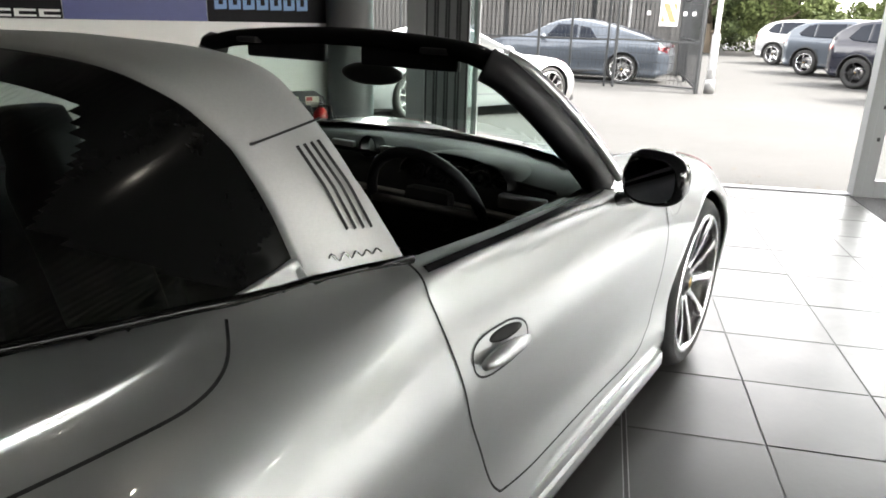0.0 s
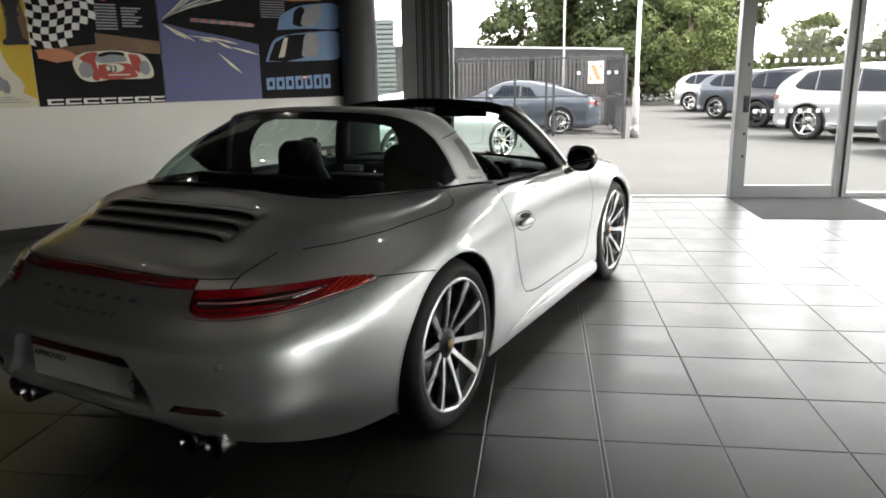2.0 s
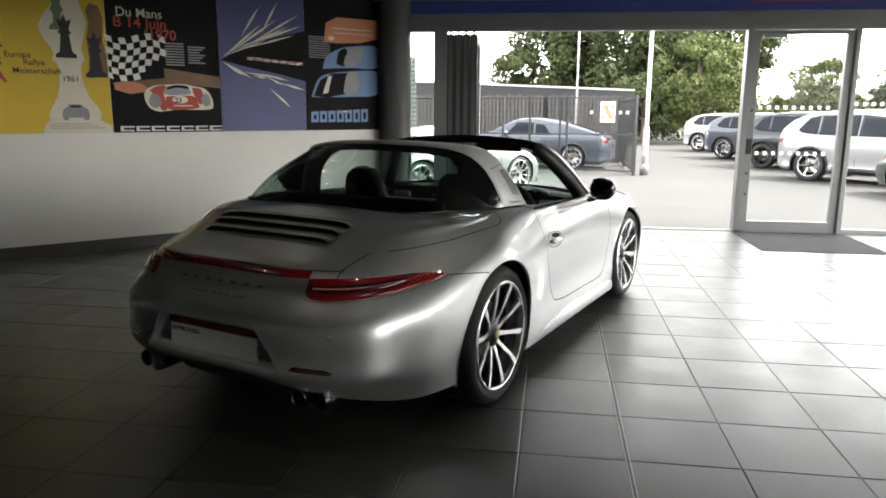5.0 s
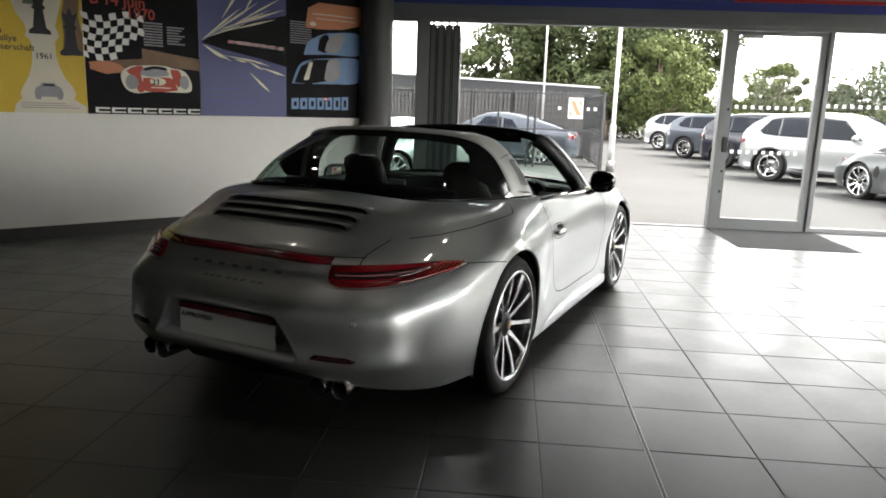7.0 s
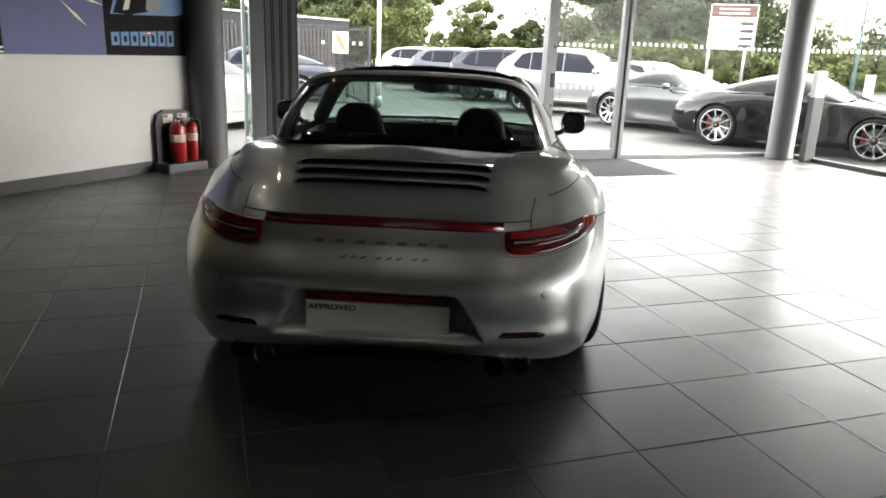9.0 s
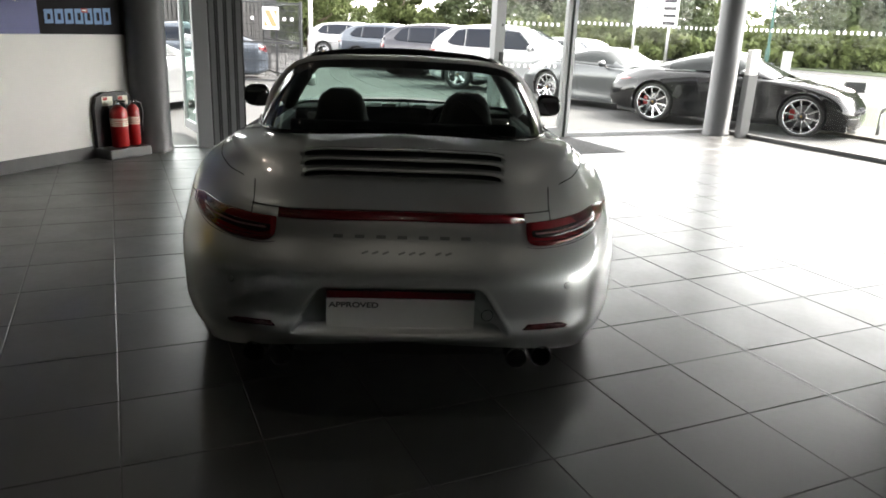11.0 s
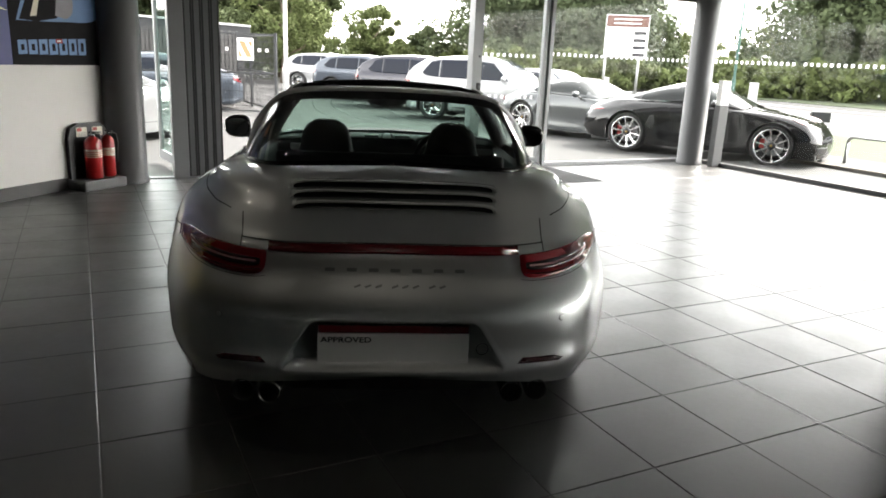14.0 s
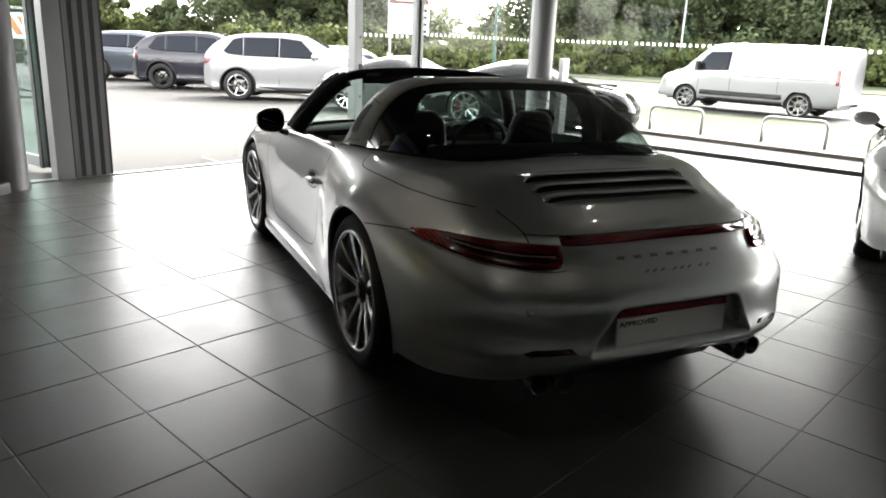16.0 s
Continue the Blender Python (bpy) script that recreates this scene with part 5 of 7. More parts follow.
    lathe_ob("clock_face", [(0.030, 0.001), (0.0, 0.001)], M_INK, ck, "black clock face", 24, m=pose(0, 0, 0))
    boxes("clock_wing", [((-0.15, 1.49, 0.895), (-0.055, 1.51, 0.915)), ((0.055, 1.49, 0.895), (0.15, 1.51, 0.915))], M_GALV, car, "silver trim beside the clock", 0.006)
    boxes("rear_bulkhead", [((-0.70, -0.02, 0.26), (0.70, 0.16, 0.86))], M_LEATHER, car, "black rear seat lining", 0.05)
    boxes("rear_shelf", [((-0.58, -0.16, 0.83), (0.58, 0.12, 0.875))], M_LEATHER, car, "black rear shelf", 0.02)
    boxes("rear_panel", [((-0.54, 0.08, 0.86), (0.54, 0.12, 0.978))], M_LEATHER, car, "black padded panel behind the seats", 0.02)
    seat(car, 0.34, 0.80), seat(car, -0.34, 0.80)
    v, f = tube([(0.37 + 0.185 * math.cos(a), 1.30 - 0.075 * math.sin(a), 0.80 + 0.17 * math.sin(a)) for a in np.linspace(0, 2 * math.pi, 32, False)], 0.016, 8, True)
    sw = mesh_ob("steering_wheel", v, f, M_LEATHER, car, "black leather steering wheel")
    boxes("wheel_boss", [((0.29, 1.29, 0.74), (0.45, 1.34, 0.86))], M_BLACK, sw, "", 0.03)
    tube_ob("wheel_spoke", [(0.19, 1.29, 0.81), (0.55, 1.29, 0.81)], 0.014, M_GALV, sw, "silver spoke", 6)
    bm = bmesh.new()
    bmesh.ops.create_uvsphere(bm, u_segments=16, v_segments=10, radius=1)
    bmesh.ops.transform(bm, matrix=pose(0, 1.52, 1.135) @ Matrix.Diagonal((0.125, 0.022, 0.036, 1)), verts=bm.verts)
    part("rear_view_mirror", bm, M_BLACK, car, "black rear-view mirror", True)
    return car


hero = targa()
# ---------------------------------------------------------------- other vehicles
def coupe(m, paint, label, group="parked cars", su=8, sv=4, red_tail=True, caliper=M_RIMDARK):
    """A closed two-seat sports car."""
    car = thing("coupe_car", m, label, "car", group)
    verts, faces, tags, sides = car_shell(su, sv, True, False)
    nor = weld_normals(verts, faces)
    skin = Skin(verts, faces)
    pick = lambda t, s=None: [f for f, a, b in zip(faces, tags, sides) if a == t and (s is None or b == s)]
    body = sub_mesh("body", verts, pick("shell") + pick("lid"), nor, paint, car)
    bump = sub_mesh("rear_bumper", verts, pick("bumper"), nor, paint, car)
    doors = {s: sub_mesh("door", verts, pick("door", "R" if s > 0 else "L"), nor, paint, car) for s in (1, -1)}
    prof = [(-0.36, 0.935, 0.60), (-0.10, 1.02, 0.66), (0.25, 1.14, 0.70), (0.60, 1.235, 0.735), (0.95, 1.275, 0.755), (1.25, 1.25, 0.775), (1.55, 1.12, 0.785), (1.80, 1.00, 0.78), (1.95, 0.925, 0.74)]
    st = spline(prof, 4)
    rows = []
    for y, zt, hb in st:
        zb = 0.905 - 0.03 * max(0, y - 0.8)
        h = max(zt - zb, 0.004)
        rows.append([(hb * math.copysign(abs(math.sin(a)) ** (2 / 2.9), math.sin(a)), y, zb - 0.01 + h * abs(math.cos(a)) ** (2 / 2.0)) for a in np.linspace(-math.pi / 2, math.pi / 2, 25)])
    pv = np.array(rows).reshape(-1, 3)
    glass, roof = [], []
    for f in grid_faces(len(st), 25):
        c = pv[list(f)].mean(0)
        front, rear = c[1] > 1.27, c[1] < 0.28 and abs(c[0]) < 0.50
        sidew = abs(c[0]) > 0.56 + 0.0 * c[1] and 0.15 < c[1] < 1.62 and c[2] > 0.925 and c[2] < 1.19
        (glass if (front and abs(c[0]) < 0.69) or rear or sidew else roof).append(f)
    for nm, fs, mm, lb in (("roof", roof, paint, ""), ("window", glass, M_COUPEGLASS, "dark window glass")):
        used = sorted({a for f in fs for a in f})
        at = {a: i for i, a in enumerate(used)}
        mesh_ob(nm, pv[used], [tuple(at[a] for a in f) for f in fs], mm, car, lb)
    for s in (1, -1):
        sd = lambda y, z, off=0.0, s=s: skin.side(y, z, s, off)
        ribbon("door_gap", sd, smooth_line([(0.66, 0.90), (0.72, 0.80), (0.80, 0.6), (0.83, 0.42), (0.87, 0.35), (1.2, 0.33), (1.85, 0.33), (1.93, 0.4), (1.94, 0.6), (1.88, 0.83)], 4), 0.008, M_SEAM, doors[s])
        arch_liner(car, 0.0, 0.885, ARCH_R, s), arch_liner(car, WHEELBASE, 0.87, ARCH_R - 0.018, s)
        wheel(car, s * 0.752, 0.0, 0.347, 0.295, s, detail=False, caliper=caliper)
        wheel(car, s * 0.762, WHEELBASE, 0.340, 0.245, s, detail=False, caliper=caliper)
        mr = new("door_mirror")
        mr.parent = car
        mr.matrix_basis = pose(s * 0.97, 1.50, 0.94)
        bm = bmesh.new()
        bmesh.ops.create_uvsphere(bm, u_segments=16, v_segments=10, radius=1)
        bmesh.ops.transform(bm, matrix=Matrix.Diagonal((0.11, 0.06, 0.065, 1)), verts=bm.verts)
        part("housing", bm, paint, mr, "", True)
        tube_ob("foot", [(-s * 0.06, 0.02, -0.04), (-s * 0.14, 0.05, -0.08)], 0.018, M_BLACK, mr, "", 6)
        rr_ = lambda x, z, off=0.0, s=s: skin.rear(s * x, z, off)
        patch("tail_lamp", rr_, [(0.50, 0.745), (0.72, 0.745), (0.83, 0.722), (0.74, 0.690), (0.56, 0.680), (0.50, 0.70)], M_REDLAMP, car, 0.01, "red tail lamp", 5, 0.02, 0.01)
        ribbon("window_line", lambda y, z, off=0.0, s=s: (Vector((s * (0.79 + off), y, z)), Vector((s, 0, 0))), smooth_line([(0.12, 0.905), (0.7, 0.908), (1.3, 0.893), (1.68, 0.868)], 4), 0.018, M_SEAM, car)
        patch("side_intake", sd, [(0.36, 0.50), (0.46, 0.44), (0.52, 0.56), (0.47, 0.68), (0.41, 0.66)], M_SEAM, car, 0.002, "dark side intake", 3, 0.0)
        patch("front_intake", lambda x, z, off=0.0, s=s: (lambda h: (h[0], h[1]))(skin._out(skin.tree.ray_cast(Vector((s * x, 6, z)), Vector((0, -1, 0))), Vector((s * x, 3.3, z)), off)), [(0.30, 0.26), (0.72, 0.25), (0.74, 0.36), (0.34, 0.36)], M_BLACK, car, 0.003, "black front intake", 4, 0.002)
        tp = lambda x, y, off=0.0, s=s: skin.top(s * x, y, off)
        patch("headlamp", tp, [(0.70 + 0.085 * math.cos(a), 2.80 + 0.14 * math.sin(a)) for a in np.linspace(0, 2 * math.pi, 20, False)], M_LAMPCLEAR, car, 0.004, "clear headlamp", 4)
    pl = boxes("number_plate", [((-0.26, -1.0, 0.40), (0.26, -0.985, 0.51))], M_PLATE, bump, "blank pale plate", 0.004)
    boxes("underbody", [((-0.75, -0.72, 0.15), (0.75, 3.1, 0.24))], M_BLACK, car, "black underbody", 0.02)
    boxes("cabin", [((-0.68, 0.0, 0.24), (0.68, 1.85, 0.90))], M_BLACK, car, "dark interior", 0.05)
    for x in (-0.42, 0.42):
        lathe_ob("exhaust_pipe", [(0.04, 0.16), (0.045, 0.0), (0.038, 0.004), (0.036, 0.1), (0, 0.1)], M_CHROME, car, "round steel exhaust pipe", 16, m=pose(x, -0.97, 0.25, -90, 0, 0))
    return car


def ride(m_xy, heading, wheel_local):
    """A pose that puts a wheel of the car on a place on the ground; heading in degrees from +x."""
    a = heading - 90
    p = pose(0, 0, 0, 0, 0, a) @ Vector((wheel_local[0], wheel_local[1], 0))
    x, y = m_xy[0] - p.x, m_xy[1] - p.y
    return pose(x, y, gz(m_xy[0], m_xy[1]) , 0, 0, a)


coupe(ride((4.41, 9.42), -40, (0.9, 0)), M_BLACKPAINT, "black coupe with bright ten-spoke wheels parked on the forecourt", caliper=M_RED)
coupe(ride((3.17, 12.85), -52, (0.9, 0)), M_GREYPAINT, "dark grey coupe parked nose out on the forecourt")
coupe(ride((-3.27, 9.95), 69, (0.9, 2.45)), M_SILVER2, "pale silver coupe parked outside the folding door")
coupe(pose(3.78, -0.20, 0, 0, 0, -55), M_WHITEPAINT, "white coupe parked on the showroom tiles", "", 12, 6)


def family_car(m, paint, label, length=4.85, width=1.94, height=1.70, hood=1.05, belt=1.08, clear=0.24, wr=0.38, wb=2.9, rear=0.92, fast=False, rim=M_RIM, category="car"):
    """A five-door car; origin on the ground under the middle of the rear axle."""
    car = thing("parked_suv" if not fast else "parked_saloon", m, label, category, "parked cars")
    y0, y1 = -rear, length - rear
    hw = width / 2
    L_ = length
    roof = [(0.0, 0.52), (0.012, 0.66), (0.04, 0.755), (0.085, 0.865), (0.15, 0.945), (0.26, 0.985), (0.40, 1.0), (0.53, 0.97), (0.64, 0.82), (0.71, 0.69), (0.80, 0.655), (0.92, 0.60), (0.975, 0.52), (1.0, 0.36)]
    if fast:
        roof = [(0.0, 0.46), (0.012, 0.58), (0.04, 0.665), (0.08, 0.715), (0.15, 0.80), (0.28, 0.92), (0.42, 1.0), (0.54, 0.985), (0.64, 0.84), (0.71, 0.72), (0.80, 0.685), (0.92, 0.60), (0.975, 0.50), (1.0, 0.35)]
    beltf = belt / height
    st = spline([(a, b) for a, b in roof], 4)
    rows = []
    for s, rf in st:
        y = y0 + L_ * s
        taper = 1 - 0.28 * max(0, (0.07 - s) / 0.07) ** 2 - 0.42 * max(0, (s - 0.88) / 0.12) ** 2
        w = hw * taper
        zr = rf * height
        zs = min(belt + 0.02 * math.sin(s * 3), zr - 0.02)
        cab = max(0.0, min(1.0, (zr - belt) / (height - belt)))
        zb = clear + 0.10 * max(0, (0.06 - s) / 0.06) + 0.06 * max(0, (s - 0.93) / 0.07)
        wt = w * (0.93 - 0.17 * cab)
        sec = [(w * 0.86, zb), (w * 0.985, zb + 0.05), (w * 0.965, zb + 0.20), (w, (zb + zs) * 0.52), (w * 0.995, zs - 0.16), (w * 0.955, zs - 0.02), (w * 0.925, zs), (wt + (w * 0.925 - wt) * 0.45, zs + (zr - zs) * 0.52), (wt, zs + (zr - zs) * 0.86), (wt * 0.86, zs + (zr - zs) * 0.97), (wt * 0.5, zr), (0, zr + 0.012)]
        rows.append([(x, y, z) for x, z in spline(sec, 2)])
    g = np.array(rows)
    nS, nP = g.shape[:2]
    pts = g.reshape(-1, 3)
    arches = ((0.0, wr), (wb, wr))
    rad = [np.hypot(pts[:, 1] - c, pts[:, 2] - r) for c, r in arches]
    R = wr + 0.055
    keep = [f for f in grid_faces(nS, nP) if not any(all(rad[k][a] < R and abs(pts[a, 0]) > 0.4 for a in f) for k in (0, 1))]
    for k, (c, r) in enumerate(arches):
        near = (rad[k] < R) & (np.abs(pts[:, 0]) > 0.4)
        d = pts[near][:, 1:] - (c, r)
        pts[near, 1:] = (c, r) + d * (R / np.maximum(rad[k][near], 1e-6))[:, None]
    n = len(pts)
    verts = np.concatenate([pts, pts * (-1, 1, 1)])
    faces = list(keep) + [tuple(a + n for a in f[::-1]) for f in keep]
    # tail and nose caps
    cap0, cap1 = list(range(nP)), list(range((nS - 1) * nP, nS * nP))
    faces += [tuple(cap0 + [a + n for a in cap0[::-1]]), tuple(cap1[::-1] + [a + n for a in cap1])]
    body = mesh_ob("body", verts, faces, paint, car, "")
    quads = [f for f in faces if len(f) == 4]
    skin = Skin(verts, quads)
    top_z = height
    for s in (1, -1):
        sd = lambda y, z, off=0.0, s=s: skin.side(y, z, s, off)
        z0, z1 = belt + 0.035, top_z - 0.13
        if fast:
            ws = [[(0.62, z0), (1.10, z0), (1.10, z1 - 0.02), (0.85, z1 - 0.06)], [(1.15, z0), (1.98, z0 - 0.01), (1.66, z1 + 0.01), (1.15, z1)]]
        else:
            ws = [[(-0.36, z0 + 0.10), (-0.24, z0 + 0.03), (0.134, z0), (0.134, z1), (-0.12, z1 - 0.06)], [(0.146, z0), (1.044, z0 - 0.01), (1.044, z1 + 0.02), (0.146, z1)], [(1.056, z0 - 0.01), (2.06, z0 - 0.02), (1.60, z1 - 0.03), (1.056, z1 + 0.02)]]
        for w_ in ws:
            patch("window", sd, w_, M_CARGLASS, car, 0.006, "dark window glass", 5, 0.01, 0.06)
        for yy in (0.145, 1.05, 2.05):
            ribbon("door_gap", sd, [(yy, belt), (yy + (0.0 if yy > 0.3 else 0.05), belt * 0.75), (yy + (0.0 if yy > 0.3 else 0.30), clear + 0.18)], 0.012, M_SEAM, car)
        patch("sill_cladding", sd, densify([(0.50, clear + 0.02), (wb - 0.48, clear + 0.02), (wb - 0.48, clear + 0.13), (0.50, clear + 0.13)], 0.3, True), M_BLACK, car, 0.010, "black sill cladding", 3, 0.01, 0.1)
        for yy in (0.30, 1.20):
            ribbon("door_handle", sd, [(yy, belt - 0.10), (yy + 0.17, belt - 0.095)], 0.03, paint, car, 0.02)
        rr_ = lambda x, z, off=0.0, s=s: skin.rear(s * x, z, off)
        lz = belt - 0.12
        patch("tail_lamp", sd, [(y0 + 0.05, lz - 0.08), (y0 + 0.24, lz - 0.02), (y0 + 0.26, lz + 0.06), (y0 + 0.06, lz + 0.07)], M_DARKRED if fast else M_REDLAMP, car, 0.012, "red tail lamp", 4, 0.02, 0.04)
        patch("headlamp", sd, [(y1 - 0.42, hood - 0.30), (y1 - 0.12, hood - 0.40), (y1 - 0.12, hood - 0.30), (y1 - 0.40, hood - 0.20)], M_LAMPCLEAR, car, 0.01, "clear headlamp", 4, 0.02, 0.05)
        for yy in (0.0, wb):
            wheel(car, s * (hw - 0.15), yy, wr, 0.27, s, rim, False, spokes=5 if not fast else 10)
            v, f = [], []
            for i in range(17):
                a = math.pi * (-0.1 + 1.2 * i / 16)
                for xx, r_ in ((hw - 0.03, R), (0.5, R), (0.45, 0.05)):
                    v.append((s * xx, yy + r_ * math.cos(a), wr + r_ * math.sin(a)))
            mesh_ob("wheel_housing", v, grid_faces(17, 3), M_BLACK, car, "black wheel housing")
            tube_ob("arch_trim", [(s * (hw - 0.012), yy + (R + 0.012) * math.cos(a), wr + (R + 0.012) * math.sin(a)) for a in np.linspace(-0.3, math.pi + 0.3, 20)], 0.02, M_BLACK if not fast else paint, car, "", 6)
        bm = bmesh.new()
        bmesh.ops.create_uvsphere(bm, u_segments=14, v_segments=8, radius=1)
        bmesh.ops.transform(bm, matrix=pose(s * (hw + 0.08), 1.95, belt + 0.07) @ Matrix.Diagonal((0.12, 0.07, 0.085, 1)), verts=bm.verts)
        part("door_mirror", bm, paint, car, "", True)
    rear_p = lambda x, z, off=0.0: skin.rear(x, z, off)
    patch("tailgate_window", rear_p, [(-0.58, belt + 0.06), (0.58, belt + 0.06), (0.48, top_z - 0.16), (-0.48, top_z - 0.16)], M_CARGLASS, car, 0.008, "dark window glass", 4, 0.01, 0.08)
    patch("number_plate", rear_p, [(-0.26, belt - 0.38), (0.26, belt - 0.38), (0.26, belt - 0.27), (-0.26, belt - 0.27)], M_PLATE, car, 0.01, "blank pale plate", 3, 0.01, 0.1)
    tpw = lambda x, y, off=0.0: skin.top(x, y, off)
    patch("windscreen", tpw, [(-0.62, 2.28), (0.62, 2.28), (0.54, 1.70), (-0.54, 1.70)], M_CARGLASS, car, 0.006, "dark windscreen", 4, 0.01, 0.08)
    boxes("underbody", [((-hw * 0.85, y0 + 0.25, clear - 0.02), (hw * 0.85, y1 - 0.25, clear + 0.12))], M_BLACK, car, "black underbody", 0.03)
    return car


family_car(ride((1.44, 16.4), -24, (0.95, 0)), M_PALEPAINT, "silvery white off-roader with dark windows parked outside")
family_car(ride((-0.05, 20.7), -24, (0.95, 0)), M_NAVY, "dark navy off-roader parked in the row outside", rim=M_RIMDARK)
family_car(ride((-1.75, 24.6), -24, (0.95, 0)), M_BLUEPAINT, "blue-grey off-roader parked in the row outside", 4.7, 1.92, 1.64)
family_car(ride((-3.5, 29.5), -24, (0.95, 0)), M_PALEPAINT, "white off-roader parked at the far end of the row", 4.7, 1.92, 1.64)
family_car(ride((-4.70, 16.95), 191, (-0.93, 0)), M_BLUEPAINT, "blue-grey fastback saloon parked behind the mesh fence", 4.97, 1.93, 1.47, 0.95, 0.96, 0.17, 0.35, 2.92, 1.05, True)
family_car(ride((4.5, 22.2), -60, (0.95, 0)), M_PALEPAINT, "white estate car parked beyond the grey coupe", 4.6, 1.8, 1.46, 0.95, 0.95, 0.18, 0.33, 2.75, 0.95)


def van():
    """A panel van on the near lane of the road; origin on the ground under the rear axle."""
    x, y = road_pt(17.6, 4.6)
    car = thing("panel_van", pose(x, y, gz(x, y) + 0.02, 0, 0, 20) @ Matrix.Scale(0.9, 4), "white panel van with black lower trim on the road", "van")
    hw, wr, wb, R = 0.95, 0.34, 3.40, 0.40
    side = [(-1.05, 0.42, 1.90), (-1.02, 0.34, 1.94), (-0.6, 0.30, 1.97), (0.4, 0.30, 1.99), (1.6, 0.30, 1.99), (2.45, 0.30, 1.97), (2.85, 0.30, 1.84), (3.25, 0.30, 1.52), (3.55, 0.30, 1.24), (3.95, 0.30, 1.10), (4.25, 0.32, 0.98), (4.38, 0.36, 0.74), (4.40, 0.42, 0.52)]
    st = spline(side, 4)
    rows = []
    for y_, zb, zt in st:
        tp_ = 1 - 0.20 * max(0, (y_ - 3.5) / 0.9) ** 2
        w = hw * tp_
        up = max(0.0, min(1.0, (zt - 1.0) / 0.98))
        rows.append([(q * w, y_, z) for q, z in spline([(0.90, zb), (0.985, zb + 0.06), (1.0, zb + (zt - zb) * 0.30), (0.99, zb + (zt - zb) * 0.52), (0.97 - 0.05 * up, zb + (zt - zb) * 0.75), (0.93 - 0.09 * up, zb + (zt - zb) * 0.93), (0.82 - 0.10 * up, zt - 0.012), (0.45, zt), (0.0, zt + 0.012)], 3)])
    g = np.array(rows)
    nS, nP = g.shape[:2]
    pts = g.reshape(-1, 3)
    rad = [np.hypot(pts[:, 1] - c, pts[:, 2] - wr) for c in (0, wb)]
    keep = [f for f in grid_faces(nS, nP) if not any(all(rad[k][a] < R and pts[a, 0] > 0.4 for a in f) for k in (0, 1))]
    for k, c in enumerate((0, wb)):
        near_ = (rad[k] < R) & (pts[:, 0] > 0.4)
        d = pts[near_][:, 1:] - (c, wr)
        pts[near_, 1:] = (c, wr) + d * (R / np.maximum(rad[k][near_], 1e-6))[:, None]
    n = len(pts)
    verts = np.concatenate([pts, pts * (-1, 1, 1)])
    faces = list(keep) + [tuple(a + n for a in f[::-1]) for f in keep]
    cap0, cap1 = list(range(nP)), list(range((nS - 1) * nP, nS * nP))
    faces += [tuple(cap0 + [a + n for a in cap0[::-1]]), tuple(cap1[::-1] + [a + n for a in cap1])]
    body = mesh_ob("body", verts, faces, M_PALEPAINT, car, "white panelled body")
    skin = Skin(verts, [f for f in faces if len(f) == 4])
    for s in (1, -1):
        sd = lambda y, z, off=0.0, s=s: skin.side(y, z, s, off)
        patch("door_window", sd, [(2.10, 1.20), (3.22, 1.16), (2.86, 1.62), (2.74, 1.72), (2.10, 1.74)], M_CARGLASS, car, 0.006, "dark door window", 5, 0.01, 0.06)
        patch("side_trim", sd, densify([(0.46, 0.46), (wb - 0.46, 0.46), (wb - 0.46, 0.60), (0.46, 0.60)], 0.3, True), M_BLACK, car, 0.012, "black rubbing strip", 3, 0.01, 0.1)
        patch("side_trim", sd, densify([(0.42, 0.31), (wb - 0.42, 0.31), (wb - 0.42, 0.40), (0.42, 0.40)], 0.3, True), M_BLACK, car, 0.012, "black sill", 3, 0.01, 0.1)
        for yy in (0.62, 2.02, 3.02):
            ribbon("door_gap", sd, [(yy, z) for z in np.linspace(0.42, 1.78 if yy < 2.5 else 1.1, 12)], 0.012, M_SEAM, car)
        ribbon("panel_rib", sd, [(yy, 1.05) for yy in np.linspace(-0.8, 1.95, 14)], 0.02, M_SEAM, body, 0.002)
        patch("tail_lamp", sd, [(-0.99, 0.95), (-0.90, 0.95), (-0.90, 1.35), (-0.98, 1.35)], M_REDLAMP, car, 0.008, "red tail lamp", 3, 0.01)
        patch("headlamp", sd, [(3.92, 0.80), (4.22, 0.74), (4.20, 0.92), (3.98, 1.00)], M_LAMPCLEAR, car, 0.008, "clear headlamp", 4, 0.02, 0.05)
        for yy in (0.0, wb):
            wheel(car, s * (hw - 0.14), yy, wr, 0.22, s, M_GALV, False, spokes=8)
            mesh_ob("wheel_housing", [(s * xx, yy + r_ * math.cos(a), wr + r_ * math.sin(a)) for a in np.linspace(-0.3, math.pi + 0.3, 17) for xx, r_ in ((hw - 0.03, R), (0.5, R), (0.45, 0.05))], grid_faces(17, 3), M_BLACK, car, "black wheel housing")
        boxes("door_mirror", [((s * (hw + 0.10) - 0.09, 2.98, 1.16), (s * (hw + 0.10) + 0.09, 3.08, 1.44))], M_BLACK, car, "black door mirror", 0.03)
    patch("windscreen", lambda x, y, off=0.0: skin.top(x, y, off), [(-0.70, 3.50), (0.70, 3.50), (0.62, 2.92), (-0.62, 2.92)], M_CARGLASS, car, 0.006, "dark windscreen", 4, 0.01, 0.08)
    boxes("front_bumper", [((-0.74, 4.20, 0.34), (0.74, 4.43, 0.58))], M_BLACK, car, "dark front bumper", 0.05)
    boxes("underbody", [((-0.78, -0.9, 0.26), (0.78, 4.1, 0.40))], M_BLACK, car, "black underbody", 0.03)


van()


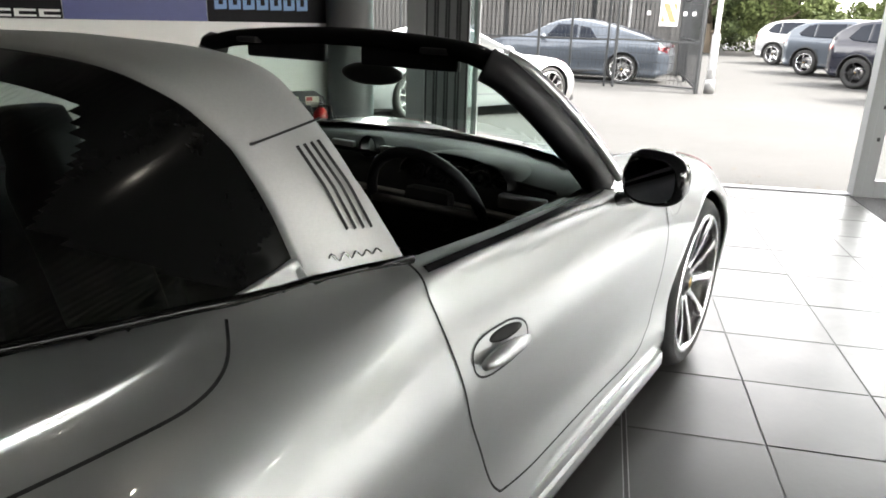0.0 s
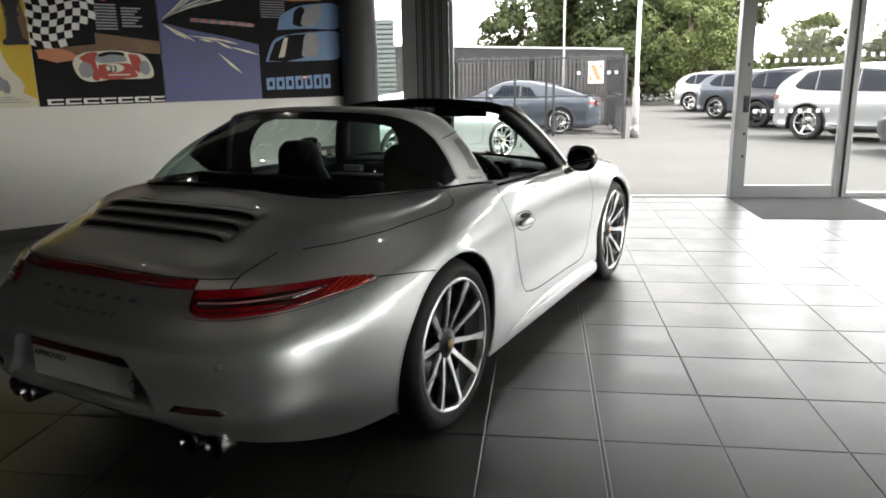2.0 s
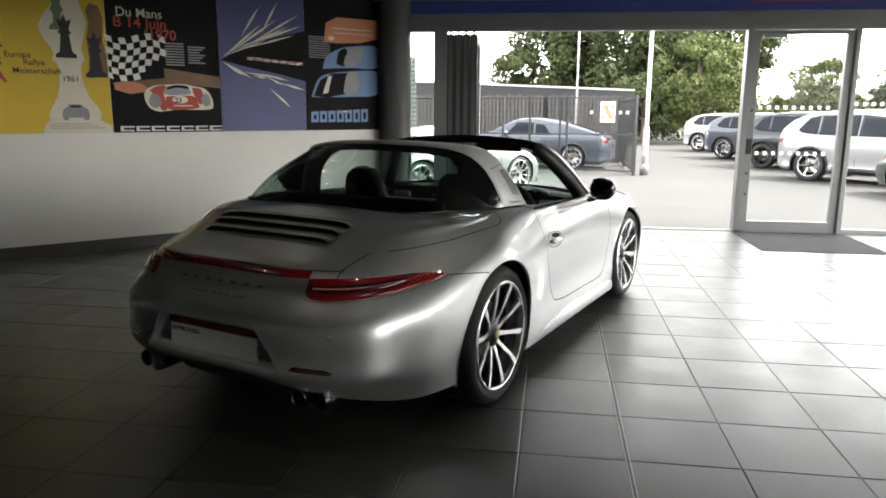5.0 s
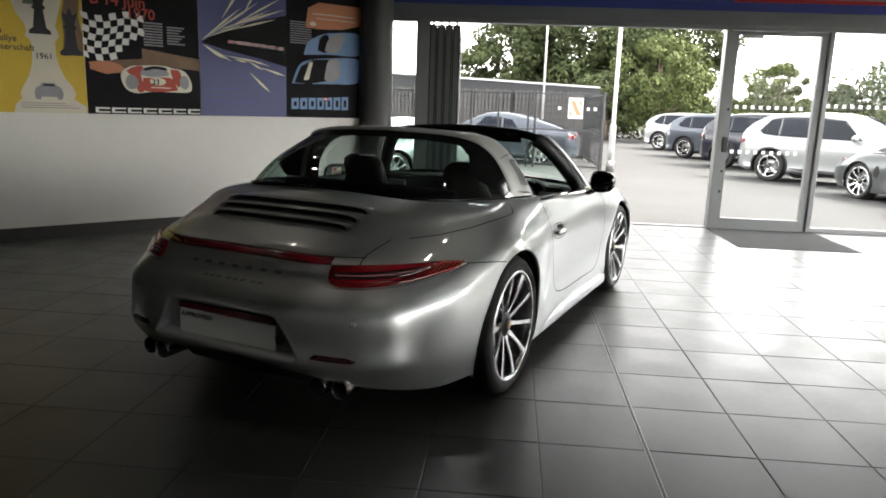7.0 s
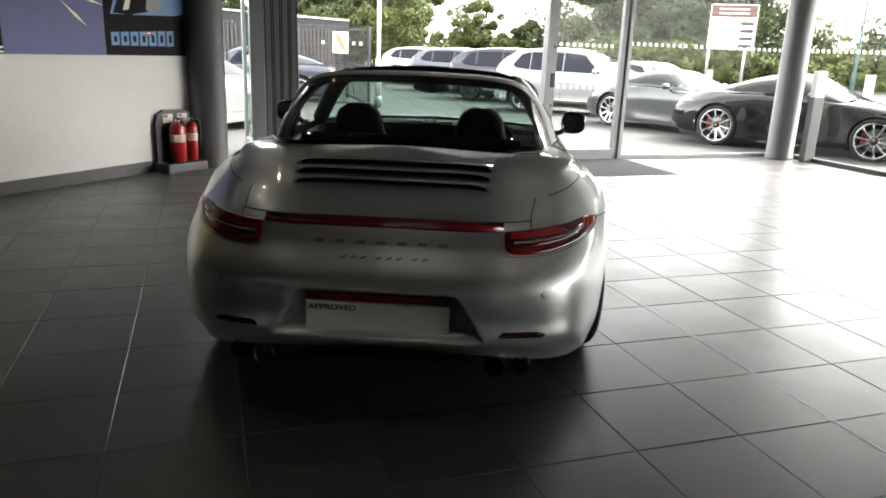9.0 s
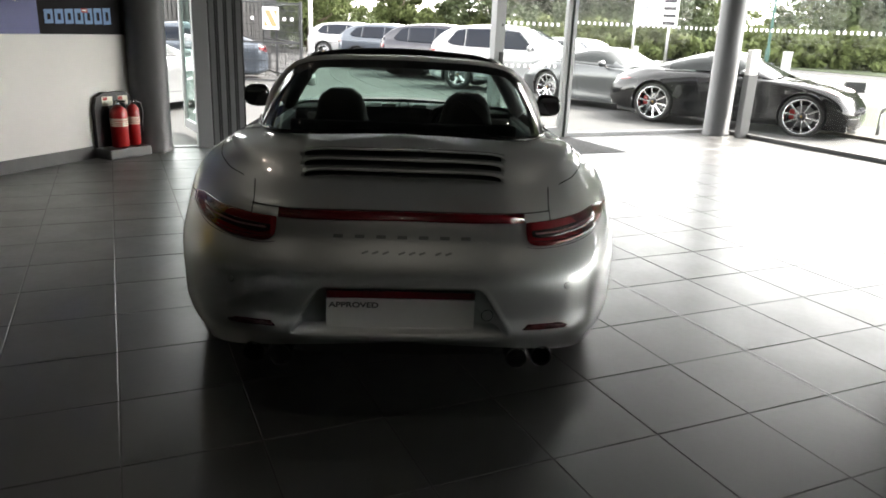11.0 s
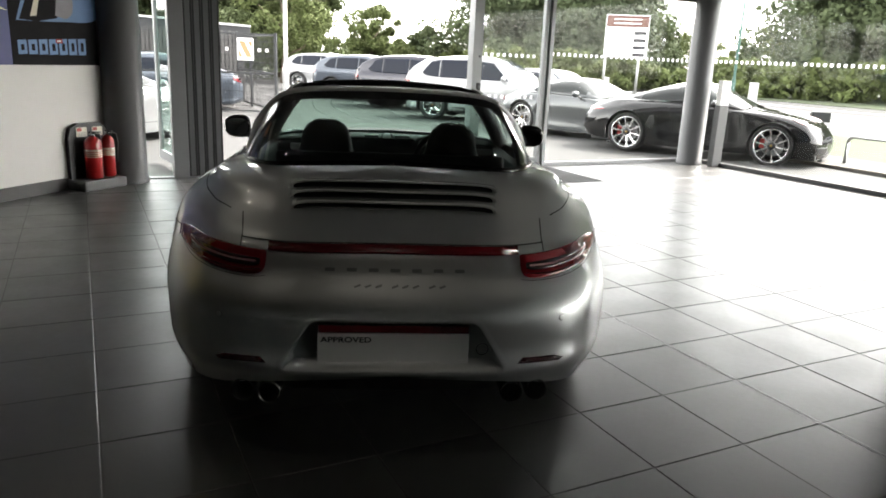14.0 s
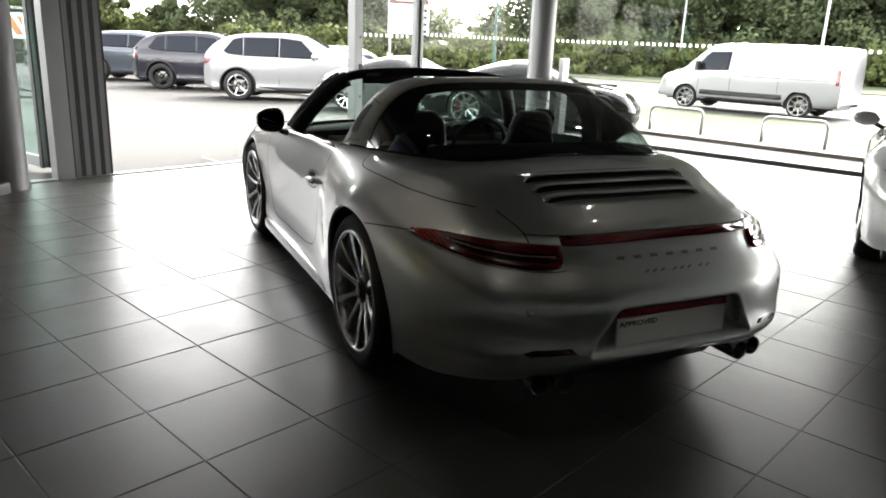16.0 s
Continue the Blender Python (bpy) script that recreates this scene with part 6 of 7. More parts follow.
# ---------------------------------------------------------------- fence, shed, poles, sign
def put(x, y):
    return pose(x, y, gz(x, y))


def mesh_panel(name, a, b, h, label, slats=False, z0=0.05):
    """A fence bay between two places: posts, rails and upright wires or boards."""
    a, b = Vector((*a, gz(*a))), Vector((*b, gz(*b)))
    d = b - a
    ln = Vector((d.x, d.y)).length
    fe = thing(name, pose(a.x, a.y, a.z, 0, 0, math.degrees(math.atan2(d.y, d.x))), label, "fence", "fence bays")
    boxes("post", [((-0.026, -0.03, 0), (0.026, 0.03, h + 0.05))], M_DARKSTEEL, fe, "", 0.006)
    boxes("post", [((ln - 0.026, -0.03, 0), (ln + 0.026, 0.03, h + 0.05))], M_DARKSTEEL, fe, "", 0.006)
    for z in (z0 + 0.05, h * 0.52, h):
        boxes("rail", [((0.026, -0.015, z - 0.02), (ln - 0.026, 0.015, z + 0.02))], M_DARKSTEEL, fe, "", 0.003)
    if slats:
        n = int(ln / 0.125)
        for i in range(n):
            x = 0.06 + (ln - 0.12) * (i + 0.5) / n
            boxes("slat", [((x - 0.043, 0.016, z0), (x + 0.043, 0.036, h + 0.02 + 0.03 * math.sin(i * 2.3)))], M_TIMBER, fe, "", 0.004)
    else:
        v, f = [], []
        for i in range(int(ln / 0.09)):
            x = 0.05 + 0.09 * i
            b0 = len(v)
            v += [(x + q * 0.0028, y, z) for y in (0, 0.006) for q, z in ((-1, z0), (1, z0), (1, h), (-1, h))]
            f += [(b0, b0 + 1, b0 + 2, b0 + 3), (b0 + 5, b0 + 4, b0 + 7, b0 + 6), (b0 + 1, b0 + 5, b0 + 6, b0 + 2), (b0 + 4, b0, b0 + 3, b0 + 7)]
        for k in range(12):
            z = z0 + (h - z0) * k / 11
            b0 = len(v)
            v += [(0.04, -0.004, z), (ln - 0.04, -0.004, z), (ln - 0.04, -0.004, z + 0.008), (0.04, -0.004, z + 0.008)]
            f.append((b0, b0 + 1, b0 + 2, b0 + 3))
        mesh_ob("wire_mesh", v, f, M_DARKSTEEL, fe, "dark welded wire", False)
    return fe


near = [(-2.60, 15.75), (-4.55, 16.05), (-4.74, 16.00), (-5.54, 15.77), (-6.26, 15.55), (-7.9, 15.2), (-9.7, 14.8)]
for a, b in zip(near, near[1:]):
    mesh_panel("mesh_fence", a, b, 2.0, "dark green-black welded mesh fence bay on the forecourt")
back = [(-2.6, 15.85), (-3.75, 19.0), (-4.9, 22.2), (-6.1, 25.4)]
for a, b in zip(back, back[1:]):
    mesh_panel("mesh_fence", a, b, 2.0, "dark welded mesh fence bay along the compound")
rows_ = [(-4.4, 20.6), (-6.6, 19.6), (-8.8, 18.6), (-11.0, 17.6), (-13.2, 16.6)]
for a, b in zip(rows_, rows_[1:]):
    mesh_panel("timber_fence", a, b, 2.15, "dark stained vertical board fence bay", True)


def shed():
    s = thing("bin_shelter", pose(-3.9, 21.2, gz(-3.9, 21), 0, 0, 204.5), "long low shelter with a pale flat roof behind the fence", "shelter")
    boxes("wall", [((0.4, -3.0, 0), (13, -0.1, 2.12))], M_TIMBER, s, "dark boarded wall", 0.01)

    def sloped(name, y0, y1, lo, hi, material, label):
        """A bar along the shelter that climbs with the roof."""
        v = [(x, y, z + 0.035 * x) for x in (0.25, 13.3) for y, z in ((y0, lo), (y1, lo), (y1, hi), (y0, hi))]
        mesh_ob(name, v, [(0, 1, 5, 4), (1, 2, 6, 5), (2, 3, 7, 6), (3, 0, 4, 7), (3, 2, 1, 0), (4, 5, 6, 7)], material, s, label, False)

    sloped("fascia", 0.10, 0.16, 1.75, 2.32, M_DARKSTEEL, "grey fascia board")
    sloped("roof", -3.3, 0.22, 2.325, 2.38, M_WHITESTEEL, "pale flat sheet roof")


shed()
# hazard sign on the fence
hs = thing("hazard_sign", pose(-3.34, 15.825, gz(-3, 15.8), 90, 0, -8.5), "white board with orange diagonal stripes on the mesh fence", "sign")
boxes("board", [((-0.21, 1.36, 0.05), (0.21, 1.90, 0.06))], M_WHITE, hs, "", 0.004)
flat_poly("stripe", [(-0.16, 1.82), (-0.02, 1.82), (0.17, 1.44), (0.03, 1.44)], 0.0612, M_ORANGE, hs, "orange diagonal stripe", 0.001)
flat_poly("stripe", [(0.07, 1.82), (0.17, 1.82), (0.17, 1.62)], 0.0612, M_ORANGE, hs, "orange diagonal stripe", 0.001)
flat_poly("stripe", [(-0.17, 1.64), (-0.07, 1.44), (-0.17, 1.44)], 0.0612, M_ORANGE, hs, "orange diagonal stripe", 0.001)
for dx in (-0.48, 0.345, 0.54):
    sq = thing("notice", pose(-3.34 + dx * 0.99, 15.858 - dx * 0.15, gz(-3, 15.8), 90, 0, -8.5), "small white notice on the mesh fence", "sign")
    boxes("board", [((-0.04, 1.58, 0.05), (0.04, 1.66, 0.056))], M_WHITE, sq, "", 0.002)


def lamp_post(x, y, h, r, material, label, base=True):
    lp = thing("lamp_post", put(x, y), label, "lamp post")
    lathe_ob("mast", [(r, 0), (r, 1.2), (r * 0.62, 1.28), (r * 0.5, h)] if base else [(r * 0.6, 0), (r * 0.5, h)], material, lp, "", 20, caps=True)
    if base:
        boxes("hatch", [((-0.05, -r - 0.008, 0.5), (0.05, -r + 0.01, 0.95))], material, lp, "", 0.004)
        lathe_ob("collar", [(r + 0.01, 0.0), (r + 0.03, 0.0), (r + 0.03, 0.25), (r + 0.005, 0.3)], M_GALV, lp, "grey foot collar", 20)


lamp_post(-2.40, 16.1, 7.0, 0.082, M_WHITESTEEL, "white painted lamp post with a thick foot")
lamp_post(-5.44, 19.3, 7.5, 0.055, M_WHITESTEEL, "slender white lamp post behind the fence", False)
lamp_post(17.8, 32.4, 9.0, 0.11, M_GREENSTEEL, "green lamp post on the road verge")
lamp_post(30.0, 22.0, 9.0, 0.10, M_GALV, "grey lamp post on the far side of the road")
lamp_post(36.0, 38.0, 9.0, 0.10, M_GALV, "grey lamp post on the far side of the road")
lamp_post(28.0, 9.0, 9.0, 0.10, M_GALV, "grey lamp post on the far side of the road")


def info_sign():
    s = thing("information_sign", pose(8.25, 23.4, gz(8.25, 23.4), 90, 0, -18), "white direction board with brown heading on two posts", "sign")
    for x in (0.02, 1.20):
        lathe_ob("post", [(0.045, 0), (0.045, 3.2)], M_GALV, s, "grey post", 12, m=pose(x, 0, 0.06, -90, 0, 0), caps=True)
    boxes("board", [((-0.06, 1.95, 0.10), (1.46, 3.44, 0.14))], M_WHITE, s, "", 0.01)
    boxes("heading", [((-0.04, 3.02, 0.138), (1.44, 3.42, 0.146))], M_BROWNSIGN, s, "brown heading panel", 0.004)
    for k in range(2):
        boxes("text_bar", [((0.22, 3.27 - 0.14 * k, 0.147), (1.18, 3.305 - 0.14 * k, 0.149))], M_WHITE, s, "white bar for unreadable words", 0)
    for k in range(4):
        z = 2.82 - 0.25 * k
        boxes("text_bar", [((0.02, z - 0.015, 0.141), (0.62 - 0.08 * (k % 2), z + 0.025, 0.143))], M_INK, s, "dark bar for unreadable words", 0)
        boxes("plaque", [((0.95, z - 0.06, 0.141), (1.38, z + 0.06, 0.145))], M_INK, s, "dark value panel", 0)
        boxes("divider", [((-0.03, z - 0.125, 0.141), (1.43, z - 0.105, 0.144))], M_INK, s, "", 0)


info_sign()


def post_box(x, y, h, w, material, label, name="bollard"):
    b = thing(name, put(x, y), label, "bollard")
    boxes("post", [((-w / 2, -w / 2, 0), (w / 2, w / 2, h))], material, b, "", 0.02)
    boxes("cap", [((-w / 2 - 0.008, -w / 2 - 0.008, h), (w / 2 + 0.008, w / 2 + 0.008, h + 0.02))], material, b, "", 0.006)


post_box(11.2, 17.9, 1.25, 0.20, M_WHITESTEEL, "white square marker post at the forecourt edge")
post_box(8.9, 25.0, 1.2, 0.18, M_WHITESTEEL, "white square marker post at the forecourt edge")
pb = thing("floodlight_post", pose(9.6, 11.85, gz(9.6, 11.85), 0, 0, -20), "short dark post with a box lamp head at the forecourt edge", "lamp")
boxes("post", [((-0.07, -0.05, 0), (0.07, 0.05, 0.52))], M_DARKSTEEL, pb, "", 0.01)
boxes("head", [((-0.19, -0.10, 0.50), (0.19, 0.10, 0.72))], M_DARKSTEEL, pb, "dark box head", 0.02)


def hoop(x, y, a):
    h = thing("hoop_barrier", pose(x, y, gz(x, y) + 0.03, 0, 0, a), "low galvanised steel hoop barrier in the paving", "barrier", "hoop barriers")
    pts = [(-0.52, 0, 0), (-0.52, 0, 0.36)] + [(-0.42 - 0.10 * math.cos(t), 0, 0.36 + 0.10 * math.sin(t)) for t in np.linspace(0, math.pi / 2, 5)] + [(0.42 + 0.10 * math.sin(t), 0, 0.36 + 0.10 * math.cos(t)) for t in np.linspace(0, math.pi / 2, 5)] + [(0.52, 0, 0.36), (0.52, 0, 0)]
    tube_ob("rail", pts, 0.026, M_GALV, h, "", 10)


for k in range(5):
    x, y = road_pt(10.1, 6.6 - 2.15 * k)
    hoop(x, y, 110)


# ---------------------------------------------------------------- trees
def leaf_cloud(rng, centres, radii, per, size, squash=0.8):
    """Many small bent leaves scattered over clumps."""
    c = np.repeat(centres, per, axis=0)
    r = np.repeat(radii, per)[:, None]
    d = rng.normal(size=c.shape)
    d /= np.linalg.norm(d, axis=1)[:, None]
    p = c + d * r * (rng.uniform(0.55, 1.05, size=(len(c), 1))) * (1, 1, squash)
    n = d + rng.normal(scale=0.55, size=d.shape)
    n /= np.linalg.norm(n, axis=1)[:, None]
    t = np.cross(n, rng.normal(size=n.shape))
    t /= np.linalg.norm(t, axis=1)[:, None]
    b = np.cross(n, t)
    s = size * rng.uniform(0.6, 1.3, size=(len(c), 1))
    v = np.stack([p - t * s, p + b * s * 0.55 + n * s * 0.15, p + t * s, p - b * s * 0.55 + n * s * 0.15], 1).reshape(-1, 3)
    f = np.arange(len(v)).reshape(-1, 4)
    return v, f


def quick_mesh(name, v, f, material, parent=None, label="", **tags):
    me = bpy.data.meshes.new(name)
    me.vertices.add(len(v))
    me.vertices.foreach_set("co", np.asarray(v, np.float32).ravel())
    f = np.asarray(f)
    me.loops.add(f.size)
    me.loops.foreach_set("vertex_index", f.ravel().astype(np.int32))
    me.polygons.add(len(f))
    me.polygons.foreach_set("loop_start", np.arange(0, f.size, 4, dtype=np.int32))
    me.update(calc_edges=True)
    me.materials.append(material)
    ob = new(name, me)
    ob.parent = parent
    return tagged(ob, label, **tags)


def tree(x, y, h, spread, material, label, seed, clumps=46, per=110, leaf=0.22, trunk=0.22):
    rng = np.random.default_rng(seed)
    t = thing("tree", put(x, y), label, "tree", "trees")
    v, f = tube([(0, 0, 0), (0.05, 0.04, h * 0.2), (-0.05, 0.1, h * 0.45), (0.1, 0.0, h * 0.75)], 0.2, 9, radii=[trunk, trunk * 0.8, trunk * 0.6, trunk * 0.2])
    for k in range(7):
        a, z = k * 2.4, h * (0.25 + 0.07 * k)
        e = spread * (0.75 - 0.05 * k)
        b0 = len(v)
        v2, f2 = tube([(0, 0, z), (e * 0.5 * math.cos(a), e * 0.5 * math.sin(a), z + h * 0.08), (e * math.cos(a), e * math.sin(a), z + h * 0.2)], 0.05, 6, radii=[trunk * 0.4, trunk * 0.25, trunk * 0.08])
        v += v2
        f += [tuple(i + b0 for i in q) for q in f2]
    mesh_ob("trunk", v, f, M_BARK, t, "brown trunk and limbs")
    u = rng.normal(size=(clumps, 3))
    u /= np.linalg.norm(u, axis=1)[:, None]
    rad = rng.uniform(0.35, 1.0, size=(clumps, 1)) ** 0.5
    zc = h * 0.60
    c = u * rad * (spread, spread, h * 0.40) + (0, 0, zc)
    c[:, 2] = np.maximum(c[:, 2], h * 0.14)
    r = rng.uniform(0.16, 0.34, size=clumps) * spread
    lv, lf = leaf_cloud(rng, c, r, per, leaf)
    quick_mesh("crown", lv, lf, material, t, "leafy crown")


tree(-10.8, 43, 10.5, 4.6, M_LEAF, "tall dense broadleaf tree behind the parked cars", 1, 100, 400, 0.135)
tree(-6.3, 45, 11.5, 4.2, M_LEAF, "tall dense broadleaf tree behind the parked cars", 2, 100, 400, 0.135)
tree(-15.2, 42, 7.4, 3.4, M_LEAF, "broadleaf tree behind the shelter", 3, 60, 280, 0.14)
tree(-5.0, 37, 5.4, 2.3, M_LEAFLIGHT, "light green bushy tree at the end of the car row", 4, 60, 300, 0.085)
tree(-4.9, 43, 5.8, 1.8, M_LEAFLIGHT, "light green bushy tree at the end of the car row", 5, 55, 280, 0.09)
tree(-7.6, 36.5, 3.6, 1.9, M_LEAF, "low bushy tree at the end of the car row", 6, 48, 260, 0.085)
tree(-0.6, 70, 6.6, 2.6, M_LEAFLIGHT, "light green tree beyond the road", 8, 46, 160, 0.16)
tree(5.2, 74, 4.6, 1.9, M_LEAF, "rounded tree beyond the road", 9, 46, 160, 0.16)


def woods():
    """Belts of trees round the horizon, tall and low by turns, as a view from the showroom meets them."""
    rng = np.random.default_rng(21)
    belts = {"woodland": ([], []), "scrub": ([], [])}
    for az0, az1, near_, far_, h0, h1, n, kind_ in ((71, 82, 62, 80, 11, 15, 56, "woodland"), (28, 59, 58, 78, 10, 15, 130, "woodland"), (60, 70.5, 95, 110, 5, 7.5, 34, "scrub"), (83, 98, 92, 108, 2.2, 4.0, 60, "scrub"), (28, 84, 52, 57, 1.2, 2.6, 150, "scrub"), (84, 97, 70, 78, 1.5, 3.2, 40, "scrub")):
        for k in range(n):
            az, d = radians(rng.uniform(az0, az1)), rng.uniform(near_, far_)
            x, y = d * math.cos(az), -3 + d * math.sin(az)
            h = rng.uniform(h0, h1)
            q = 14 if h > 8 else 7
            w = 0.16 * h + 0.5
            for _ in range(q):
                z = h * rng.uniform(0.10, 0.97)
                slim = 1.25 - z / h
                belts[kind_][0].append((x + rng.normal() * w * slim, y + rng.normal() * w * slim, -0.2 + z))
                belts[kind_][1].append(rng.uniform(0.5, 1.05) * (0.11 * h + 0.35))
    v, f = leaf_cloud(rng, np.array(belts["woodland"][0]), np.array(belts["woodland"][1]), 190, 0.20)
    quick_mesh("woodland", v, f, M_LEAFDARK, None, "belt of dark green trees along the far side of the road", kind="stuff", category="woodland")
    v, f = leaf_cloud(rng, np.array(belts["scrub"][0]), np.array(belts["scrub"][1]), 110, 0.17)
    quick_mesh("hedge", v, f, M_LEAFLIGHT, None, "light green hedge and scrub beyond the road", kind="stuff", category="hedge")
    cs, rs = [], []
    for k in range(90):
        x, y = -22 + 20 * rng.random(), 39 + 5 * rng.random()
        cs.append((x, y, -0.2 + rng.uniform(0.2, 1.9)))
        rs.append(rng.uniform(0.6, 1.2))
    v, f = leaf_cloud(rng, np.array(cs), np.array(rs), 220, 0.11)
    quick_mesh("hedge", v, f, M_LEAF, None, "green hedge behind the parked cars", kind="stuff", category="hedge")


woods()


def fallen_leaves():
    """Dry leaves blown against the threshold and over the forecourt."""
    rng = np.random.default_rng(31)
    v, f = [], []
    for k in range(130):
        u = rng.uniform(-0.2, 3.1) if k < 70 else rng.uniform(-1.0, 9.0)
        d = 0.12 + (rng.exponential(0.35) if k < 70 else rng.uniform(0.3, 9.0))
        p = FACADE @ Vector((u, d, 0))
        z = gz(p.x, p.y) + 0.004
        a, r = rng.uniform(0, 6.28), rng.uniform(0.018, 0.04)
        c, s_ = math.cos(a) * r, math.sin(a) * r
        b0 = len(v)
        v += [(p.x - c, p.y - s_, z), (p.x + s_ * 0.5, p.y - c * 0.5, z + 0.006), (p.x + c, p.y + s_, z + 0.010), (p.x - s_ * 0.5, p.y + c * 0.5, z + 0.004)]
        f.append((b0, b0 + 1, b0 + 2, b0 + 3))
    mesh_ob("fallen_leaves", v, f, M_DRYLEAF, None, "dry fallen leaves on the forecourt by the threshold", False, kind="stuff", category="leaves")


M_DRYLEAF = mat("dry_leaf", (0.05, 0.036, 0.022), 0.8, 0, 0, 0.3, 20, 0, 1, 0, 0.8)
fallen_leaves()


def louvre_tower():
    """A tall louvred plant enclosure behind the fence."""
    t = thing("louvred_enclosure", pose(-8.35, 13.85, gz(-8.3, 13.9), 0, 0, 32), "tall grey-green louvred plant enclosure beside the fence", "enclosure")
    boxes("core", [((-0.22, 0.03, 0), (0.22, 0.5, 3.05))], M_DARKSTEEL, t, "dark core", 0.0)
    for k in range(25):
        z = 0.06 + 0.12 * k
        boxes("slat", [((-0.25, 0.0, z), (0.25, 0.03, z + 0.085))], M_LOUVRE, t, "", 0.006)


M_LOUVRE = mat("grey_green_louvre", (0.11, 0.13, 0.125), 0.5, 0.2, 0, 0.08, 4)
louvre_tower()
strip("ground_grass", -60, -45, 0.03, M_GRASS, "rough grass behind the hedge", 20, 160)
# ---------------------------------------------------------------- posters
def poster(u0, u1, ground, label):
    p = thing("poster", WALLP @ pose(u0, -0.008, 1.20, 90, 0, 0), label, "poster", "wall posters")
    boxes("board", [((0.002, 0, -0.006), (u1 - u0 - 0.002, 1.62, 0.004))], ground, p, "", 0.002)
    return p


class Print:
    """Flat shapes laid one over another on a poster."""

    def __init__(self, p, x0, x1, width):
        self.p, self.x0, self.k, self.z = p, x0, width / (x1 - x0), 0.005

    def pt(self, x, y):
        return (x - self.x0) * self.k, (235 - y) / 194

    def shape(self, name, pts, material, smooth=False):
        if smooth:
            pts = smooth_line(list(pts) + [pts[0]], 5)[:-1]
        self.z += 0.0004
        flat_poly(name, [self.pt(*q) for q in pts], self.z, material, self.p)

    def bar(self, x0, y0, x1, y1, material, name="bar"):
        self.shape(name, [(x0, y1), (x1, y1), (x1, y0), (x0, y0)], material)

    def text(self, body, x, y, size, material, bold=0.0007):
        self.z += 0.0004
        a, b = self.pt(x, y)
        text_ob("lettering", body, size, material, pose(a, b, self.z), self.p, "printed words", 0.0003, 0.0, bold)


M_REDPRINT = mat("printed_vermilion", (0.42, 0.045, 0.02), 0.5, 0, 0, 0.08, 6)
M_SAGE = mat("sage_green_print", (0.13, 0.16, 0.09), 0.5, 0, 0, 0.1, 6)
p = poster(-1.155, -1.0, M_YELLOW, "narrow visible end of a yellow poster with dark lettering")
pr = Print(p, -32, 0, 0.155)
pr.bar(-30, -4, -3, 49, M_INK)
pr.bar(-30, 222, -17, 231, M_ORANGE)
pr.bar(-15, 222, -2, 231, M_ORANGE)

p = poster(-1.0, 0.0, M_YELLOW, "yellow rally poster with chess pieces and a small car")
pr = Print(p, 0, 208, 1.0)
pr.bar(1, -4, 14, 49, M_INK)
for y, t_, ink in ((80, "R", M_INK), (111, "E", M_INK), (142, "A", M_REDPRINT)):
    pr.text(t_, 1, y, 0.15, ink, 0.006)
pr.shape("white_chess_piece", [(78, 235), (80, 222), (92, 210), (90, 200), (98, 185), (108, 168), (114, 145), (116, 120), (112, 106), (104, 100), (108, 92), (104, 78), (92, 62), (84, 40), (96, 20), (112, 0), (112, -40), (120, -70), (140, -75), (152, -60), (156, -20), (166, 10), (172, 30), (164, 60), (158, 80), (164, 98), (156, 108), (156, 130), (160, 150), (170, 172), (182, 186), (188, 200), (184, 210), (206, 222), (206, 235)], M_CREAM)
pr.shape("green_chess_piece", [(104, 46), (106, 38), (112, 34), (113, 18), (108, 10), (112, 2), (112, -12), (120, -26), (128, -12), (128, 2), (132, 10), (127, 18), (128, 34), (134, 38), (136, 46)], M_SAGE)
pr.shape("shadow_piece", [(168, 132), (172, 96), (170, 60), (176, 30), (172, 8), (180, -6), (196, -2), (204, 20), (200, 60), (206, 92), (206, 128)], M_BROWNPRINT)
for x0, y0, k in ((131, 96, 0.95), (184, 130, 1.02)):
    pr.shape("black_chess_piece", [(x0 + dx * k, y0 + dy * k) for dx, dy in ((-20, 0), (-20, -6), (-12, -12), (-10, -28), (-8, -44), (-13, -48), (-8, -54), (-12, -66), (-14, -74), (-5, -70), (0, -84), (5, -70), (14, -74), (12, -66), (8, -54), (13, -48), (8, -44), (10, -28), (12, -12), (20, -6), (20, 0))], M_INK)
pr.shape("small_car", [(114, 200), (117, 190), (124, 186), (128, 181), (150, 181), (155, 186), (162, 190), (165, 200), (163, 210), (155, 211), (153, 206), (126, 206), (124, 211), (116, 210)], M_GREYPRINT)
pr.shape("small_car_window", [(128, 187), (131, 183), (148, 183), (151, 187)], M_INK)
for x, y, t_ in ((22, 98, "Europa"), (53, 111, "Rallye"), (34, 126, "Meisterschaft"), (119, 139, "1961")):
    pr.text(t_, x, y, 0.076, M_INK)
for y in (217, 221, 225):
    pr.bar(90, y, 192 - (225 - y) * 3, y + 1.3, M_GREYPRINT)

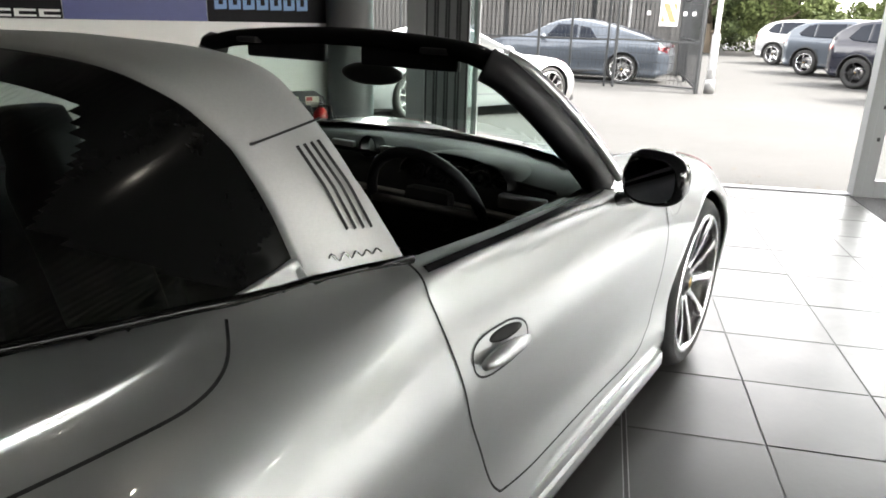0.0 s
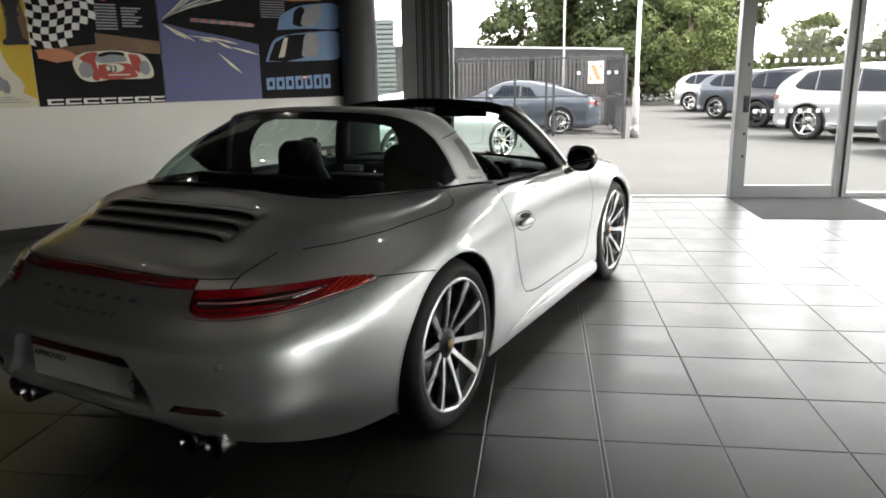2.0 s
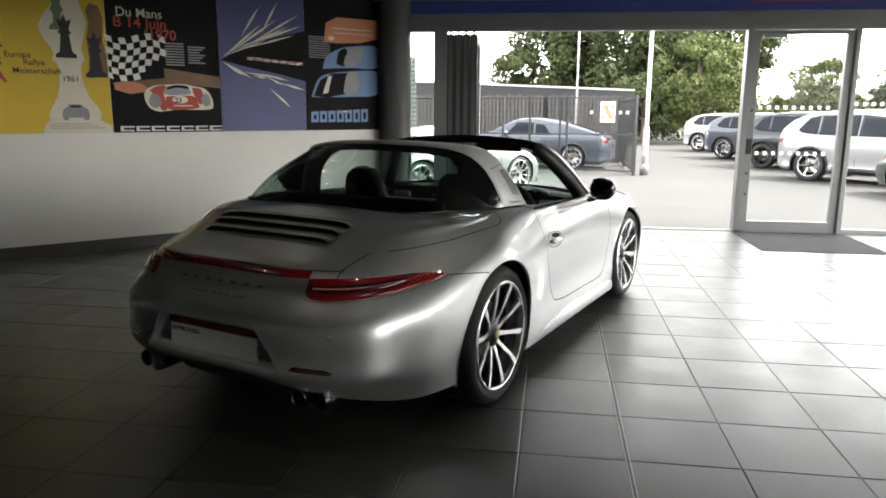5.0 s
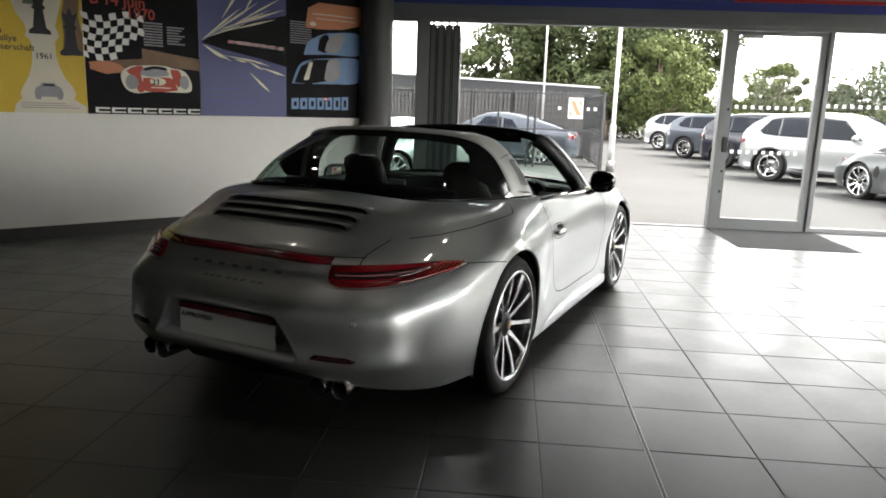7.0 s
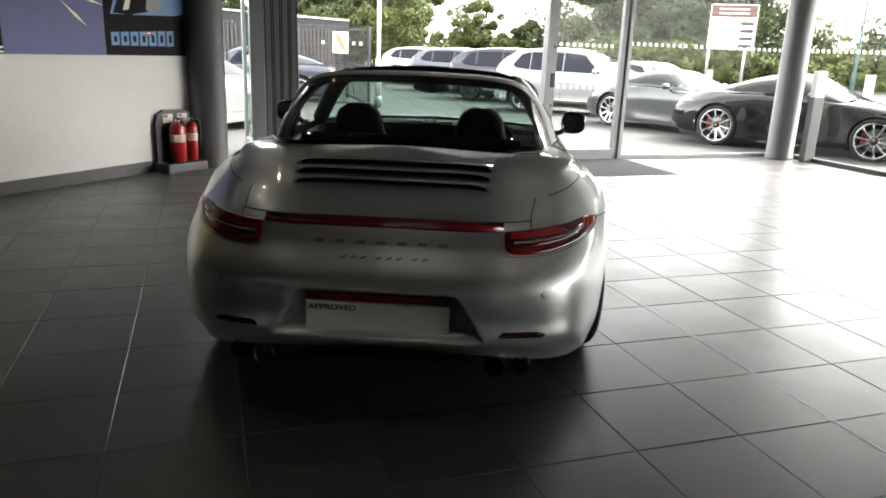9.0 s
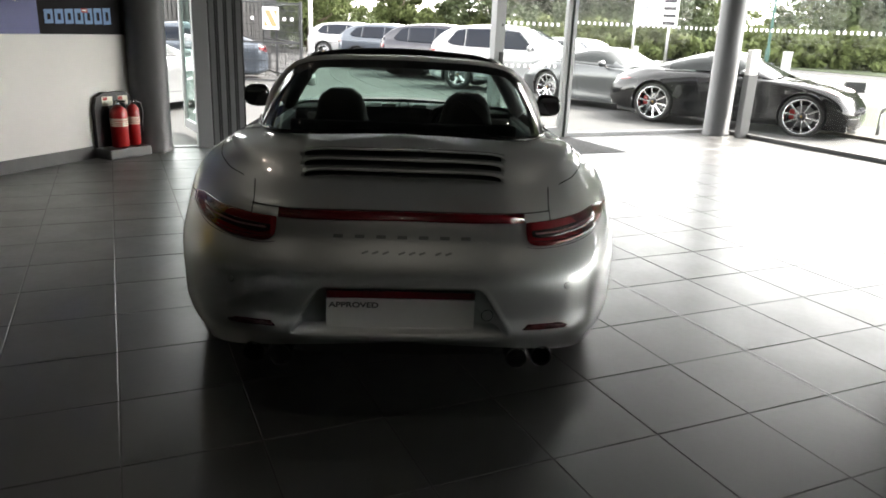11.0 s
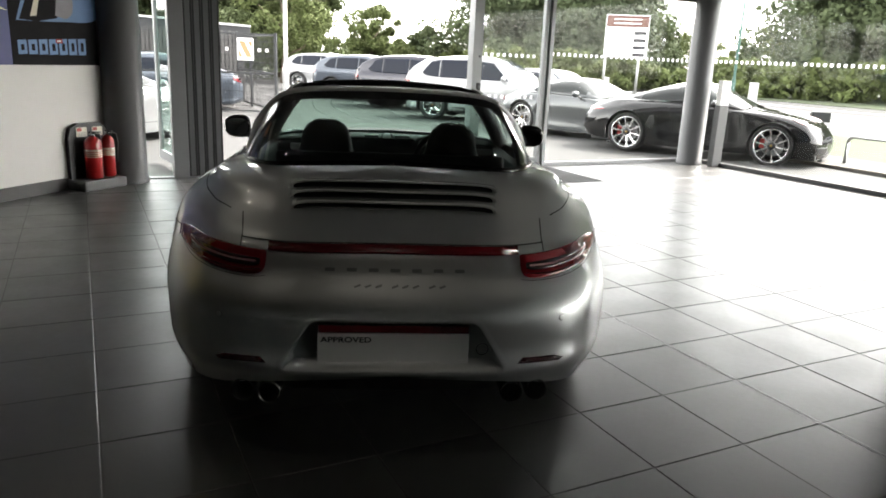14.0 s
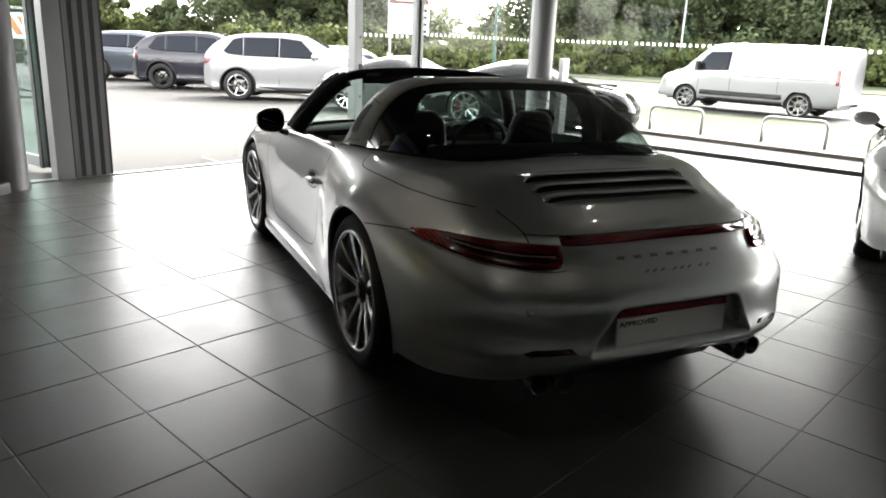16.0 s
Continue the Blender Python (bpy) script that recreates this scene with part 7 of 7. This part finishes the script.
p = poster(0.0, 1.12, M_DARKPRINT, "dark racing poster with chequered flag and a red sports racer")
pr = Print(p, 208, 401, 1.12)
pr.shape("track", [(300, 108), (401, 122), (401, 145), (330, 140), (215, 150), (215, 138), (300, 128)], M_BROWNPRINT)
pr.shape("track", [(215, 140), (300, 150), (240, 160), (215, 152)], M_ORANGE)
for i in range(9):
    for j in range(7):
        if (i + j) % 2 == 0:
            w_ = lambda a, b: (204 + a * 11.0 + 3 * math.sin(b * 0.9), 48 + b * 11.4 + 6 * math.sin(a * 0.7) + 0.25 * a * b * 0.6)
            if i + j < 12 and not (i > 6 and j > 3):
                pr.shape("flag_square", [w_(i, j + 1), w_(i + 1, j + 1), w_(i + 1, j), w_(i, j)], M_WHITE)
pr.text("Du Mans", 224, 13, 0.125, M_CREAM, 0.0008)
pr.text("B 14 Juin", 219, 33, 0.145, M_REDPRINT, 0.0022)
pr.text("1970", 276, 53, 0.14, M_REDPRINT, 0.0022)
for k in range(9):
    pr.bar(303, 58 + 5.2 * k, 336, 60.8 + 5.2 * k, M_GREYPRINT)
for k in range(7):
    pr.bar(343, 63 + 5.2 * k, 374 - 5 * (k % 3), 65.8 + 5.2 * k, M_GREYPRINT)
pr.shape("rear_car", [(212, 140), (240, 136), (262, 142), (268, 152), (250, 158), (226, 156)], M_ORANGE, True)
pr.shape("racing_car", [(262, 160), (268, 150), (280, 143), (296, 141), (330, 139), (352, 143), (368, 146), (378, 156), (384, 174), (380, 188), (352, 190), (318, 190), (288, 194), (272, 188), (264, 174)], M_CREAM, True)
pr.shape("red_band", [(272, 152), (284, 144), (300, 143), (296, 158), (300, 188), (290, 190), (284, 168)], M_REDPRINT, True)
pr.shape("red_nose", [(299, 164), (346, 162), (356, 178), (354, 187), (302, 189)], M_REDPRINT, True)
pr.shape("red_band", [(346, 145), (362, 148), (366, 164), (360, 180), (350, 162)], M_REDPRINT, True)
pr.shape("car_window", [(294, 158), (300, 146), (316, 142), (334, 143), (344, 156), (330, 160), (308, 161)], M_GREYPRINT, True)
pr.shape("cockpit", [(300, 146), (316, 141), (336, 142), (340, 148), (320, 146), (304, 150)], M_DARKPRINT, True)
pr.shape("lamp", [(269, 172), (275, 160), (286, 162), (291, 176), (284, 186), (273, 184)], M_GREYPRINT, True)
pr.shape("lamp", [(362, 166), (368, 157), (376, 160), (379, 174), (373, 183), (364, 178)], M_GREYPRINT, True)
pr.shape("disc", [(324 + 14 * math.cos(a), 170 + 7.5 * math.sin(a)) for a in np.linspace(0, -2 * math.pi, 18, False)], M_CREAM)
pr.text("23", 314, 176, 0.075, M_INK, 0.002)
pr.bar(312, 181, 346, 183, M_CREAM)
for k in range(7):
    x = 219 + 26 * k
    pr.shape("logo_block", [(x, 232.5), (x + 23, 232.5), (x + 23, 229.8), (x + 5, 229.8), (x + 5, 225.5), (x + 23, 225.5), (x + 23, 222.5), (x, 222.5)], M_WHITE)

p = poster(1.12, 2.13, M_BLUEPRINT, "blue violet poster with white lightning strokes")
pr = Print(p, 401, 547, 1.01)
pr.shape("dark_wedge", [(404, 87), (430, 66), (480, 40), (547, 16), (547, 126), (500, 112), (440, 98)], M_DARKPRINT)
for x0, y0, x1, y1, w_ in ((404, 84, 470, 10, 3), (406, 82, 500, -6, 3), (420, 70, 520, 8, 3), (430, 60, 545, 4, 4), (440, 62, 530, 26, 3), (452, 50, 540, -20, 3), (410, 78, 480, 40, 2.5), (406, 90, 440, 118, 4), (410, 92, 452, 122, 3), (440, 110, 500, 120, 3), (470, 112, 516, 126, 3), (478, 118, 506, 136, 3), (500, 130, 546, 146, 3.5), (482, 142, 518, 184, 3.5), (455, 116, 478, 122, 3), (436, 40, 470, -30, 3), (470, 30, 500, -40, 3)):
    dx, dy = x1 - x0, y1 - y0
    ln = math.hypot(dx, dy)
    ox, oy = -dy / ln * w_ * 0.7, dx / ln * w_ * 0.7
    pr.shape("stroke", [(x0, y0), (x0 + dx * 0.6 - ox, y0 + dy * 0.6 - oy), (x1, y1), (x0 + dx * 0.6 + ox, y0 + dy * 0.6 + oy)], M_CREAM)
for k in range(7):
    pr.bar(446 + 14 * k, 78 + k, 457 + 14 * k, 85 + k, M_DARKRED, "logo_bar")
for y, x1 in ((178, 460), (190, 445), (203, 490)):
    pr.bar(416, y, x1, y + 2.4, M_BLUEBAND)

p = poster(2.13, 3.12, M_DARKPRINT, "dark poster with red and light blue sports cars")
pr = Print(p, 547, 673, 0.99)
for k in range(10):
    pr.bar(553, 25 + 5 * k, 588, 27.4 + 5 * k, M_GREYPRINT)
pr.shape("red_car", [(578, 36), (582, -6), (600, -20), (672, -20), (672, 22), (640, 34), (600, 38)], M_ORANGE)
pr.bar(590, 4, 660, 6, M_CREAM), pr.bar(596, 14, 664, 15.5, M_CREAM)
pr.shape("crest", [(584, 28), (590, 22), (596, 28), (590, 33)], M_CREAM, True)
pr.shape("blue_car", [(575, 96), (580, 72), (594, 56), (620, 44), (671, 42), (671, 88), (620, 92)], M_LIGHTBLUE, True)
pr.shape("dark_panel", [(598, 84), (602, 58), (614, 48), (618, 66), (612, 88)], M_DARKPRINT, True)
pr.shape("screen", [(610, 84), (616, 60), (630, 44), (644, 46), (640, 70), (628, 88)], M_GREYPRINT, True)
pr.shape("blue_car", [(555, 160), (566, 122), (582, 108), (620, 100), (671, 100), (671, 150), (622, 158)], M_LIGHTBLUE, True)
pr.shape("dark_panel", [(559, 158), (570, 122), (590, 106), (618, 103), (612, 152), (584, 160)], M_DARKPRINT)
pr.shape("white_panel", [(574, 152), (584, 112), (590, 111), (583, 150)], M_CREAM)
pr.shape("screen", [(609, 148), (616, 106), (634, 103), (636, 136), (626, 152)], M_GREYPRINT, True)
for k in range(7):
    x = 554 + 14.2 * k
    pr.shape("logo_block", [(x, 217), (x + 12, 216), (x + 12, 192 - k), (x, 193 - k)], M_LIGHTBLUE)
    pr.shape("logo_inner", [(x + 4, 210), (x + 8.5, 210), (x + 8.5, 200 - k), (x + 4, 200 - k)], M_DARKPRINT)
pr.bar(606, 189, 616, 196, M_RED)
pr.bar(608, 191, 614, 193.5, M_WHITE)

# ---------------------------------------------------------------- fire point
fs = thing("extinguisher_stand", WALLP @ pose(2.86, -0.02, 0, 0, 0, -6), "dark plastic fire point stand against the white wall", "stand")
boxes("base", [((-0.26, -0.27, 0), (0.24, 0.0, 0.105))], M_BASE, fs, "", 0.02)
bm = bmesh.new()
out = [(-0.24, 0.105), (-0.24, 0.50), (-0.21, 0.60), (-0.13, 0.645), (0.12, 0.645), (0.19, 0.60), (0.22, 0.52), (0.22, 0.105)]
fr_, bk = [bm.verts.new((x, -0.06, z)) for x, z in out], [bm.verts.new((x, -0.005, z)) for x, z in out]
bm.faces.new(fr_), bm.faces.new(bk[::-1])
for i in range(len(out)):
    j = (i + 1) % len(out)
    bm.faces.new((fr_[i], bk[i], bk[j], fr_[j]))
part("backboard", bm, M_BLACK, fs, "black moulded backboard")
for x in (-0.15, 0.03):
    lb = boxes("label", [((x, -0.064, 0.515), (x + 0.12, -0.0605, 0.605))], M_CREAM, fs, "pale instruction label", 0)
    boxes("label_block", [((x + 0.006, -0.066, 0.568), (x + 0.06, -0.0645, 0.60))], M_RED, lb, "red block", 0)
    for k in range(3):
        boxes("text_bar", [((x + 0.012, -0.066, 0.525 + 0.013 * k), (x + 0.105, -0.0645, 0.530 + 0.013 * k))], M_GREYPRINT, lb, "", 0)


def extinguisher(m, h, r, hose=True):
    e = thing("fire_extinguisher", m, "red fire extinguisher with black hose standing on the fire point", "extinguisher", "fire extinguishers")
    lathe_ob("cylinder", [(r * 0.75, 0.0), (r, 0.015), (r, h * 0.74), (r * 0.9, h * 0.80), (r * 0.55, h * 0.86), (r * 0.35, h * 0.88)], M_RED, e, "", 28, caps=True)
    lathe_ob("label", [(r + 0.001, h * 0.46), (r + 0.0012, h * 0.47), (r + 0.0012, h * 0.61), (r + 0.001, h * 0.62)], M_CREAM, e, "pale printed label", 28)
    for k in range(3):
        lathe_ob("text_bar", [(r + 0.0018, h * (0.485 + 0.04 * k)), (r + 0.0018, h * (0.50 + 0.04 * k))], M_RED, e, "", 28)
    lathe_ob("valve", [(r * 0.33, h * 0.87), (r * 0.33, h * 0.95), (r * 0.2, h * 0.97)], M_CHROME, e, "metal valve", 14, caps=True)
    boxes("lever", [((-0.012, -0.085, h * 0.96), (0.012, 0.03, h * 0.985)), ((-0.012, -0.075, h * 0.915), (0.012, 0.02, h * 0.935))], M_BLACK, e, "black lever", 0.004)
    if hose:
        tube_ob("hose", [(0.015, 0, h * 0.92), (r + 0.02, -0.01, h * 0.90), (r + 0.03, -0.02, h * 0.72), (r + 0.016, -0.02, h * 0.45), (r + 0.014, -0.02, h * 0.30)], 0.011, M_BLACK, e, "black hose", 8)


extinguisher(WALLP @ pose(2.86, -0.02, 0, 0, 0, -6) @ pose(-0.055, -0.165, 0.105, 0, 0, 20), 0.475, 0.085)
extinguisher(WALLP @ pose(2.86, -0.02, 0, 0, 0, -6) @ pose(0.135, -0.15, 0.105, 0, 0, -10), 0.475, 0.062)

# ceiling spotlights
M_SPOT = emit_mat("lamp_glow", (1.0, 0.95, 0.85), 11.0)
for k, (x, y) in enumerate(((-1.6, -1.4), (0.0, -1.8), (1.6, -1.4), (-1.8, 0.6), (1.8, 0.8), (-2.6, 2.4))):
    sp = thing("ceiling_spotlight", pose(x, y, CEIL - 0.09), "small round ceiling spotlight, switched on", "spotlight", "ceiling spotlights")
    lathe_ob("housing", [(0.0, 0.0), (0.05, 0.0), (0.058, -0.02), (0.055, -0.10), (0.030, -0.10), (0.027, -0.05)], M_WHITESTEEL, sp, "white housing", 20)
    lathe_ob("lamp", [(0.026, -0.085), (0.0, -0.085)], M_SPOT, sp, "glowing lamp", 16)

# fill spots added to brighten the poster wall, in assumed ceiling fittings
for u, power in ((-0.9, 2.0), (0.6, 0.7), (2.4, 0.02)):
    wl = new("wall_fill_lamp", bpy.data.lights.new("wall_fill_lamp", "SPOT"))
    wl.data.energy, wl.data.spot_size, wl.data.spot_blend, wl.data.shadow_soft_size, wl.data.color = power, radians(64), 1.0, 0.05, (1.0, 0.95, 0.88)
    wl.matrix_world = look(WALLP @ Vector((u, -1.9, CEIL - 0.22)), WALLP @ Vector((u, 0, 0.6)))
    sp = thing("ceiling_spotlight", WALLP @ pose(u, -1.95, CEIL - 0.09), "small round ceiling spotlight, switched on", "spotlight", "ceiling spotlights")
    lathe_ob("housing", [(0.0, 0.0), (0.05, 0.0), (0.058, -0.02), (0.055, -0.10), (0.030, -0.10), (0.027, -0.05)], M_WHITESTEEL, sp, "white housing", 20)
    lathe_ob("lamp", [(0.026, -0.085), (0.0, -0.085)], M_SPOT, sp, "glowing lamp", 16)

# low display plinth at the dark side of the showroom
pt_ = thing("display_plinth", pose(-2.41, -0.66, 0, 0, 0, 157.5), "low pale grey display plinth on the tiles", "plinth")
boxes("slab", [((0.0, 0.0, 0.0015), (1.0, 0.9, 0.03))], M_BACKWALL, pt_, "", 0.008)
boxes("inlay", [((0.10, 0.10, 0.03), (0.90, 0.80, 0.034))], M_WHITE, pt_, "white inlaid panel", 0.002)
# ---------------------------------------------------------------- floor tiles
def floor_tiles():
    fl = flat_poly("floor", [(-9.6, -9.1), (13.5, -9.1), (12.2, -6.0), (5.03, 7.86), (-1.95, 5.07), (-3.4, 4.9), (-6, 1.5), (-9.6, -1)], -0.002, M_GROUT, None, "dark grey square ceramic tiles with thin joints", 0.02, kind="structure", category="floor")
    g = PITCH / 2 - 0.0022
    b = 0.0025
    me = bpy.data.meshes.new("tile")
    v = [(-g, -g, -0.004), (g, -g, -0.004), (g, g, -0.004), (-g, g, -0.004)]
    v += [(x * (g - 0.001), y * (g - 0.001), -0.001) for x, y in ((-1, -1), (1, -1), (1, 1), (-1, 1))]
    v += [(x * (g - b), y * (g - b), 0) for x, y in ((-1, -1), (1, -1), (1, 1), (-1, 1))]
    f = [(8, 9, 10, 11)] + [(a + i, a + (i + 1) % 4, a + 4 + (i + 1) % 4, a + 4 + i) for a in (0, 4) for i in range(4)]
    me.from_pydata(v, [], f)
    me.materials.append(M_TILE)
    inv_f, inv_r, inv_w = FACADE.inverted(), RIGHT.inverted(), WALLP.inverted()
    rest_v, rest_f, count = [], [], 0
    cells = []
    for i in range(-26, 27):
        for j in range(-22, 20):
            c = TILES @ Vector((OFF_U + PITCH * (i + 0.5), OFF_V + PITCH * (j + 0.5), 0))
            if (inv_f @ c).y > 0.0 or (inv_r @ c).y > 0.1 or c.y < -8.9 or c.x < -9 or ((inv_w @ c).y > 0.2 and (inv_w @ c).x > -1.3):
                continue
            near = abs(c.x - 0.3) * 0.9 + abs(c.y - 0.6)
            cells.append((near, i, j, c))
    cells.sort(key=lambda t: (t[0], t[1], t[2]))
    rnd = random.Random(4)
    for n, (near, i, j, c) in enumerate(cells):
        sag = rnd.uniform(-0.0006, 0.0006)
        if n < 290:
            ob = new("tile", me)
            ob.parent = fl
            ob.matrix_basis = pose(c.x, c.y, sag, rnd.uniform(-0.05, 0.05), rnd.uniform(-0.05, 0.05), 20.9 + 90 * rnd.randrange(4))
        else:
            m = pose(c.x, c.y, sag, 0, 0, 20.9)
            b0 = len(rest_v)
            rest_v += [m @ Vector(p) for p in v]
            rest_f += [tuple(a + b0 for a in q) for q in f]
    mesh_ob("tiling", rest_v, rest_f, M_TILE, fl, "", False, kind="stuff")
    # steel movement joint along one line of tiles
    m = TILES @ pose(OFF_U + 3 * PITCH, 0, 0)
    ob = boxes("joint_seal", [((-0.008, -9, -0.003), (0.008, 6.0, 0.0006))], M_GROUT, fl, "dark joint seal", 0.0)
    ob.matrix_basis = m
    for dx in (-0.008, 0.008):
        ob = boxes("movement_joint", [((dx - 0.0014, -9, -0.003), (dx + 0.0014, 6.0, 0.0010))], M_GALV, fl, "thin steel movement joint", 0.0)
        ob.matrix_basis = m
    return fl


floor_tiles()
